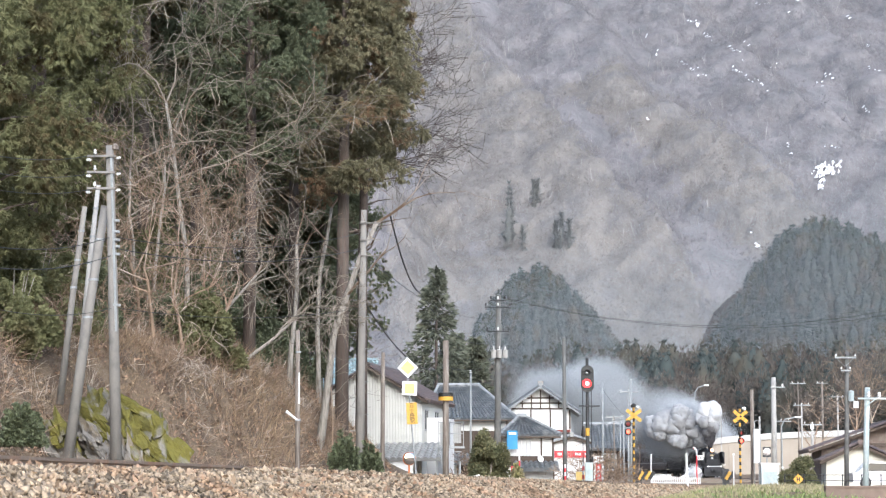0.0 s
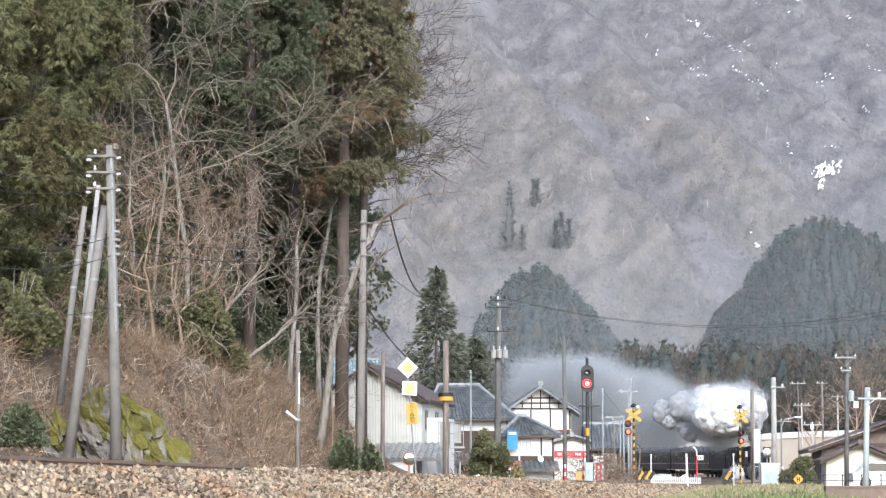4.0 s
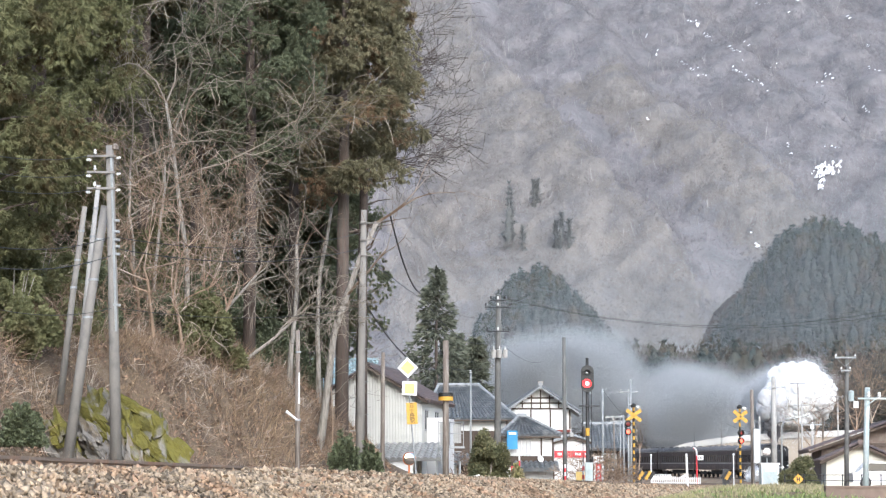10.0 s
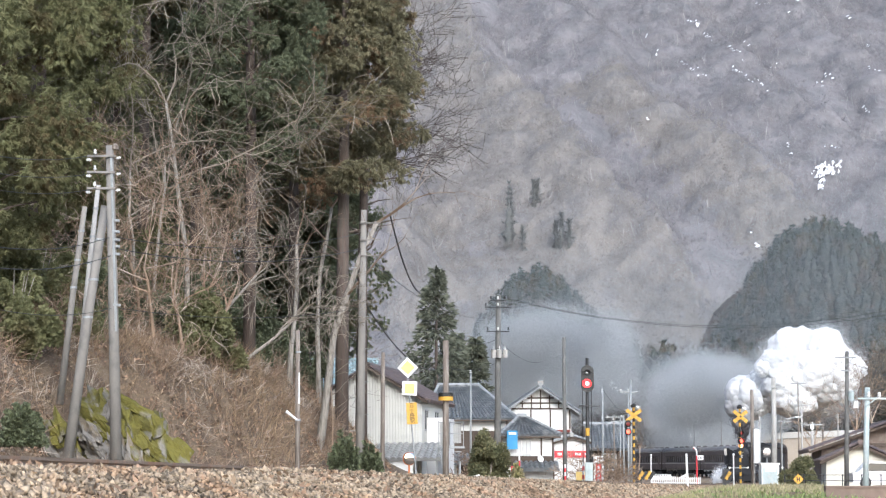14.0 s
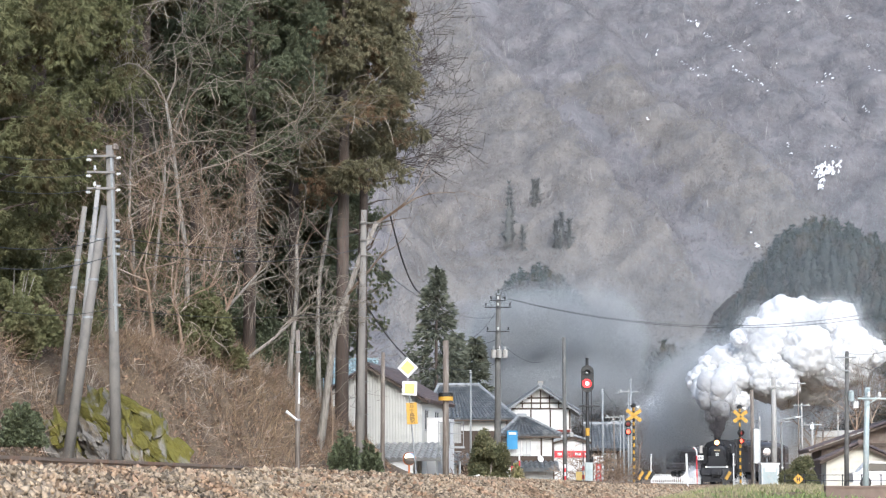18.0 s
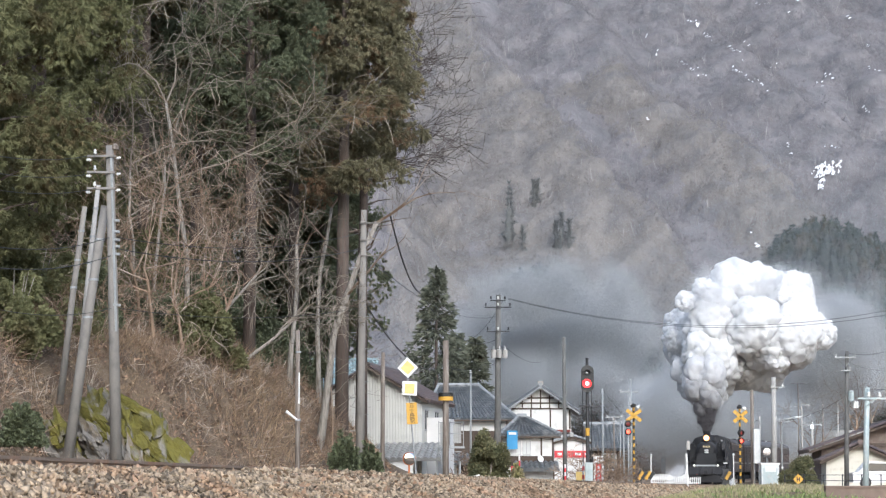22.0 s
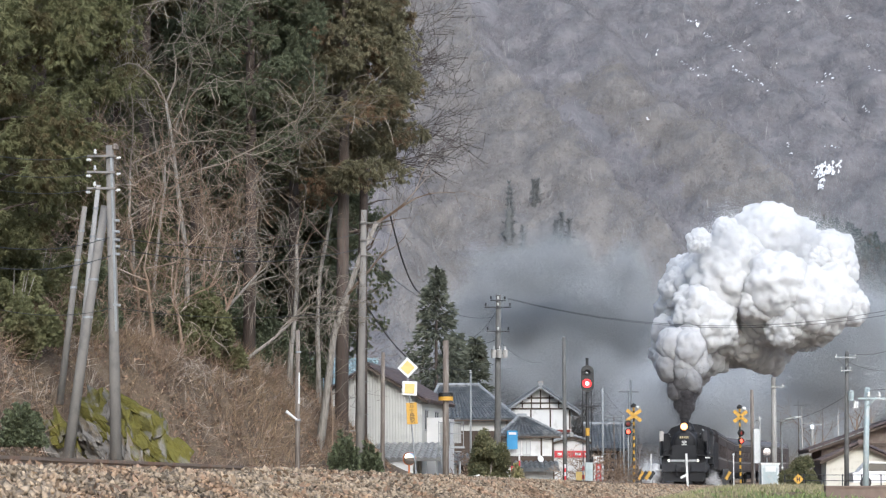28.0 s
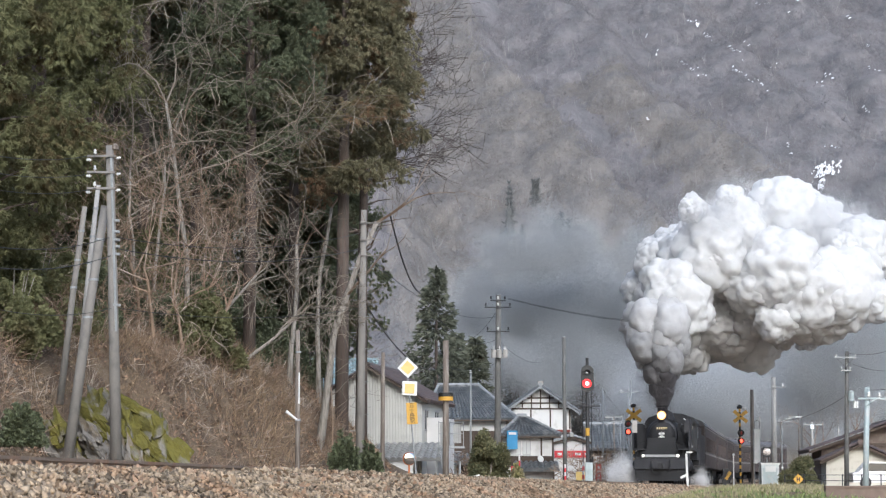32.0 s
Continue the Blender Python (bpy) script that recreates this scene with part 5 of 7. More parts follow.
# post with a striped band, and the platform beside it
s = pole("wooden_post", (0.11, 88, 0.9), (0.11, 88, 6.63), 0.13, 0.11, "stout weathered post with black and yellow bands", WOODPOLE)
for z, m in ((3.54, BLACK), (3.39, YELLOW)):
    part("band", Shape().lathe((0, 0, z), (0, 0, 1), [(0, 0.11), (0, 0.29), (0.154, 0.29), (0.154, 0.11)], 14), m, s)
st = thing("relay_platform", (0.229, 92, 0.9), "steel post with small railed service platform", "platform")
part("post", Shape().tube([(-0.05, 0, 0), (-0.05, 0, 3.2)], 0.06, 8).tube([(0.45, 0, 0), (0.45, 0, 1.1)], 0.05, 8), STEEL, st)
part("deck", Shape().box((0.1, 0, 1.65), (1.1, 0.7, 0.08)), STEEL, st)
for x in (-0.4, 0.05, 0.6):
    part("rail_post", Shape().tube([(x, -0.3, 1.65), (x, -0.3, 2.7)], 0.018, 6), STEEL, st)
for z in (2.2, 2.65):
    part("rail", Shape().tube([(-0.4, -0.3, z), (0.6, -0.3, z)], 0.016, 6), STEEL, st)
part("cabinet", Shape().box((-0.15, -0.05, 2.2), (0.4, 0.3, 0.9)).box((0.35, 0, 2.2), (0.32, 0.3, 0.75)), GREYMETAL, st, "grey relay cabinet")
part("brace", Shape().tube([(-0.42, -0.25, 1.65), (-0.1, 0, 0.1)], 0.02, 6), STEEL, st)

# traffic mirror
m_ = thing("traffic_mirror", (-1.255, 84, 0.9), "round convex traffic mirror with orange rim on a post", "mirror")
part("post", Shape().tube([(0, 0, 0), (0, 0, 0.95)], 0.035, 8), ORANGE, m_)
part("mirror_rim", Shape().lathe((0, 0, 1.092), (0.35, -1, -0.05), [(0, 0.02), (0, 0.25), (0.04, 0.25), (0.04, 0.235)], 20), ORANGE, m_)
part("mirror", Shape().lathe((0.02, -0.05, 1.092), (0.35, -1, -0.05), [(0, 0.235), (0.02, 0.2), (0.035, 0.1), (0.04, 0.01)], 20), material("mirror_glass", (0.8, 0.8, 0.8), 0.02, 1.0, vary=0.02, bump=0), m_, "", True)
bx = thing("meter_box", (-1.919, 82, 0.85), "small white cabinet with an orange lamp beside the line", "cabinet")
part("body", Shape().box((0, 0, 0.25), (0.42, 0.35, 0.5)), PORCELAIN, bx)
part("lamp", Shape().lathe((0, 0, 0.5), (0, 0, 1), [(0, 0.09), (0.12, 0.08), (0.16, 0.02)], 10), ORANGE, bx)

# pole with transformers in the village
s = pole("utility_pole", (2.821, 118, 0.9), (2.901, 118, 10.95), 0.19, 0.13, "dark concrete utility pole with transformers and crossarms", DARKPOLE)
for z, w in ((9.735, 0.8), (9.381, 1.4), (8.113, 1.2), (6.962, 0.7)):
    part("crossarm", Shape().box((0.05, -0.15, z), (w, 0.06, 0.06)), DARKSTEEL, s)
    for k in (-0.45, 0, 0.45):
        insulator(s, (k * w + 0.05, -0.15, z + 0.04), s=0.9, mat=DARKSTEEL if k else PORCELAIN)
for x in (-0.18, 0.12, 0.42):
    tr = part("transformer", Shape().lathe((x, -0.35, 6.726), (0, 0, 1), [(0, 0.02), (0, 0.14), (0.4, 0.14), (0.44, 0.05)], 12), POLE_LIGHT, s, "pale pole transformer")
    part("bushing", Shape().tube([(x, -0.35, 6.726 + 0.42), (x, -0.35, 6.726 + 0.6)], 0.03, 6), PORCELAIN, tr)
s = pole("utility_pole", (1.586, 130, 0.9), (1.592, 130, 7.463), 0.07, 0.05, "slim grey pole by the houses", STEEL)
insulator(s, (0, 0, 6.5))
# colour-light signal
R = glowing("red_signal_lens", (1.0, 0.4, 0.38), 5.0)
s = thing("railway_signal", (6.694, 105, 1.0), "railway colour-light signal showing red", "signal")
part("mast", Shape().tube([(0, 0, -0.2), (0, 0, 5.906)], [0.09, 0.07], 12), DARKSTEEL, s, "dark steel mast")
hz = 4.935
part("background_plate", Shape().prism([(0.3 * math.cos(a) , hz + (0.33 if math.sin(a) > 0 else -0.33) + 0.3 * math.sin(a)) for a in np.linspace(0, 6.2832, 25)[:-1]], -0.16, -0.12), BLACK, s, "black oval backing plate")
for z, m in ((hz + 0.25, GLASS), (hz - 0.22, R)):
    part("hood", Shape().prism([(0.15 * math.cos(a) - 0.02, z + 0.15 * math.sin(a)) for a in np.linspace(0, 3.14, 9)] + [(0.165 * math.cos(a) - 0.02, z + 0.165 * math.sin(a)) for a in np.linspace(3.14, 0, 9)], -0.42, -0.16), BLACK, s)
    part("lens", Shape().lathe((-0.02, -0.17, z), (0, -1, 0), [(0, 0.1), (0.03, 0.085), (0.04, 0.02)], 16), m, s, "glowing red lens" if m is R else "dark lens")
    # Glowing ring added for the red light that spreads round the lens.
    if m is R:
        part("lens_glow", Shape().lathe((-0.02, -0.165, z), (0, -1, 0), [(0, 0.102), (0, 0.205), (0.02, 0.205), (0.02, 0.102)], 20), glowing("red_signal_glow", (1.0, 0.015, 0.02), 1.2), s, "glowing ring standing in for the red glow round the lens")
part("step_plate", Shape().box((0.08, 0, 3.675), (0.95, 0.4, 0.05)), DARKSTEEL, s)
part("ladder_rail", Shape().tube([(-0.2, 0.2, 0), (-0.2, 0.2, 5.2)], 0.02, 6).tube([(0.2, 0.2, 0), (0.2, 0.2, 5.2)], 0.02, 6), DARKSTEEL, s)
part("sighting_band", Shape().lathe((0, 0, 2.31), (0, 0, 1), [(0, 0.085), (0, 0.1), (0.35, 0.1), (0.35, 0.085)], 10), YELLOW, s)
c = thing("signal_cabinet", (6.618, 103, 0.95), "pale teal signal relay cabinet", "cabinet")
part("body", Shape().box((0, 0, 0.55), (0.34, 0.3, 1.1)), TEAL, c)
part("door", Shape().box((0, -0.16, 0.6), (0.28, 0.015, 0.85)), TEAL, c)
c = thing("signal_cabinet", (6.535, 108, 0.95), "small yellow-brown trackside box", "cabinet")
part("body", Shape().box((0, 0, 0.35), (0.42, 0.3, 0.72)), material("ochre_paint", (0.5, 0.36, 0.12), 0.6), c)
pole("wooden_post", (6.024, 112, 0.9), (6, 112, 8.334), 0.11, 0.085, "tall dark weathered telegraph pole", DARKPOLE)
c = thing("vertical_sign", (8.903, 130, 0.9), "white standing sign with a red vertical panel", "sign")
part("frame_board", Shape().box((0, 0, 0.9), (0.55, 0.1, 1.8)), PORCELAIN, c)
part("panel", Shape().box((0, -0.055, 0.75), (0.34, 0.01, 1.25)), RED, c)
for i in range(4):
    part("lettering_bar", Shape().box((0, -0.063, 1.15 - 0.24 * i), (0.13, 0.004, 0.16)), PORCELAIN, c)
for x, y, top, r, m in [(9.514, 135, 6.768, 0.07, STEEL),
                        (11.729, 150, 5.39, 0.05, STEEL),
                        (11.156, 140, 5.342, 0.06, STEEL),
                        (11.272, 138, 4.936, 0.05, STEEL),
                        (12.073, 160, 5.962, 0.05, WOODPOLE),
                        (12.289, 150, 7.334, 0.06, STEEL),
                        (12.024, 145, 7.774, 0.08, STEEL),
                        (18.014, 132, 6.574, 0.13, WOODPOLE),
                        (19, 136, 5.15, 0.07, POLE_LIGHT),
                        (22.375, 150, 5.39, 0.06, WOODPOLE),
                        (36.831, 300, 10.677, 0.1, POLE_LIGHT),
                        (29.808, 190, 9.687, 0.06, WOODPOLE),
                        (27.717, 175, 7.342, 0.08, POLE_LIGHT),
                        (40.223, 240, 11.972, 0.12, WOODPOLE),
                        (40.093, 230, 10.138, 0.1, POLE_LIGHT),
                        (24.43, 150, 5.167, 0.1, POLE_LIGHT)]:
    z = float(ground_z(x, y))
    lbl = {"pole_wood": "weathered wooden pole", "pole_concrete_pale": "pale concrete pole", "galvanised_steel": "thin galvanised steel post"}[m.name]
    s = pole("utility_pole" if r > 0.07 else "post", (x, y, z), (x, y, top), r, r * 0.8, lbl + " near the level crossing", m, 10)
    if y > 149:
        part("crossarm", Shape().box((0, -0.1, top - z - 0.15), (1.3, 0.08, 0.08)), STEEL, s)
        for k in (-0.5, 0.0, 0.5):
            insulator(s, (k, -0.1, top - z - 0.1), s=0.6)
part("lamp_panel", Shape().box((-0.02, -0.16, 3.98), (0.2, 0.1, 0.28)), glowing("white_lamp_panel", (0.95, 0.97, 1.0), 0.6), s, "lit white lamp panel")
# the pale thick pole and its fittings
s = pole("utility_pole", (20.43, 140, 0.9), (20.465, 140, 7.68), 0.19, 0.14, "thick pale concrete utility pole", POLE_LIGHT)
part("crossarm", Shape().box((0.25, -0.2, 6.16), (0.9, 0.07, 0.07)), STEEL, s)
insulator(s, (0.55, -0.2, 6.16))
c = thing("equipment_hut", (18.105, 126, 0.92), "pale grey steel equipment hut at the crossing", "cabinet")
part("body", Shape().box((0, 0, 0.62), (0.98, 0.8, 1.24)), material("pale_grey_steel", (0.55, 0.58, 0.57), 0.5, 0.1), c)
part("lid", Shape().box((0, 0, 1.29), (1.08, 0.9, 0.1)), PORCELAIN, c)
part("door", Shape().box((-0.02, -0.405, 0.6), (0.8, 0.012, 0.9)), TEAL, c, "pale green door")
part("plate", Shape().box((0.02, -0.415, 1.0), (0.6, 0.01, 0.3)), PORCELAIN, c)
c = thing("control_cabinet", (18.073, 131, 0.92), "grey control cabinet raised on legs", "cabinet")
part("body", Shape().box((0, -0.25, 2.358), (0.34, 0.3, 1.965)), material("light_grey_steel", (0.5, 0.51, 0.5), 0.5), c)
part("leg", Shape().tube([(-0.12, -0.25, 0), (-0.12, -0.25, 1.5)], 0.02, 6), STEEL, c)
part("leg", Shape().tube([(0.12, -0.25, 0), (0.12, -0.25, 1.5)], 0.02, 6), STEEL, c)
part("conduit", Shape().tube([(-0.1, -0.25, 3.3), (-0.1, -0.25, 3.75), (0.05, -0.25, 3.85), (0.2, -0.25, 3.75), (0.2, -0.25, 0.2)], 0.03, 6), STEEL, c)
c = thing("round_mirror", (19.692, 138, 0.9), "round traffic mirror on a dark backing board", "mirror")
part("post", Shape().tube([(0, 0, 0), (0, 0, 1.8)], 0.04, 8), STEEL, c)
part("backing", Shape().box((0, 0, 2.139), (0.5, 0.05, 0.62)), DARKSTEEL, c)
part("mirror", Shape().lathe((0, -0.03, 2.139), (0, -1, 0), [(0, 0.24), (0.02, 0.22), (0.04, 0.01)], 18), material("dull_mirror", (0.55, 0.5, 0.48), 0.25, 0.6), c)

# level crossing
LAMP = glowing("red_crossing_lamp", (1.0, 0.06, 0.03), 3.5)
DULL = material("dull_red_lens", (0.25, 0.03, 0.025), 0.3)


def crossing_post(at, lit, spin, lean, heights):
    t = thing("crossing_signal", at, "level-crossing warning post with yellow crossboards and red lamps", "crossing signal", "crossing signals", spin)
    top = 4.45
    n = 22
    for i in range(n):
        part("stripe", Shape().lathe((0, 0, top * i / n), (0, 0, 1), [(0, 0.06), (top / n, 0.06)], 10), YELLOW if i % 2 else BLACK, t)
    for a in (38, -38):
        b = part("crossboard", Shape().box((0, -0.1 - 0.012 * (a > 0), 0), (1.02, 0.02, 0.2)), YELLOW, t, "yellow diagonal crossboard")
        b.matrix_basis = Matrix.Translation((0, 0, 4.0)) @ Matrix.Rotation(radians(a), 4, "Y")
        for k in (-0.28, 0.28):
            part("board_stripe", Shape().box((k, -0.114 - 0.012 * (a > 0), 0), (0.02, 0.004, 0.2)), BLACK, b)
    part("centre_boss", Shape().lathe((0, -0.12, 4.0), (0, -1, 0), [(0, 0.06), (0.05, 0.06), (0.06, 0.03)], 12), BLACK if spin else YELLOW, t)
    part("bell", Shape().lathe((0.0, 0, top), (0, 0, 1), [(0, 0.16), (0.12, 0.17), (0.2, 0.1), (0.24, 0.02)], 14), BLACK, t, "black warning bell")
    part("flood_lamp", Shape().lathe((0.1, -0.05, top + 0.05), (1, -0.5, -0.4), [(0, 0.06), (0.2, 0.12), (0.25, 0.11)], 10), PORCELAIN, t, "white floodlight")
    for i, z in enumerate(heights):
        x = lean[0]
        part("lamp_arm", Shape().tube([(0, 0, z), (x, -0.1, z)], 0.025, 6), BLACK, t)
        part("lamp_hood", Shape().lathe((x, -0.12, z), (0, -1, 0), [(0, 0.2), (0.02, 0.2), (0.02, 0.13), (0.22, 0.14), (0.22, 0.125), (0.03, 0.12)], 16), BLACK, t)
        part("lamp_lens", Shape().lathe((x, -0.145, z), (0, -1, 0), [(0, 0.12), (0.04, 0.1), (0.05, 0.01)], 16), LAMP if lit[i] else DULL, t, "red warning lamp")
    return t


crossing_post((10.774, 128, 0.95), (False, True), 0, (-0.33, 0), (3.53, 3.08))
crossing_post((17.028, 130, 0.95), (False, True), 14, (0.0, 0), (3.06, 2.6))


def gate_machine(at, n):
    t = thing("barrier_machine", at, "crossing barrier drive with black and yellow striped weight", "barrier", "crossing barriers")
    part("body", Shape().box((0, 0, 0.5), (0.34, 0.4, 1.0)), DARKSTEEL, t, "dark drive housing")
    for i in range(n):
        o = part("stripe", Shape().box((0, 0, 0), (0.2, 0.4, 0.5)), YELLOW if i % 2 else BLACK, t)
        o.matrix_basis = pose(0.2 * i - 0.1, -0.06, 0.62, 0, 35, 0)
    return t


gate_machine((10.857, 126, 0.95), 5)
gate_machine((15.938, 128, 0.95), 3)
# white guard posts at the crossing
for px, py, d in [(11.73, 2.712, 128), (16.128, 2.716, 126), (17.631, 1.935, 118)]:
    t = thing("marker_post", (px, d, 0.92), "slim white marker post", "post", "marker posts")
    part("post", Shape().tube([(0, 0, 0), (0, 0, py - 0.92)], 0.035, 8), PORCELAIN, t)
    part("knob", Shape().blob((0, 0, py - 0.92), 0.07, 0, 1, 2), PORCELAIN, t, "", True)
# leaning white distance post by the line
f = (10.767, 100, 1.074)
t = thing("distance_post", f, "leaning white-painted wooden distance post", "post")
part("post", Shape().tube([(0, 0, -0.2), Vector((10.72, 100, 2.412)) - Vector(f)], 0.05, 6), PORCELAIN, t)
part("foot_board", Shape().box((-0.15, 0, 0.35), (0.35, 0.03, 0.1), Matrix.Rotation(radians(-25), 3, "Y")), PORCELAIN, t)
# station fence of white pickets
t = thing("picket_fence", (0, 150, 0.9), "low white picket fence at the station", "fence")
for i in range(26):
    x = 13.858 + i * 0.125
    part("picket", Shape().box((x, 0, 0.42), (0.055, 0.03, 0.5)), PORCELAIN, t)
    if i < 22:
        part("picket", Shape().box((x + 0.35, 18, 0.75), (0.08, 0.03, 0.4)), PORCELAIN, t)
for z in (0.3, 0.55):
    part("rail", Shape().box((13.858 + 1.5, 0.03, z), (3.3, 0.03, 0.05)), PORCELAIN, t)
part("rail", Shape().box((13.858 + 1.9, 18.03, 0.75), (3.0, 0.03, 0.06)), PORCELAIN, t)
# red pipe and number plate by the platform
t = thing("standpipe", (19.567, 175, 1.0), "red and white hooked standpipe by the platform", "pipe")
part("pipe", Shape().tube([(0, 0, 0), (0, 0, 2.6), (-0.1, 0, 2.85), (-0.3, 0, 2.9)], 0.05, 8), RED, t)
part("sleeve", Shape().tube([(0, 0, 2.3), (0, 0, 2.62), (-0.1, 0, 2.87), (-0.3, 0, 2.92)], 0.056, 8), PORCELAIN, t)
part("plate", Shape().box((0.28, -0.06, 2.15), (0.45, 0.02, 0.36)), PORCELAIN, t)
for i in range(3):
    part("lettering_bar", Shape().box((0.15 + 0.12 * i, -0.075, 2.15), (0.06, 0.005, 0.2)), BLACK, t)
# station street lamp with a curved arm
t = thing("street_lamp", (34.353, 310, 2.1), "tall street lamp with a curved arm", "lamp")
part("mast", Shape().tube([(0, 0, 0), (0, 0, 10.6), (0.15, 0, 11.6), (0.6, 0, 12.3), (1.5, 0, 12.6)], 0.09, 8), STEEL, t)
part("lamp_head", Shape().box((1.75, 0, 12.6), (0.65, 0.25, 0.2)), PORCELAIN, t, "white lamp head")
t = thing("street_lamp", (21.217, 142, 0.95), "street lamp on a slim post by the crossing", "lamp")
part("mast", Shape().tube([(0, 0, 0), (0, 0, 3.728), (0.2, 0, 4.189), (0.9, 0, 4.331)], 0.045, 8), STEEL, t)
part("lamp_head", Shape().box((1.05, 0, 4.331), (0.4, 0.16, 0.1)), PORCELAIN, t)

# right-hand poles
s = pole("utility_pole", (20.596, 116, 0.9), (20.75, 116, 7.869), 0.13, 0.095, "dark concrete utility pole with transformer", DARKPOLE)
for z, w in ((6.641, 1.1), (5.974, 0.5)):
    part("crossarm", Shape().box((0.05, -0.15, z), (w, 0.08, 0.08)), STEEL, s)
    for k in (-0.45, 0.0, 0.45):
        insulator(s, (k * w + 0.05, -0.15, z + 0.03), s=0.75, mat=PORCELAIN if k else DARKSTEEL)
part("transformer", Shape().lathe((0.28, -0.25, 4.408), (0, 0, 1), [(0, 0.02), (0, 0.15), (0.5, 0.15), (0.54, 0.05)], 14), TEAL, s, "grey-green transformer")
for x in (0.45, 0.58):
    part("fuse_holder", Shape().tube([(x, -0.25, 4.06), (x, -0.25, 4.408)], 0.07, 8), PORCELAIN, s)
part("stay", Shape().tube([(-0.4, -0.1, 6.6), (0.0, -0.1, 6.2)], 0.012, 5).tube([(0.45, -0.1, 6.6), (0.05, -0.1, 6.2)], 0.012, 5), STEEL, s)
s = pole("utility_pole", (13.747, 74, 0.8), (13.88, 74, 4.198), 0.1, 0.085, "slim teal-painted steel pole with crossarm", TEAL)
part("crossarm", Shape().box((0.4, -0.1, 3.034), (1.2, 0.06, 0.06)), TEAL, s)
for x in (0.15, 0.5, 0.85):
    insulator(s, (x, -0.1, 3.034))
part("brace", Shape().tube([(0.05, -0.1, 2.775), (0.4, -0.1, 3.034)], 0.02, 6), TEAL, s)
# hazard sign
t = thing("warning_sign", (16.89, 108, 0.85), "orange-yellow diamond warning sign", "sign")
b = part("board", Shape().box((0, 0, 0), (0.36, 0.02, 0.36)), YELLOW, t)
b.matrix_basis = pose(0, -0.02, 0.459) @ Matrix.Rotation(radians(45), 4, "Y")
part("symbol", Shape().box((-0.06, -0.035, 0.459), (0.04, 0.004, 0.22)).box((0.06, -0.035, 0.459), (0.04, 0.004, 0.22)).box((0, -0.035, 0.459), (0.12, 0.004, 0.04)), BLACK, t)
part("post", Shape().tube([(0, 0, 0), (0, 0, 0.3)], 0.02, 6), STEEL, t)
# bare brown shrubs in the gardens beside the line
for x, y, h in [(7.3, 119, 3.0), (7.9, 121, 2.6), (8.6, 120, 3.2), (9.3, 122, 2.8), (9.9, 124, 2.4), (1.2, 104, 2.0)]:
    bare_tree(on_ground(x, y), h, "brown leafless garden shrub beside the line", (TWIG, TWIG), (0.1 * rng.normal(), 0, 1), 4, 4, 0.03, 0.22, 0.02, 0.2, thin=0.009)
# guard rail and kerb along the road
t = thing("road_fence", (0, 112, 0.85), "rusty pipe fence along the road", "fence")
for i in range(7):
    x = 16.846 + i * 0.95
    part("post", Shape().tube([(x, 0, 0), (x, 0, 0.72)], 0.03, 6), DARKSTEEL, t)
for z in (0.4, 0.68):
    part("rail", Shape().tube([(16.846, 0, z), (16.846 + 7.0, 0, z)], 0.018, 6), DARKSTEEL, t)
t = thing("kerb_wall", (10.922, 60, 0.7), "low brown concrete kerb wall by the road", "wall", kind="structure")
part("block", Shape().box((0.2, 0, 0.14), (1.9, 0.3, 0.26)), material("brown_concrete", (0.24, 0.18, 0.14), 0.9, second=(0.3, 0.25, 0.2)), t)
# parked car seen over the fence
t = thing("parked_car", (23.249, 120, 0.88), "white car parked by the low house", "car")
PAINT = material("white_car_paint", (0.8, 0.8, 0.8), 0.25, vary=0.04)
part("body", Shape().prism([(-1.7, 0.3), (1.7, 0.3), (1.72, 0.75), (0.9, 0.85), (0.5, 1.35), (-0.9, 1.38), (-1.4, 0.85), (-1.72, 0.8)], -0.7, 0.7), PAINT, t)
part("side_window", Shape().prism([(-1.2, 0.88), (0.75, 0.88), (0.42, 1.28), (-0.82, 1.3)], -0.706, -0.702), GLASS, t)
for x in (-1.05, 1.05):
    w = part("wheel", Shape().lathe((x, -0.72, 0.3), (0, 1, 0), [(0, 0.2), (0, 0.3), (0.2, 0.3), (0.2, 0.2)], 18), BLACK, t)
    part("rim", Shape().lathe((x, -0.735, 0.3), (0, 1, 0), [(0, 0.05), (0, 0.19), (0.05, 0.19)], 14), STEEL, w)


# ---- overhead wires ----
def cable(a, b, sag, r=0.012, name="overhead_wire", label="thin sagging overhead wire"):
    a, b = Vector(a), Vector(b)
    pts = [a.lerp(b, k / 16) - Vector((0, 0, 4 * sag * (k / 16) * (1 - k / 16))) for k in range(17)]
    o = part(name, Shape().tube([p - a for p in pts], r, 5), WIRE)
    o.location = a
    tagged(o, label, "wire", "overhead wires")


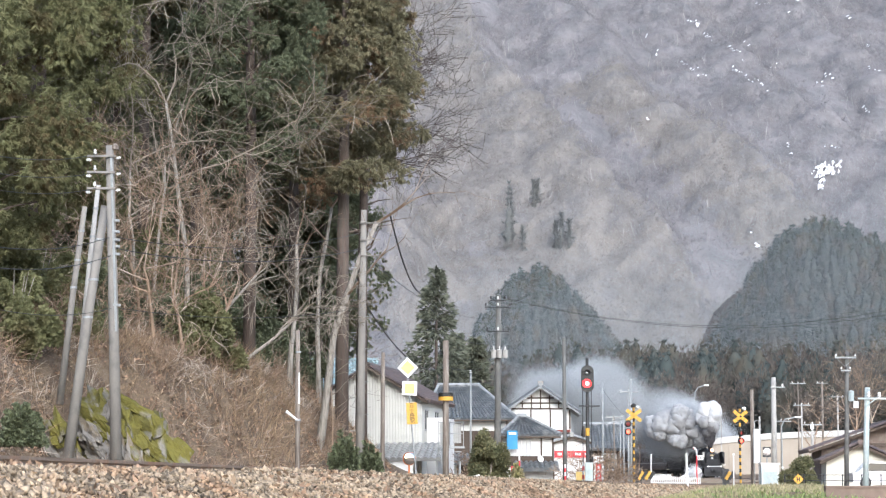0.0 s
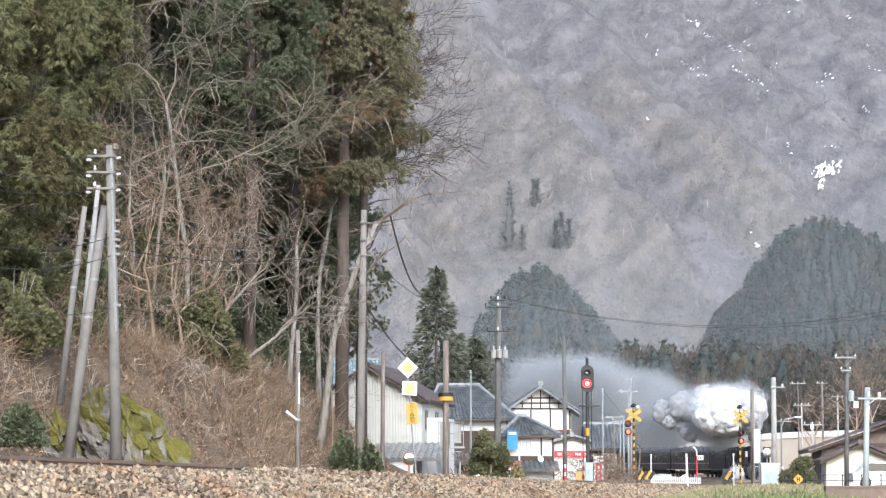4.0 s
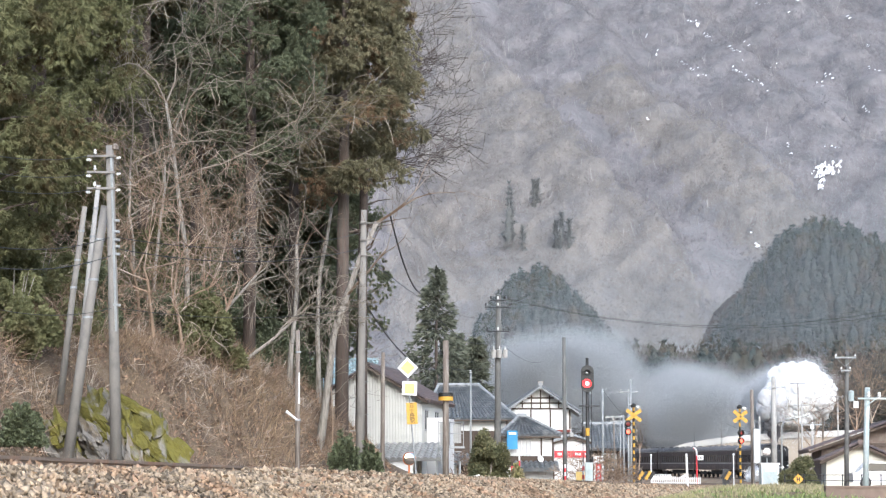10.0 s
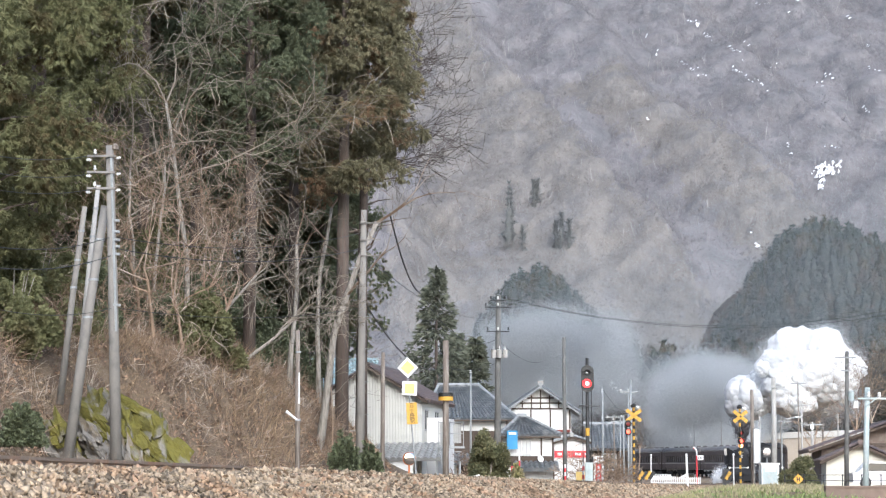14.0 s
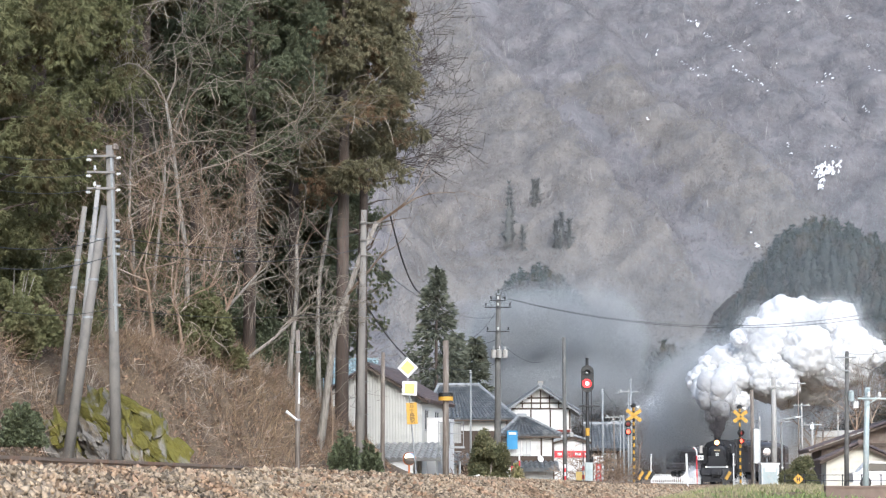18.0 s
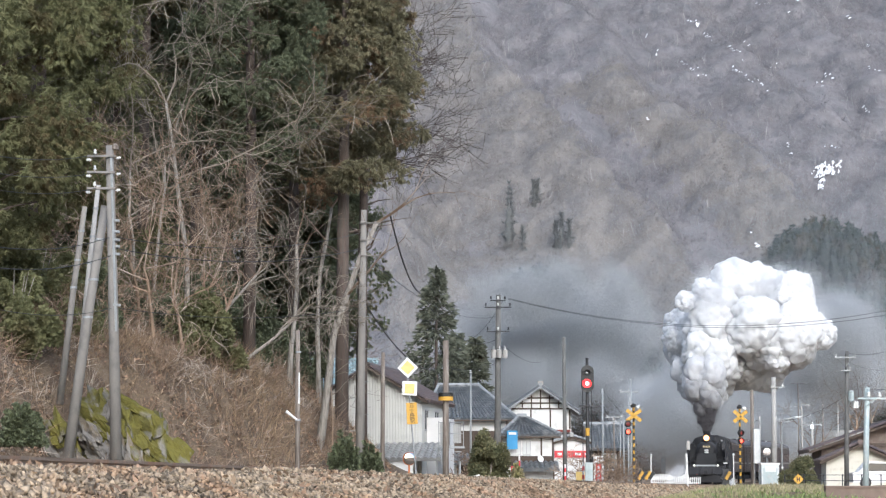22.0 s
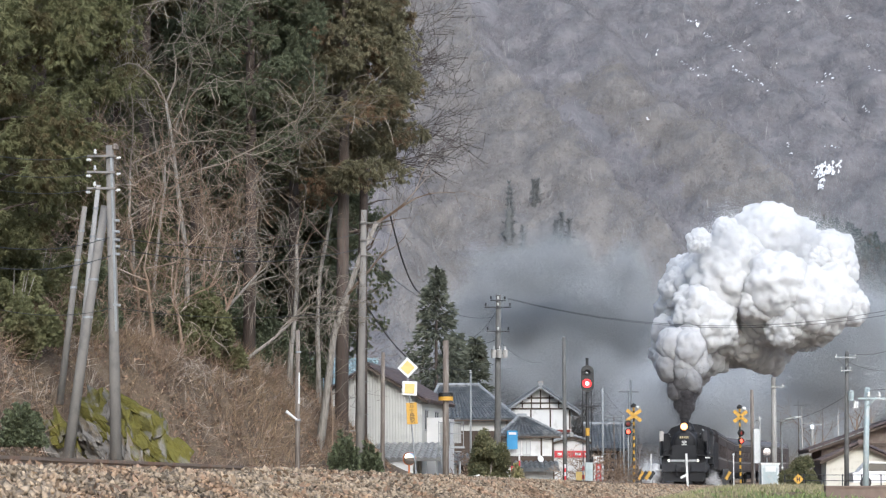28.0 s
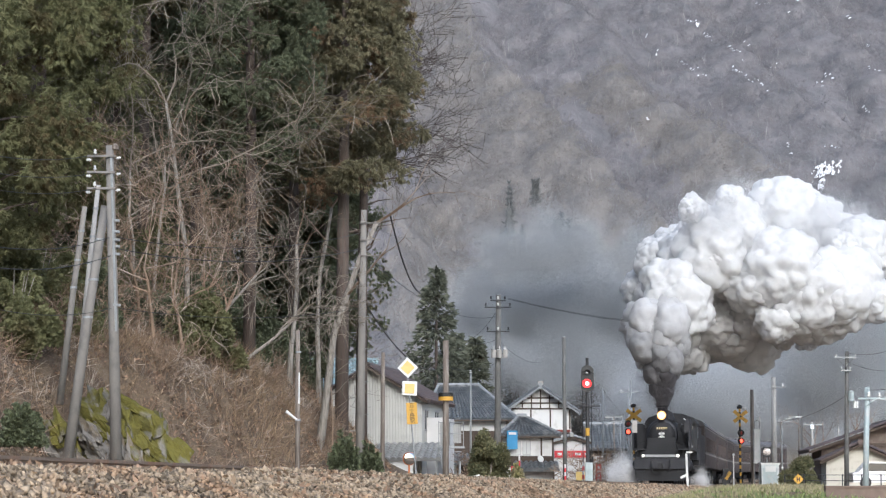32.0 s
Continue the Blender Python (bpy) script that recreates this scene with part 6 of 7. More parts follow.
for a, b, sag, r in [((-8.962, 58, 9.549), (-9.363, 45, 7.667), 0.15, 0.008), ((-8.954, 58, 9.076), (-9.355, 45, 7.323), 0.15, 0.008), ((-8.948, 58, 8.663), (-9.348, 45, 6.98), 0.15, 0.008),
                     ((-8.592, 58, 7.384), (-9.323, 45, 5.816), 0.2, 0.01), ((-8.541, 58, 6.914), (-9.314, 45, 5.384), 0.2, 0.012), ((-8.491, 58, 5.555), (-9.297, 45, 4.591), 0.2, 0.008),
                     ((-8.446, 58, 7.384), (-2.753, 76, 9.518), 0.4, 0.01), ((-8.442, 58, 7.09), (-2.751, 76, 8.98), 0.4, 0.012), ((-8.404, 58, 5.555), (-2.782, 76, 6.969), 0.3, 0.008),
                     ((-1.893, 80, 10.656), (-0.978, 100, 9.482), 0.6, 0.03), ((-0.978, 100, 9.482), (2.836, 118, 8.638), 1.0, 0.014), ((-2.591, 76, 7.064), (-0.413, 118, 7.014), 0.6, 0.022),
                     ((-2.678, 76, 9.942), (-0.119, 118, 14.525), 0.6, 0.008), ((-2.655, 76, 8.788), (2.839, 118, 9.823), 0.8, 0.01), ((3.433, 118, 10.712), (24.134, 118, 10.06), 1.15, 0.012), ((3.433, 118, 10.76), (24.134, 118, 10.3), 1.2, 0.012),
                     ((3.137, 118, 10.653), (1.595, 130, 9.415), 0.3, 0.012), ((2.836, 118, 8.638), (7.702, 175, 10.575), 0.5, 0.012), ((2.98, 118, 7.456), (-0.525, 150, 9.207), 0.5, 0.01),
                     ((9.541, 135, 6.7), (11.175, 140, 5.342), 0.1, 0.01), ((36.884, 300, 9.557), (40.828, 300, 8.065), 0.2, 0.02), ((20.777, 116, 7.782), (18.834, 90, 6.826), 0.3, 0.01), ((20.769, 116, 7.347), (18.81, 90, 5.699), 0.3, 0.01),
                     ((20.679, 116, 5.609), (22.407, 150, 5.278), 0.3, 0.012), ((13.879, 74, 4.125), (12.533, 60, 3.803), 0.1, 0.008)]:
    cable(a, b, sag, r)

# mossy stone facing at the foot of the bank
MOSSROCK = material("mossy_rock", (0.19, 0.175, 0.155), 0.95, vary=0.45, scale=1.3, fine=12, second=(0.118, 0.104, 0.022), amount=0.74, stretch=(1.3, 1.3, 0.7), each=0.3, bump=1.0)
GREYROCK = material("cleft_grey_rock", (0.2, 0.182, 0.16), 0.95, vary=0.4, scale=1.3, fine=10, second=(0.15, 0.12, 0.085), amount=0.5, stretch=(3, 3, 0.6), each=0.3, bump=1.0)
w = thing("stone_facing", (0, 0, 0), "tilted grey rock slabs with bright moss on their backs", "stone wall", kind="structure")
k = 0
for row in range(4):
    for col in range(8):
        if (row == 3 and col in (0, 1, 6, 7)) or (row == 2 and col in (0, 7)) or rng.random() < 0.1:
            continue
        sx, sy = -10.1 + col * 0.42 + row * 0.05 + 0.1 * rng.normal(), 58.9 + row * 0.42
        sz = (1.9, 2.33, 2.72, 3.02)[row] - 0.09 * max(0, col - 3) + 0.09 * rng.normal()
        big = 0.62 + 0.45 * rng.random()
        o = part("stone", Shape().blob((0, 0, 0), 0.62, 1.1, 1.5, 3, k * 3.1, (0.4 * big, 0.3, 1.25 * big)), GREYROCK if (row == 0 and col in (3, 4, 5, 1)) or rng.random() < 0.12 else MOSSROCK, w)
        o.matrix_basis = pose(sx, sy + 0.16 + 0.1 * rng.normal(), sz, -38, -40 + 9 * rng.normal(), 14 * rng.normal())
        k += 1
core = Shape()
x0, x1 = -10.22, -7.232
core.add([(x0, 58.9, 0.6), (x1, 58.9, 0.6), (x1 - 0.5, 60.6, 3.0), (x0 + 0.9, 60.6, 3.2), (x0, 62.5, 0.6), (x1, 62.5, 0.6), (x1 - 0.5, 62.5, 3.0), (x0 + 0.9, 62.5, 3.2)],
         [(0, 1, 2, 3), (0, 3, 7, 4), (1, 5, 6, 2), (3, 2, 6, 7), (4, 7, 6, 5), (0, 4, 5, 1)])
part("rock_core", core, MOSSROCK, w, "mossy rock behind the stones")
o = part("stone", Shape().blob((0, 0, 0), 0.42, 0.5, 1.3, 2, 91.0, (0.6, 0.6, 1.0)), MOSSROCK, w)
o.matrix_basis = pose(*on_ground(-6.469, 68), 0, -30, 0)

# small things beside the line
t = thing("notice_board", (1.466, 92, 0.95), "small white board leaning on two stakes", "sign")
o = part("board", Shape().box((0, 0, 0.25), (0.26, 0.03, 0.5)), PORCELAIN, t)
o.matrix_basis = pose(0, 0, 0, -10, -14, 0)
part("stake", Shape().tube([(-0.25, 0.05, 0), (-0.22, 0.05, 0.3)], 0.02, 6), WOODPOLE, t)
part("stake", Shape().tube([(0.3, 0.05, 0), (0.3, 0.05, 0.3)], 0.02, 6), WOODPOLE, t)
t = thing("post_box", (3.922, 126, 0.88), "small red box in front of a house", "box")
part("body", Shape().box((0, 0, 1.0), (0.3, 0.25, 0.42)), RED, t)
part("leg", Shape().tube([(0, 0, 0), (0, 0, 0.8)], 0.05, 8), STEEL, t)
for px, d, zt in [(4.169, 124, 2.658), (5.917, 110, 2.035), (6.546, 106, 2.102)]:
    t = thing("striped_post", (px, d, 0.9), "short post with red and white bands", "post", "striped posts")
    for i in range(6):
        part("band", Shape().lathe((0, 0, (zt - 0.9) * i / 6), (0, 0, 1), [(0, 0.05), ((zt - 0.9) / 6, 0.05)], 8), (RED, PORCELAIN)[i % 2], t)

# low brown wall along the verge
BROWNWALL = material("brown_concrete", (0.19, 0.14, 0.112), 0.9, vary=0.35, scale=1.5, fine=9, second=(0.15, 0.11, 0.085), amount=0.45)
t = thing("kerb_wall", (6.033, 36, 0.59), "low weathered brown concrete wall along the verge", "wall", kind="structure")
for i in range(4):
    part("wall_block", Shape().box((0.62 + 1.23 * i, 0, 0.19), (1.21, 0.16, 0.38)), BROWNWALL, t)
    part("coping", Shape().box((0.62 + 1.23 * i, 0, 0.395), (1.22, 0.2, 0.03)), BROWNWALL, t)

# ---- the train ----
COAL = material("loco_black", (0.022, 0.023, 0.028), 0.5, 0.2, vary=0.3, scale=1.2, second=(0.032, 0.031, 0.033), amount=0.4)
SOOT = material("sooty_iron", (0.02, 0.02, 0.022), 0.7, 0.2, vary=0.3)
BRASS = material("brass_plate", (0.6, 0.5, 0.3), 0.3, 0.8)
CHOCO = material("brown_coach_paint", (0.06, 0.046, 0.044), 0.45, vary=0.15, scale=0.8, second=(0.12, 0.09, 0.08), amount=0.4)
COACHROOF = material("grey_coach_roof", (0.16, 0.15, 0.15), 0.7, second=(0.1, 0.095, 0.095), amount=0.5)
STRIPE_GLINT = material("cream_stripe_and_glint", (0.38, 0.36, 0.33), 0.5, vary=0.08)
HEADLAMP = glowing("lit_headlamp", (1.0, 0.72, 0.45), 6.0)
WHITELAMP = glowing("lit_marker_lamp", (1.0, 0.95, 0.85), 0.1)


def wheel(parent, x, y, r, spokes=12, w=0.13):
    o = part("wheel", Shape().lathe((-w / 2, 0, 0), (1, 0, 0), [(0, r * 0.8), (0, r), (w * 0.75, r), (w * 0.75, r + 0.03), (w, r + 0.03), (w, r * 0.8)], 28), SOOT, parent, "", True)
    sp = Shape()
    for i in range(spokes):
        a = 6.2832 * i / spokes
        sp.tube([(0, 0.1 * math.cos(a), 0.1 * math.sin(a)), (0, r * 0.85 * math.cos(a), r * 0.85 * math.sin(a))], 0.03, 5)
    sp.lathe((-0.08, 0, 0), (1, 0, 0), [(0, 0.14), (0.16, 0.14)], 12)
    part("spokes", sp, SOOT, o)
    o.location = (x, y, r)
    return o


# the engine faces -y; its origin lies on the rails under its middle
loco = thing("steam_locomotive", (0, 0, 0), "black steam locomotive with lit headlamp and smoke deflectors", "locomotive")
FRONT = -5.6
WHEELS = []
part("boiler", Shape().lathe((0, FRONT + 1.3, 2.45), (0, 1, 0), [(0, 0.05), (0, 0.74), (0.08, 0.8), (1.9, 0.8), (1.95, 0.83), (6.2, 0.86), (8.4, 0.92)], 28), COAL, loco, "", True)
door = part("smokebox_door", Shape().lathe((0, FRONT + 1.3, 2.45), (0, -1, 0), [(0, 0.66), (0.05, 0.64), (0.13, 0.45), (0.17, 0.15), (0.18, 0.02)], 28), SOOT, loco, "domed smokebox door", True)
part("hand_wheel", Shape().lathe((0, FRONT + 1.1, 2.45), (0, -1, 0), [(0, 0.02), (0.08, 0.02)], 8).tube([(-0.13, FRONT + 1.03, 2.45), (0.13, FRONT + 1.03, 2.45)], 0.015, 6).tube([(0, FRONT + 1.03, 2.32), (0, FRONT + 1.03, 2.58)], 0.015, 6), STEEL, door)
plate = part("number_plate", Shape().box((0, FRONT + 1.12, 2.78), (0.62, 0.03, 0.17)), BLACK, loco, "cast number plate")
for i in range(5):
    part("lettering_bar", Shape().box((-0.22 + 0.11 * i, FRONT + 1.1, 2.78), (0.06, 0.012, 0.11)), BRASS, plate)
for a in (0.6, -0.6, 0.0, 1.0, -1.0):
    part("emblem_bar", Shape().box((0.0, FRONT + 1.06, 2.42), (0.045, 0.02, 0.36), Matrix.Rotation(a, 3, "Y")), PORCELAIN, loco, "white bars of the front emblem")
part("chimney", Shape().lathe((0, FRONT + 2.0, 3.15), (0, 0, 1), [(0, 0.36), (0.12, 0.27), (0.7, 0.25), (0.72, 0.31), (0.8, 0.31), (0.8, 0.22), (0.5, 0.2)], 20), SOOT, loco, "", True)
lampbox = part("headlamp", Shape().lathe((0, FRONT + 1.5, 3.42), (0, -1, 0), [(0, 0.12), (0.1, 0.18), (0.4, 0.195), (0.42, 0.16)], 20), COAL, loco, "round headlamp housing")
part("lamp_glass", Shape().lathe((0, FRONT + 1.08, 3.42), (0, -1, 0), [(0, 0.165), (0.03, 0.13), (0.045, 0.02)], 20), HEADLAMP, lampbox, "brightly lit headlamp glass")
# Added emissive ring imitates the orange halo of the lit lamp.
part("lamp_halo", Shape().lathe((0, FRONT + 1.075, 3.42), (0, -1, 0), [(0, 0.165), (0, 0.22), (0.02, 0.22), (0.02, 0.165)], 20), glowing("warm_lamp_halo", (1.0, 0.42, 0.14), 1.0), lampbox, "glowing ring standing in for the lamp's orange halo")
part("lamp_stay", Shape().box((0, FRONT + 1.35, 3.22), (0.2, 0.2, 0.16)), COAL, loco)
part("steam_dome", Shape().lathe((0, FRONT + 4.6, 3.15), (0, 0, 1), [(0, 0.5), (0.25, 0.45), (0.5, 0.36), (0.62, 0.2), (0.65, 0.02)], 20), COAL, loco, "", True)
part("sand_dome", Shape().lathe((0, FRONT + 6.0, 3.15), (0, 0, 1), [(0, 0.45), (0.3, 0.4), (0.5, 0.25), (0.55, 0.02)], 20), COAL, loco, "", True)
for s in (-1, 1):
    d = part("smoke_deflector", Shape().prism([(FRONT + 0.35, 1.75), (FRONT + 2.7, 1.75), (FRONT + 2.7, 3.05), (FRONT + 2.4, 3.22), (FRONT + 0.6, 3.22), (FRONT + 0.35, 3.0)], -0.03, 0.03), COAL, loco, "black smoke deflector plate")
    d.matrix_basis = Matrix.Translation((s * 1.4, 0, 0)) @ Matrix.Rotation(radians(90), 4, "Z")
    # Left plate pale: the deflector's bright reflection is put into its colour.
    part("deflector_rim", Shape().box((s * 1.3, FRONT + 0.33, 2.85), (0.24, 0.02, 0.62)), STRIPE_GLINT if s < 0 else COAL, loco)
    part("air_pump", Shape().lathe((s * 1.08, FRONT + 2.9, 1.75), (0, 0, 1), [(0, 0.2), (0.1, 0.26), (0.55, 0.26), (0.6, 0.16), (0.7, 0.16), (0.75, 0.24), (1.15, 0.24), (1.2, 0.1)], 14), SOOT, loco, "", True)
    # Dark plate put in for the shade between boiler and deflector.
    part("rear_bracket", Shape().slab(min(s * 0.72, s * 1.37), max(s * 0.72, s * 1.37), FRONT + 2.6, FRONT + 2.66, 1.76, 3.05), SOOT, loco)
    part("air_tank", Shape().lathe((s * 1.12, FRONT + 3.4, 2.0), (0, 1, 0), [(0, 0.05), (0.05, 0.24), (2.4, 0.24), (2.45, 0.05)], 14), SOOT, loco, "", True)
    part("steam_pipe_casing", Shape().prism([(s * 0.7, 1.6), (s * 1.3, 1.6), (s * 1.22, 2.2), (s * 0.86, 2.75), (s * 0.7, 2.75)], FRONT + 1.7, FRONT + 2.3), SOOT, loco)
    part("running_board", Shape().box((s * 1.12, FRONT + 4.9, 1.72), (0.6, 9.0, 0.06)), COAL, loco)
    part("cylinder", Shape().lathe((s * 1.12, FRONT + 1.0, 0.95), (0, 1, 0), [(0, 0.2), (0.02, 0.36), (1.2, 0.36), (1.22, 0.2)], 18), COAL, loco, "", True)
    part("steam_chest", Shape().box((s * 1.1, FRONT + 1.6, 1.4), (0.5, 1.3, 0.4)), COAL, loco)
    part("boiler_pipe", Shape().tube([(s * 0.9, FRONT + 2.2, 2.9), (s * 0.98, FRONT + 4.0, 2.75), (s * 0.98, FRONT + 8.0, 2.75)], 0.05, 8), COAL, loco)
    part("handrail", Shape().tube([(s * 0.95, FRONT + 1.6, 3.0), (s * 0.95, FRONT + 8.2, 3.0)], 0.02, 6), STEEL, loco)
    lamp = part("marker_lamp", Shape().lathe((s * 0.86, FRONT + 0.02, 1.38), (0, -1, 0), [(0, 0.09), (0.12, 0.1), (0.13, 0.08)], 14), COAL, loco)
    part("lamp_glass", Shape().lathe((s * 0.86, FRONT - 0.11, 1.38), (0, -1, 0), [(0, 0.085), (0.02, 0.01)], 14), WHITELAMP, lamp, "pale marker lamp glass")
    part("buffer_step", Shape().box((s * 1.05, FRONT + 0.2, 0.62), (0.5, 0.3, 0.05)), COAL, loco)
    for i, y in enumerate((FRONT + 3.6, FRONT + 5.45, FRONT + 7.3)):
        WHEELS.append((wheel(loco, s * 0.56, y, 0.875, 14), 0.875))
    for y in (FRONT + 0.75, FRONT + 2.2, FRONT + 9.3):
        WHEELS.append((wheel(loco, s * 0.56, y, 0.47, 10), 0.47))
    part("coupling_rod", Shape().box((s * 0.72, FRONT + 5.45, 0.75), (0.05, 3.9, 0.13)), STEEL, loco)
    part("connecting_rod", Shape().tube([(s * 0.8, FRONT + 2.2, 0.95), (s * 0.8, FRONT + 5.45, 0.75)], 0.06, 6), STEEL, loco)
part("injector_pipe", Shape().tube([(1.15, FRONT + 3.0, 2.55), (1.15, FRONT + 3.0, 3.15), (1.0, FRONT + 3.2, 3.3)], 0.05, 8), STEEL, loco, "bright bare steel pipe")
part("valve_gear_link", Shape().box((1.34, FRONT + 2.4, 1.92), (0.3, 0.1, 0.09), Matrix.Rotation(0.35, 3, "Y")), STEEL, loco, "bright steel valve gear link")
part("step_edge", Shape().box((1.4, FRONT + 0.42, 1.56), (0.3, 0.04, 0.09)), PORCELAIN, loco, "white-painted step edge")
for s in (-1, 1):
    part("coupling_hose", Shape().tube([(s * 0.45, FRONT - 0.06, 1.15), (s * 0.45, FRONT - 0.22, 0.85), (s * 0.38, FRONT - 0.2, 0.5)], 0.04, 8), SOOT, loco)
    part("deck_rail", Shape().tube([(s * 1.15, FRONT + 0.05, 1.3), (s * 1.15, FRONT + 0.05, 1.95), (s * 0.7, FRONT + 0.7, 2.1)], 0.02, 6), SOOT, loco)
part("front_deck", Shape().box((0, FRONT + 0.6, 1.28), (2.5, 1.3, 0.07)), COAL, loco)
part("buffer_beam", Shape().box((0, FRONT + 0.0, 0.98), (2.6, 0.12, 0.5)), COAL, loco)
part("front_bar", Shape().box((0, FRONT - 0.08, 1.38), (1.55, 0.03, 0.12)), STEEL, loco, "grey front rail")
part("coupler", Shape().box((0, FRONT - 0.25, 0.86), (0.25, 0.5, 0.28)), SOOT, loco)
part("cowcatcher", Shape().prism([(-1.15, 0.15), (1.15, 0.15), (1.3, 0.5), (1.2, 0.72), (-1.2, 0.72), (-1.3, 0.5)], FRONT + 0.1, FRONT + 0.18), SOOT, loco)
part("frame_beam", Shape().box((0, FRONT + 5.5, 1.1), (1.0, 10.2, 0.5)), SOOT, loco)
part("smokebox_saddle", Shape().prism([(-1.25, 1.2), (1.25, 1.2), (1.2, 1.7), (0.75, 1.75), (0.72, 2.3), (-0.72, 2.3), (-0.75, 1.75), (-1.2, 1.7)], FRONT + 0.9, FRONT + 2.6), SOOT, loco)
cab = part("cab", Shape().slab(-1.38, 1.38, FRONT + 9.2, FRONT + 11.2, 1.3, 3.2), COAL, loco)
part("cab_roof", Shape().prism([(-1.45, 3.2), (1.45, 3.2), (1.2, 3.55), (0.6, 3.75), (0, 3.8), (-0.6, 3.75), (-1.2, 3.55)], FRONT + 9.0, FRONT + 11.5), COAL, cab)
for s in (-1, 1):
    part("cab_window", Shape().box((s * 0.98, FRONT + 9.19, 2.85), (0.42, 0.02, 0.5)), GLASS, cab)
    part("side_window", Shape().box((s * 1.385, FRONT + 10.2, 2.75), (0.02, 0.9, 0.6)), GLASS, cab)
tender = thing("coal_tender", (0, 0, 0), "black coal tender coupled behind the locomotive", "tender")
part("tank", Shape().slab(-1.4, 1.4, -3.6, 3.6, 1.0, 2.75), COAL, tender)
part("coal_bunker", Shape().slab(-1.3, 1.3, -3.4, 1.5, 2.75, 3.15), COAL, tender)
part("coal", Shape().blob((0, -1.0, 3.1), 1.0, 0.35, 2.2, 3, 5.0, (1.1, 2.0, 0.45)), SOOT, tender, "heaped black coal")
part("underframe", Shape().box((0, 0, 0.85), (2.2, 7.0, 0.25)), SOOT, tender)
for s in (-1, 1):
    for y in (-2.6, -1.0, 1.0, 2.6):
        WHEELS.append((wheel(tender, s * 0.56, y, 0.43, 8), 0.43))


def coach_body():
    t = thing("passenger_coach", (0, 0, 0), "brown vintage passenger coach with a cream stripe", "coach", "coaches of the train")
    L, W = 19.3, 2.75
    wins = [(0.9, 1.6, 0.95, 2.0)] + [(2.3 + 1.02 * i, 3.05 + 1.02 * i, 0.92, 1.75) for i in range(15)] + [(L - 1.6, L - 0.9, 0.95, 2.0)]
    for s in (-1, 1):
        side = part("side", wall(L, 2.35, 0.06, wins), CHOCO, t)
        side.matrix_basis = Matrix.Translation((s * W / 2, -s * L / 2, 1.0)) @ Matrix.Rotation(radians(90 * s), 4, "Z")
        part("stripe", Shape().box((s * (W / 2 + 0.006), 0, 1.78), (0.008, L, 0.1)), STRIPE_GLINT, t)
        part("upper_stripe", Shape().box((s * (W / 2 + 0.006), 0, 3.28), (0.008, L, 0.05)), STRIPE_GLINT, t)
        glass = part("window_band", Shape().slab(s * (W / 2 - 0.05) - 0.01, s * (W / 2 - 0.05) + 0.01, -L / 2 + 0.8, L / 2 - 0.8, 1.88, 3.02), GLASS, t)
        for y in (-L / 2 + 1.25, L / 2 - 1.25):
            part("door", Shape().box((s * (W / 2 + 0.01), y, 2.1), (0.03, 0.75, 2.1)), CHOCO, t)
    part("floor", Shape().slab(-W / 2 + 0.06, W / 2 - 0.06, -L / 2, L / 2, 0.98, 1.08), SOOT, t)
    for y in (-L / 2, L / 2 - 0.06):
        part("end", Shape().slab(-W / 2 + 0.06, W / 2 - 0.06, y, y + 0.06, 1.08, 3.35), CHOCO, t)
        part("gangway", Shape().slab(-0.5, 0.5, y - 0.25 if y < 0 else y + 0.06, y if y < 0 else y + 0.31, 1.1, 3.2), BLACK, t)
    out = [(-W / 2 - 0.04, 3.35), (W / 2 + 0.04, 3.35), (W / 2 - 0.15, 3.62), (0.7, 3.83), (0, 3.88), (-0.7, 3.83), (-W / 2 + 0.15, 3.62)]
    part("roof", Shape().prism(out, -L / 2 - 0.02, L / 2 + 0.02), COACHROOF, t)
    for i in range(6):
        part("roof_vent", Shape().box((0, -7.5 + 3 * i, 3.93), (0.4, 0.5, 0.16)), COACHROOF, t)
    for y in (-7.0, 7.0):
        b = part("bogie", Shape().box((0, y, 0.55), (2.0, 2.6, 0.3)).box((0.95, y, 0.55), (0.12, 2.9, 0.35)).box((-0.95, y, 0.55), (0.12, 2.9, 0.35)), SOOT, t)
        for dy in (-1.1, 1.1):
            for s in (-1, 1):
                part("wheel", Shape().lathe((s * 0.56 - 0.06, y + dy, 0.43), (1, 0, 0), [(0, 0.1), (0, 0.43), (0.12, 0.43), (0.12, 0.1)], 16), SOOT, b)
    part("underframe", Shape().box((0, 0, 0.72), (1.6, 8.0, 0.45)), SOOT, t)
    return t


COACHES = [coach_body()]
for i in range(4):
    COACHES.append(copy_thing(COACHES[0], pose(0, 0, 0)))

# ---- smoke and steam ----
def smoke_material(name, color, second):
    m = material(name, color, 1.0, vary=0.1, scale=0.5, fine=2.5, second=second, amount=0.35, bump=0.4, spec=0.0, translucent=0.42, grain=0.12)
    b = m.node_tree.nodes["Principled BSDF"]
    b.inputs["Subsurface Weight"].default_value = 0.7
    b.inputs["Subsurface Radius"].default_value = (1.0, 1.0, 1.0)
    b.inputs["Subsurface Scale"].default_value = 0.5
    return m


WHITESMOKE = smoke_material("white_steam", (0.83, 0.83, 0.83), (0.77, 0.77, 0.78))
GREYSMOKE = smoke_material("grey_smoke", (0.44, 0.44, 0.45), (0.36, 0.36, 0.375))
PALESMOKE = smoke_material("pale_grey_smoke", (0.8, 0.8, 0.805), (0.7, 0.7, 0.71))
MIDSMOKE = smoke_material("mid_grey_smoke", (0.27, 0.262, 0.267), (0.2, 0.193, 0.198))
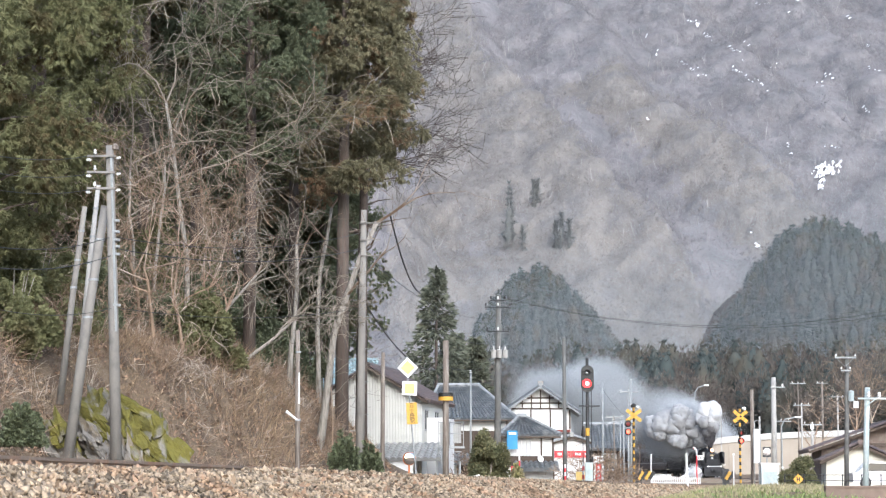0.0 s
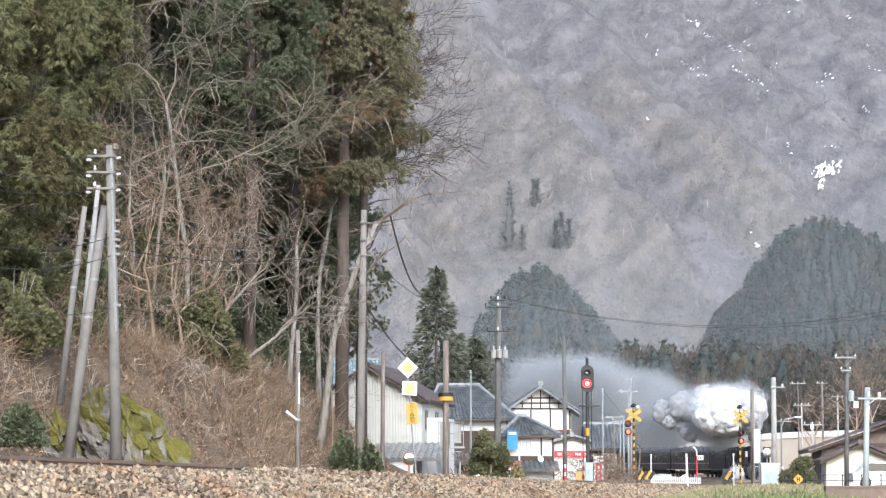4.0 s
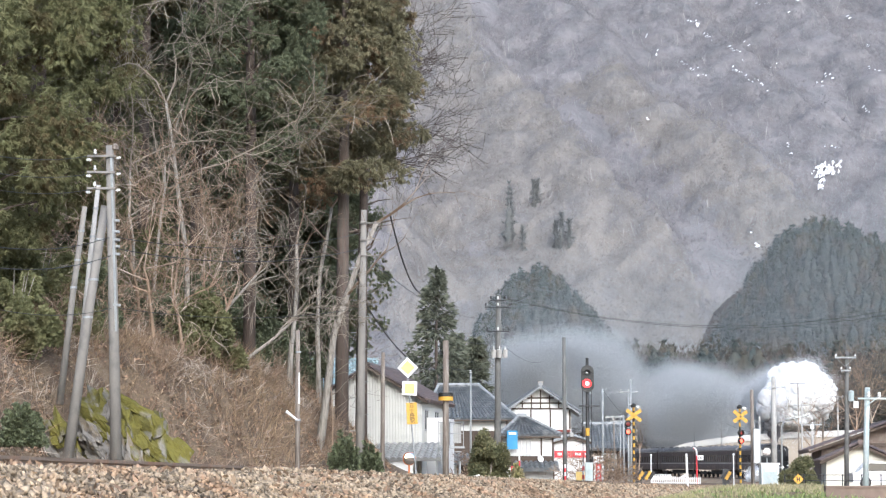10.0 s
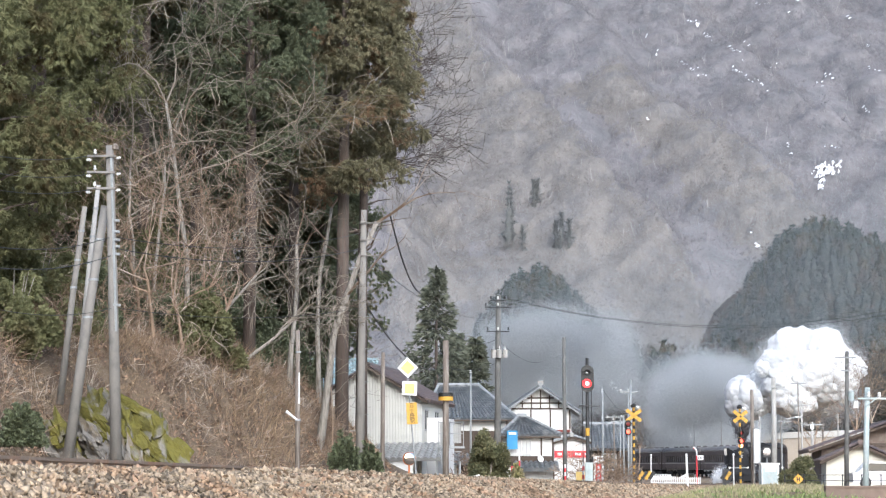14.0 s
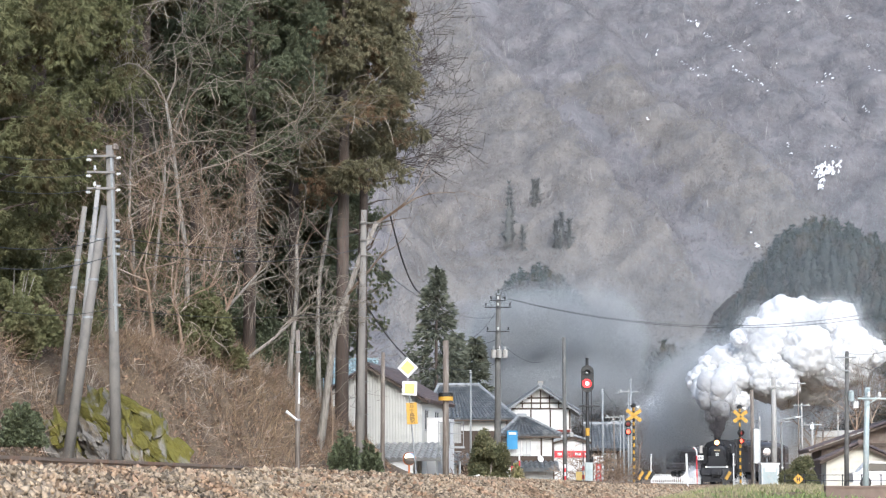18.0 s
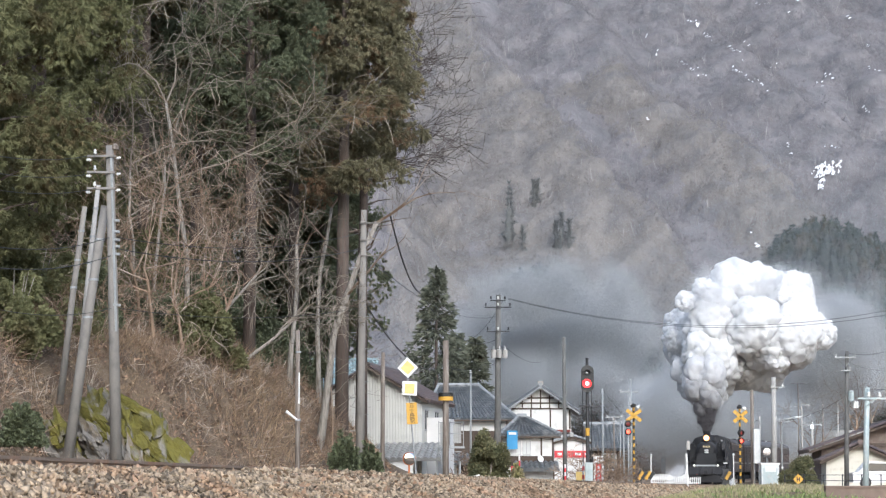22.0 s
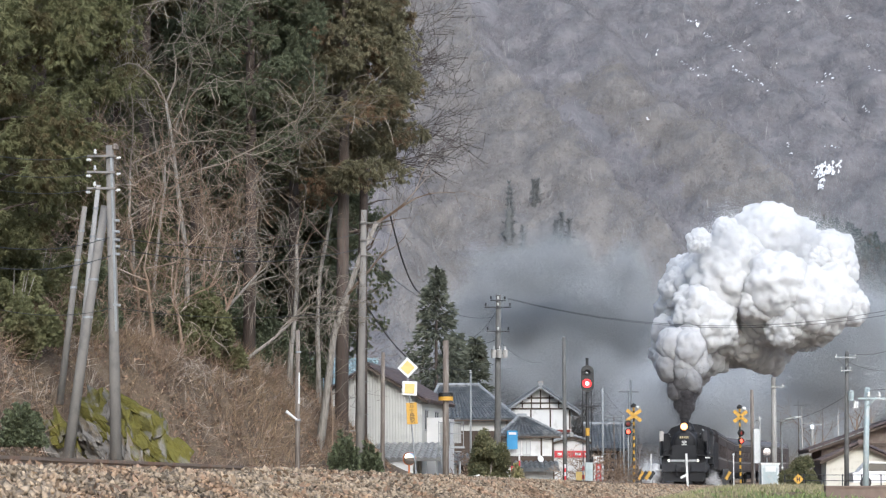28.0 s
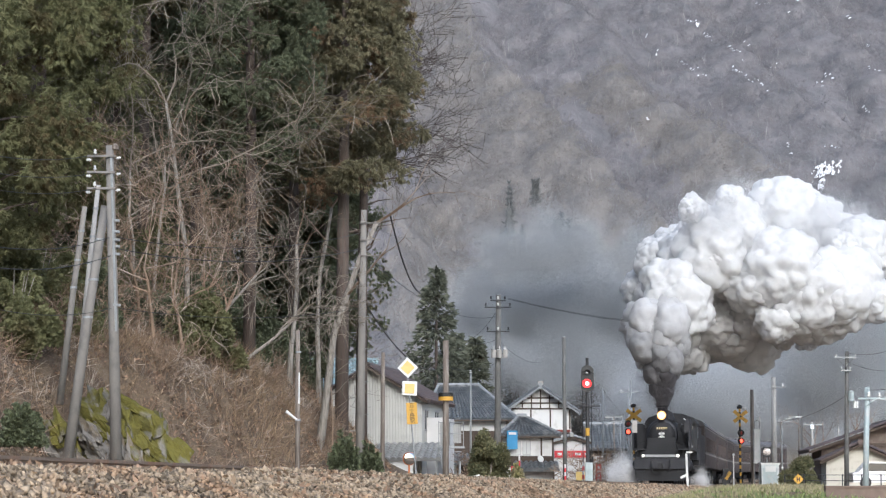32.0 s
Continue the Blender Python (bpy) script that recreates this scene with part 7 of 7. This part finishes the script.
LIGHTSMOKE = smoke_material("light_grey_smoke", (0.7, 0.7, 0.71), (0.58, 0.58, 0.6))
DARKSMOKE = smoke_material("dark_coal_smoke", (0.12, 0.113, 0.118), (0.16, 0.152, 0.157))
MIST = material("thin_smoke", (0.485, 0.503, 0.517), 1.0, vary=0.05, bump=0, spec=0.0, translucent=0.4)
LOWMIST = material("pale_drifting_smoke", (0.6, 0.617, 0.632), 1.0, vary=0.05, bump=0, spec=0.0, translucent=0.45)
WHITEMIST = material("thin_steam", (0.85, 0.85, 0.86), 1.0, vary=0.05, bump=0, spec=0.0, translucent=0.4)


def billow(seed, sub=5, relief=1.0):
    """A puff with cauliflower relief."""
    vs, fs = ico(sub)
    out = []
    for p in vs:
        q = p * 1.1 + Vector((seed, -seed, seed * 0.7))
        a = noise.fractal(q, 1.0, 2.0, 2) * 0.22 * relief
        b = 0.0
        for s, w in ((1.9, 0.3), (4.2, 0.15), (9.0, 0.075), (17.0, 0.03)):
            d = noise.voronoi(p * s + Vector((seed * 3, seed, 0)))[0][0]
            b += relief * w * (0.5 - 1.3 * d * d)
        out.append(p * (0.92 + a + b))
    return Shape().add(out, fs).mesh("puff", True)


PUFFS = [billow(3.7 * i + 1.1, 5, 0.8) for i in range(4)]
SMALL = [billow(2.9 * i + 0.6, 4) for i in range(4)]


def mist_cloud(n, size, seed):
    """Fine droplets, dense in the middle and thinning out to all sides."""
    loc = np.random.default_rng(seed)
    c = loc.normal(size=(n, 3)) * 0.42
    lump = loc.normal(size=(14, 3)) * 0.45
    c = c * 0.6 + lump[loc.integers(0, 14, n)] * 0.75
    v = c[:, None] + loc.normal(size=(n, 3, 3)) * size
    return tri_mesh("droplets", v.reshape(-1, 3), np.arange(n * 3).reshape(-1, 3))


MISTS = [mist_cloud(140000, 0.0041, 5 + i) for i in range(2)]
STEAMS = [mist_cloud(70000, 0.007, 25 + i) for i in range(2)]
WISPS = [mist_cloud(90000, 0.0036, 15 + i) for i in range(2)]


MADE = {}


def puff(name, mesh, mat, size, label):
    key = (mesh.name, mat.name, round(size, 2))
    if key not in MADE:
        me = MADE[key] = mesh.copy()
        me.materials.clear()
        me.materials.append(mat)
        me.transform(Matrix.Diagonal((size, size, size * 0.95, 1)))
    o = new(name, MADE[key])
    return tagged(o, label, "smoke", "smoke of the train")


# how far the engine's headlamp is from the eye at t seconds
def engine_y(t):
    return 114.0 + 5.4 * (32.0 - t)


ARC_Y = np.arange(-40.0, 470.0, 0.5)
ARC = np.concatenate([[0], np.cumsum(np.hypot(np.diff(ARC_Y), np.diff(track_x(ARC_Y))))])


def train_pose(t, back, length):
    """Pose of a vehicle whose middle runs back metres behind the headlamp."""
    s = float(np.interp(engine_y(t), ARC_Y, ARC)) + back
    pts = []
    for k in (-0.34, 0.34):
        y = float(np.interp(s + k * length, ARC, ARC_Y))
        pts.append(Vector((float(track_x(y)), y, float(track_z(y)))))
    d = pts[0] - pts[1]
    m = (pts[0] + pts[1]) / 2
    return pose(m.x, m.y, m.z, -math.degrees(math.asin(d.z / d.length)), 0, math.degrees(math.atan2(d.x, -d.y)))


def spread(rows, t):
    """Middle and reach of a cloud at t, from rows of (t, (x, y, z), across, up)."""
    ts = [r[0] for r in rows]
    c = [float(np.interp(t, ts, [r[1][k] for r in rows])) for k in range(3)]
    return c, float(np.interp(t, ts, [r[2] for r in rows])), float(np.interp(t, ts, [r[3] for r in rows]))


# the white plume above the engine
PLUME = [
    (0, (32.071, 302, 8.487), 2.265, 1.51),
    (1.5, (31.702, 295, 8.901), 2.95, 1.844),
    (3, (32.792, 275, 9.665), 4.675, 2.888),
    (5.5, (35.3, 264, 9.318), 5.148, 2.64),
    (7, (35.831, 256, 9.385), 5.12, 2.88),
    (9, (37.791, 245, 10.001), 3.553, 3.553),
    (11, (37.039, 234, 10.18), 4.329, 3.627),
    (13, (34.998, 222, 11.205), 4.884, 4.662),
    (14.5, (34.652, 214, 11.211), 5.617, 4.708),
    (17, (33.201, 204, 11.652), 6.375, 4.998),
    (19, (29.351, 192, 12.466), 7.68, 5.376),
    (21, (24.377, 180, 12.651), 6.525, 5.4),
    (23, (22.473, 169, 12.575), 6.549, 5.577),
    (25, (21.023, 158, 12.734), 6.162, 6.004),
    (28, (19.9, 141, 12.6), 6.45, 5.6),
    (30, (18.45, 130, 12.15), 6.9, 5.7),
    (32, (16.95, 120, 11.6), 7.1, 5.4),
]
# grey smoke left behind along the platform, and the haze that drifts over the village
TRAIL = [
    (0, (29.619, 300, 8.811), 4.5, 2.25),
    (3, (29.627, 300, 9.557), 5.25, 3.375),
    (6, (31.131, 300, 10.303), 6, 4.5),
    (9, (32.636, 300, 11.05), 7.125, 4.5),
    (13, (33.175, 298, 12.097), 8.195, 5.215),
    (19, (34.474, 290, 13.245), 9.425, 6.525),
    (32, (39.713, 280, 21.935), 14, 10.5),
]
DRIFT = [
    (0, (23.629, 343, 13.602), 6.003, 2.572),
    (4, (29.608, 343, 12.064), 7.289, 4.287),
    (9, (35.602, 343, 12.491), 8.575, 5.488),
    (13, (40.397, 340, 13.661), 11.9, 6.8),
    (19, (42.551, 318, 13.238), 15.105, 9.143),
    (25, (46.689, 316, 17.5), 18.96, 13.035),
    (32, (47.24, 314, 21.325), 20.41, 16.485),
]
HAZE = [
    (0, (18.6, 330, 12.2), 9.4, 2.6),
    (6, (18.626, 330, 14.934), 11.55, 6.188),
    (9, (18.63, 330, 15.758), 12.375, 7.013),
    (13, (16.166, 330, 17.406), 15.262, 9.075),
    (19, (15.766, 330, 19.882), 16.913, 11.55),
    (23, (15.776, 330, 21.948), 18.15, 13.613),
    (28, (15.784, 330, 23.602), 18.975, 14.85),
    (32, (16.621, 330, 25.673), 19.8, 15.675),
]
# the first grey smoke, which the white plume later swallows
FIRST = [
    (0, (30.438, 290, 8.406), 4.64, 2.755),
    (1.5, (30.024, 284, 8.606), 5.112, 3.124),
    (3, (31.066, 278, 9.552), 5.977, 3.475),
    (5.5, (31.281, 275, 9.528), 4.812, 3.3),
    (7, (32.496, 268, 9.778), 4.69, 3.082),
    (9, (34.742, 255, 9.733), 3.188, 2.55),
    (11, (36.907, 240, 10.236), 2.4, 2.28),
    (13, (35.897, 226, 10.543), 2.542, 2.542),
    (17, (32.75, 206, 11.499), 3.605, 2.575),
    (19, (29.892, 194, 12.1), 3.638, 2.667),
    (23, (24.6, 176, 13.2), 2.6, 2.2),
    (28, (21.9, 149, 13.4), 2.2, 2.0),
    (32, (18.9, 128, 12.6), 2.2, 2.0),
]
# grey billows between the chimney and the plume
NECK = [
    (0, (30.9, 293, 8.3), 1.0, 0.8),
    (3, (33.2, 277, 8.6), 1.2, 1.0),
    (5.5, (37.4, 262, 8.6), 1.441, 1.179),
    (9, (37.064, 246, 8.629), 1.599, 1.845),
    (13, (31.471, 222, 8.99), 1.887, 1.998),
    (15, (26.889, 212, 9.423), 2.332, 2.332),
    (17, (25.4, 200, 9.9), 3.0, 2.9),
    (19, (22.692, 190, 9.876), 2.85, 2.85),
    (23, (19.404, 168, 9.772), 2.604, 2.604),
    (25, (17.748, 157, 9.787), 2.512, 2.591),
    (28, (15.455, 141, 9.703), 2.467, 2.608),
    (30, (13.733, 130, 9.415), 2.535, 2.6),
    (32, (12.142, 120, 9.37), 2.52, 2.76),
]
# low smoke that hangs over the line behind the train
LOW = [
    (0, (39.177, 345, 6.127), 5.175, 1.725),
    (12, (38.97, 343, 7.8), 7.718, 2.144),
    (17, (35.775, 308, 8.253), 10.01, 4.62),
    (21, (33.938, 292, 9.692), 12.41, 6.205),
    (28, (35.024, 272, 10.451), 17, 7.48),
    (32, (35.062, 262, 11.409), 17.685, 8.188),
]
# smoke that drifts off to the side of the plume
ASIDE = [
    (0, (30.857, 294, 8.508), 2.94, 1.837),
    (7, (35.689, 262, 9.451), 3.275, 2.292),
    (13, (36.179, 226, 10.543), 3.955, 3.39),
    (17, (34.632, 208, 11.861), 4.94, 4.16),
    (21, (33.395, 196, 12.705), 5.88, 5.39),
    (25, (31.693, 182, 11.869), 6.37, 5.688),
    (32, (29.247, 168, 10.612), 6.93, 5.88),
]
CLOUDS = []


def fill(rows, n, sizes, meshes, mat, name, label, seed, roll, inside=1.0, deep=0.7, early=1.0):
    loc = np.random.default_rng(seed)
    for i in range(n):
        size = sizes[0] + (sizes[1] - sizes[0]) * (i * 7 % 4) / 3
        o = puff(name, meshes[i % len(meshes)], mat, size, label)
        f = (i + 0.5) / n
        CLOUDS.append((o, rows, math.sqrt(f) * inside, i * 2.39996, (loc.random() * 2 - 1) * deep, size, roll, 40 * loc.normal(), 6 * loc.normal(), early))


fill(PLUME, 84, (0.8, 2.15), PUFFS, WHITESMOKE, "steam_puff", "billowing white puff of engine smoke", 11, 2.2, early=0.15)
fill([(t, (c[0], c[1], c[2] + 1.2), a, 0.85 * b) for t, c, a, b in PLUME], 20, (2.2, 2.2), WISPS, WHITEMIST, "steam_wisp", "thin white wisp round the plume", 12, 2.2, 1.08)
fill(FIRST, 20, (0.9, 1.6), SMALL, GREYSMOKE, "smoke_puff", "billowing grey puff of coal smoke", 17, 2.0, deep=0.25)
fill(NECK, 26, (0.8, 1.35), SMALL, PALESMOKE, "smoke_puff", "grey puff of smoke rising into the plume", 18, 6.0, 1.0, 0.5)
# billows that join the neck to the plume
BRIDGE = []
for t in (0, 3, 5.5, 9, 13, 15, 17, 19, 21, 23, 25, 28, 30, 32):
    (a, aw, ah), (b, bw, bh) = spread(NECK, t), spread(PLUME, t)
    BRIDGE.append((t, [0.5 * p + 0.5 * q for p, q in zip(a, b)], 0.34 * (aw + bw), 0.32 * (ah + bh)))
fill(BRIDGE, 26, (0.85, 1.5), PUFFS, WHITESMOKE, "steam_puff", "billowing white puff of engine smoke", 31, 2.2, 1.0, 0.4, early=0.15)
fill(TRAIL, 9, (4.4, 4.4), MISTS, MIST, "smoke_wisp", "drifting grey smoke behind the train", 13, 1.0)
fill(HAZE, 30, (5.6, 5.6), MISTS, MIST, "smoke_haze", "thin grey smoke haze over the village", 14, 0.6)
fill(DRIFT, 36, (5.6, 5.6), MISTS, MIST, "smoke_haze", "thin grey smoke haze drifting behind the train", 19, 0.6)
fill(LOW, 26, (5.2, 5.2), MISTS, LOWMIST, "smoke_haze", "low grey smoke hanging over the line", 23, 0.4)
fill(ASIDE, 16, (3.6, 3.6), MISTS, LOWMIST, "smoke_haze", "pale smoke drifting off beside the plume", 29, 0.6)

# the dark column that stands over the chimney
COLUMN = []
SMOOTH = [billow(4.3 * i + 0.9, 4, 0.5) for i in range(4)]
DARKMIST = material("thin_coal_smoke", (0.15, 0.142, 0.147), 1.0, vary=0.05, bump=0, spec=0.0, translucent=0.4)
loc = np.random.default_rng(21)
for k in range(4):
    t = thing("chimney_smoke", (0, 0, 0), "dense dark coal smoke rising from the chimney", "smoke", "smoke of the train")
    for i in range(14):
        h = ((k + i * 4) / 56) ** 1.15 * 4.6
        r = 0.24 + 0.17 * h
        wide = 0.05 + 0.3 * h
        mat = DARKSMOKE if h < 1.7 else (MIDSMOKE if h < 2.5 else (GREYSMOKE if h < 3.3 else LIGHTSMOKE))
        o = part("puff", SMOOTH[i % 4].copy(), mat, t)
        o.data.transform(pose(wide * (loc.random() * 2 - 1) * 0.8 - 0.04 * h, wide * (loc.random() * 2 - 1) * 0.8 + 0.1 * h, h + 0.12 * loc.normal(), 12 * loc.normal(), 12 * loc.normal(), 360 * loc.random()) @ Matrix.Diagonal((r, r, 1.25 * r, 1)))
    for h, r, tall in ((0.5 + 0.3 * k, 0.55 + 0.12 * k, 1.2), (1.7 + 0.35 * k, 0.95 + 0.1 * k, 1.4)):
        o = part("wisp", WISPS[k % 2].copy(), DARKMIST, t)
        o.data.transform(pose(-0.04 * h, 0.1 * h - 0.3, h, 0, 0, 90 * k) @ Matrix.Diagonal((r, r, tall, 1)))
    COLUMN.append(t)
STEAM = []
for x, y, z, s, m in ((-2.0, -4.6, 0.6, 0.9, WHITEMIST), (-1.8, -3.6, 0.5, 1.0, WHITEMIST), (1.7, 0.0, 0.3, 0.6, WHITEMIST), (-2.3, -3.0, 0.35, 0.9, WHITEMIST), (-1.9, -2.4, 0.7, 1.0, WHITEMIST)):
    o = puff("steam_wisp", STEAMS[len(STEAM) % 2], m, s, "low white steam from the cylinders")
    STEAM.append((o, Vector((x, y, z))))


for x, y, z, s in ((-1.75, -4.2, 0.75, 0.5), (-1.95, -4.0, 0.45, 0.5), (-2.2, -3.8, 0.28, 0.45), (-2.5, -3.6, 0.18, 0.4), (-1.9, -3.2, 0.3, 0.5)):
    o = puff("steam_puff", SMALL[len(STEAM) % 4], WHITESMOKE, s, "low white steam blown out beside the cylinders")
    STEAM.append((o, Vector((x, y, z))))


# ---- movement ----
def motions():
    times = [float(t) for t in range(0, 33)]
    back = 4.5
    for ob, b, length in [(loco, back, 9.0), (tender, back + 9.4, 7.4)] + [(c, back + 23.2 + 20.0 * i, 19.3) for i, c in enumerate(COACHES)]:
        walk(ob, [(t, train_pose(t, b, length)) for t in times])
    for w, r in WHEELS:
        dt = 0.2 if r > 0.6 else 0.1
        at = w.location.copy()
        walk(w, [(k * dt, Matrix.Translation(at) @ Matrix.Rotation(5.45 * k * dt / r, 4, "X")) for k in range(int(round(32 / dt)) + 1)])
    for i, c in enumerate(COLUMN):
        walk(c, [(t, train_pose(t, back, 9.0) @ pose(0, FRONT + 2.0, 3.9 + 0.05 * math.sin(1.7 * t + i), 0, 0, 14 * math.sin(0.6 * t + 2 * i))) for t in times])
    for i, (o, at) in enumerate(STEAM):
        walk(o, [(t, train_pose(t, back, 9.0) @ Matrix.Translation(at + Vector((0.1 * math.sin(t + i), 0.2 * math.sin(0.7 * t + i), 0.05 * math.sin(1.3 * t)))) @ pose(0, 0, 0, 0, 0, 25 * math.sin(0.5 * t + i))) for t in times])
    for o, rows, rad, ang, dep, size, roll, spin, turn, early in CLOUDS:
        path = []
        for t in times[::2]:
            c, across, up = spread(rows, t)
            a = ang - math.radians(roll * t)
            k = rad * (early + (1 - early) * min(t / 5.0, 1.0))
            rise = math.sin(a) * (0.62 if rows is PLUME and math.sin(a) < 0 else 1.0)
            path.append((t, pose(c[0] + k * math.cos(a) * max(across - 0.75 * size, 0.3), c[1] + dep * across,
                                 c[2] + k * rise * max(up - 0.75 * size, 0.3), turn * 0.3 * t, spin, spin + turn * t)))
        walk(o, path)


motions()
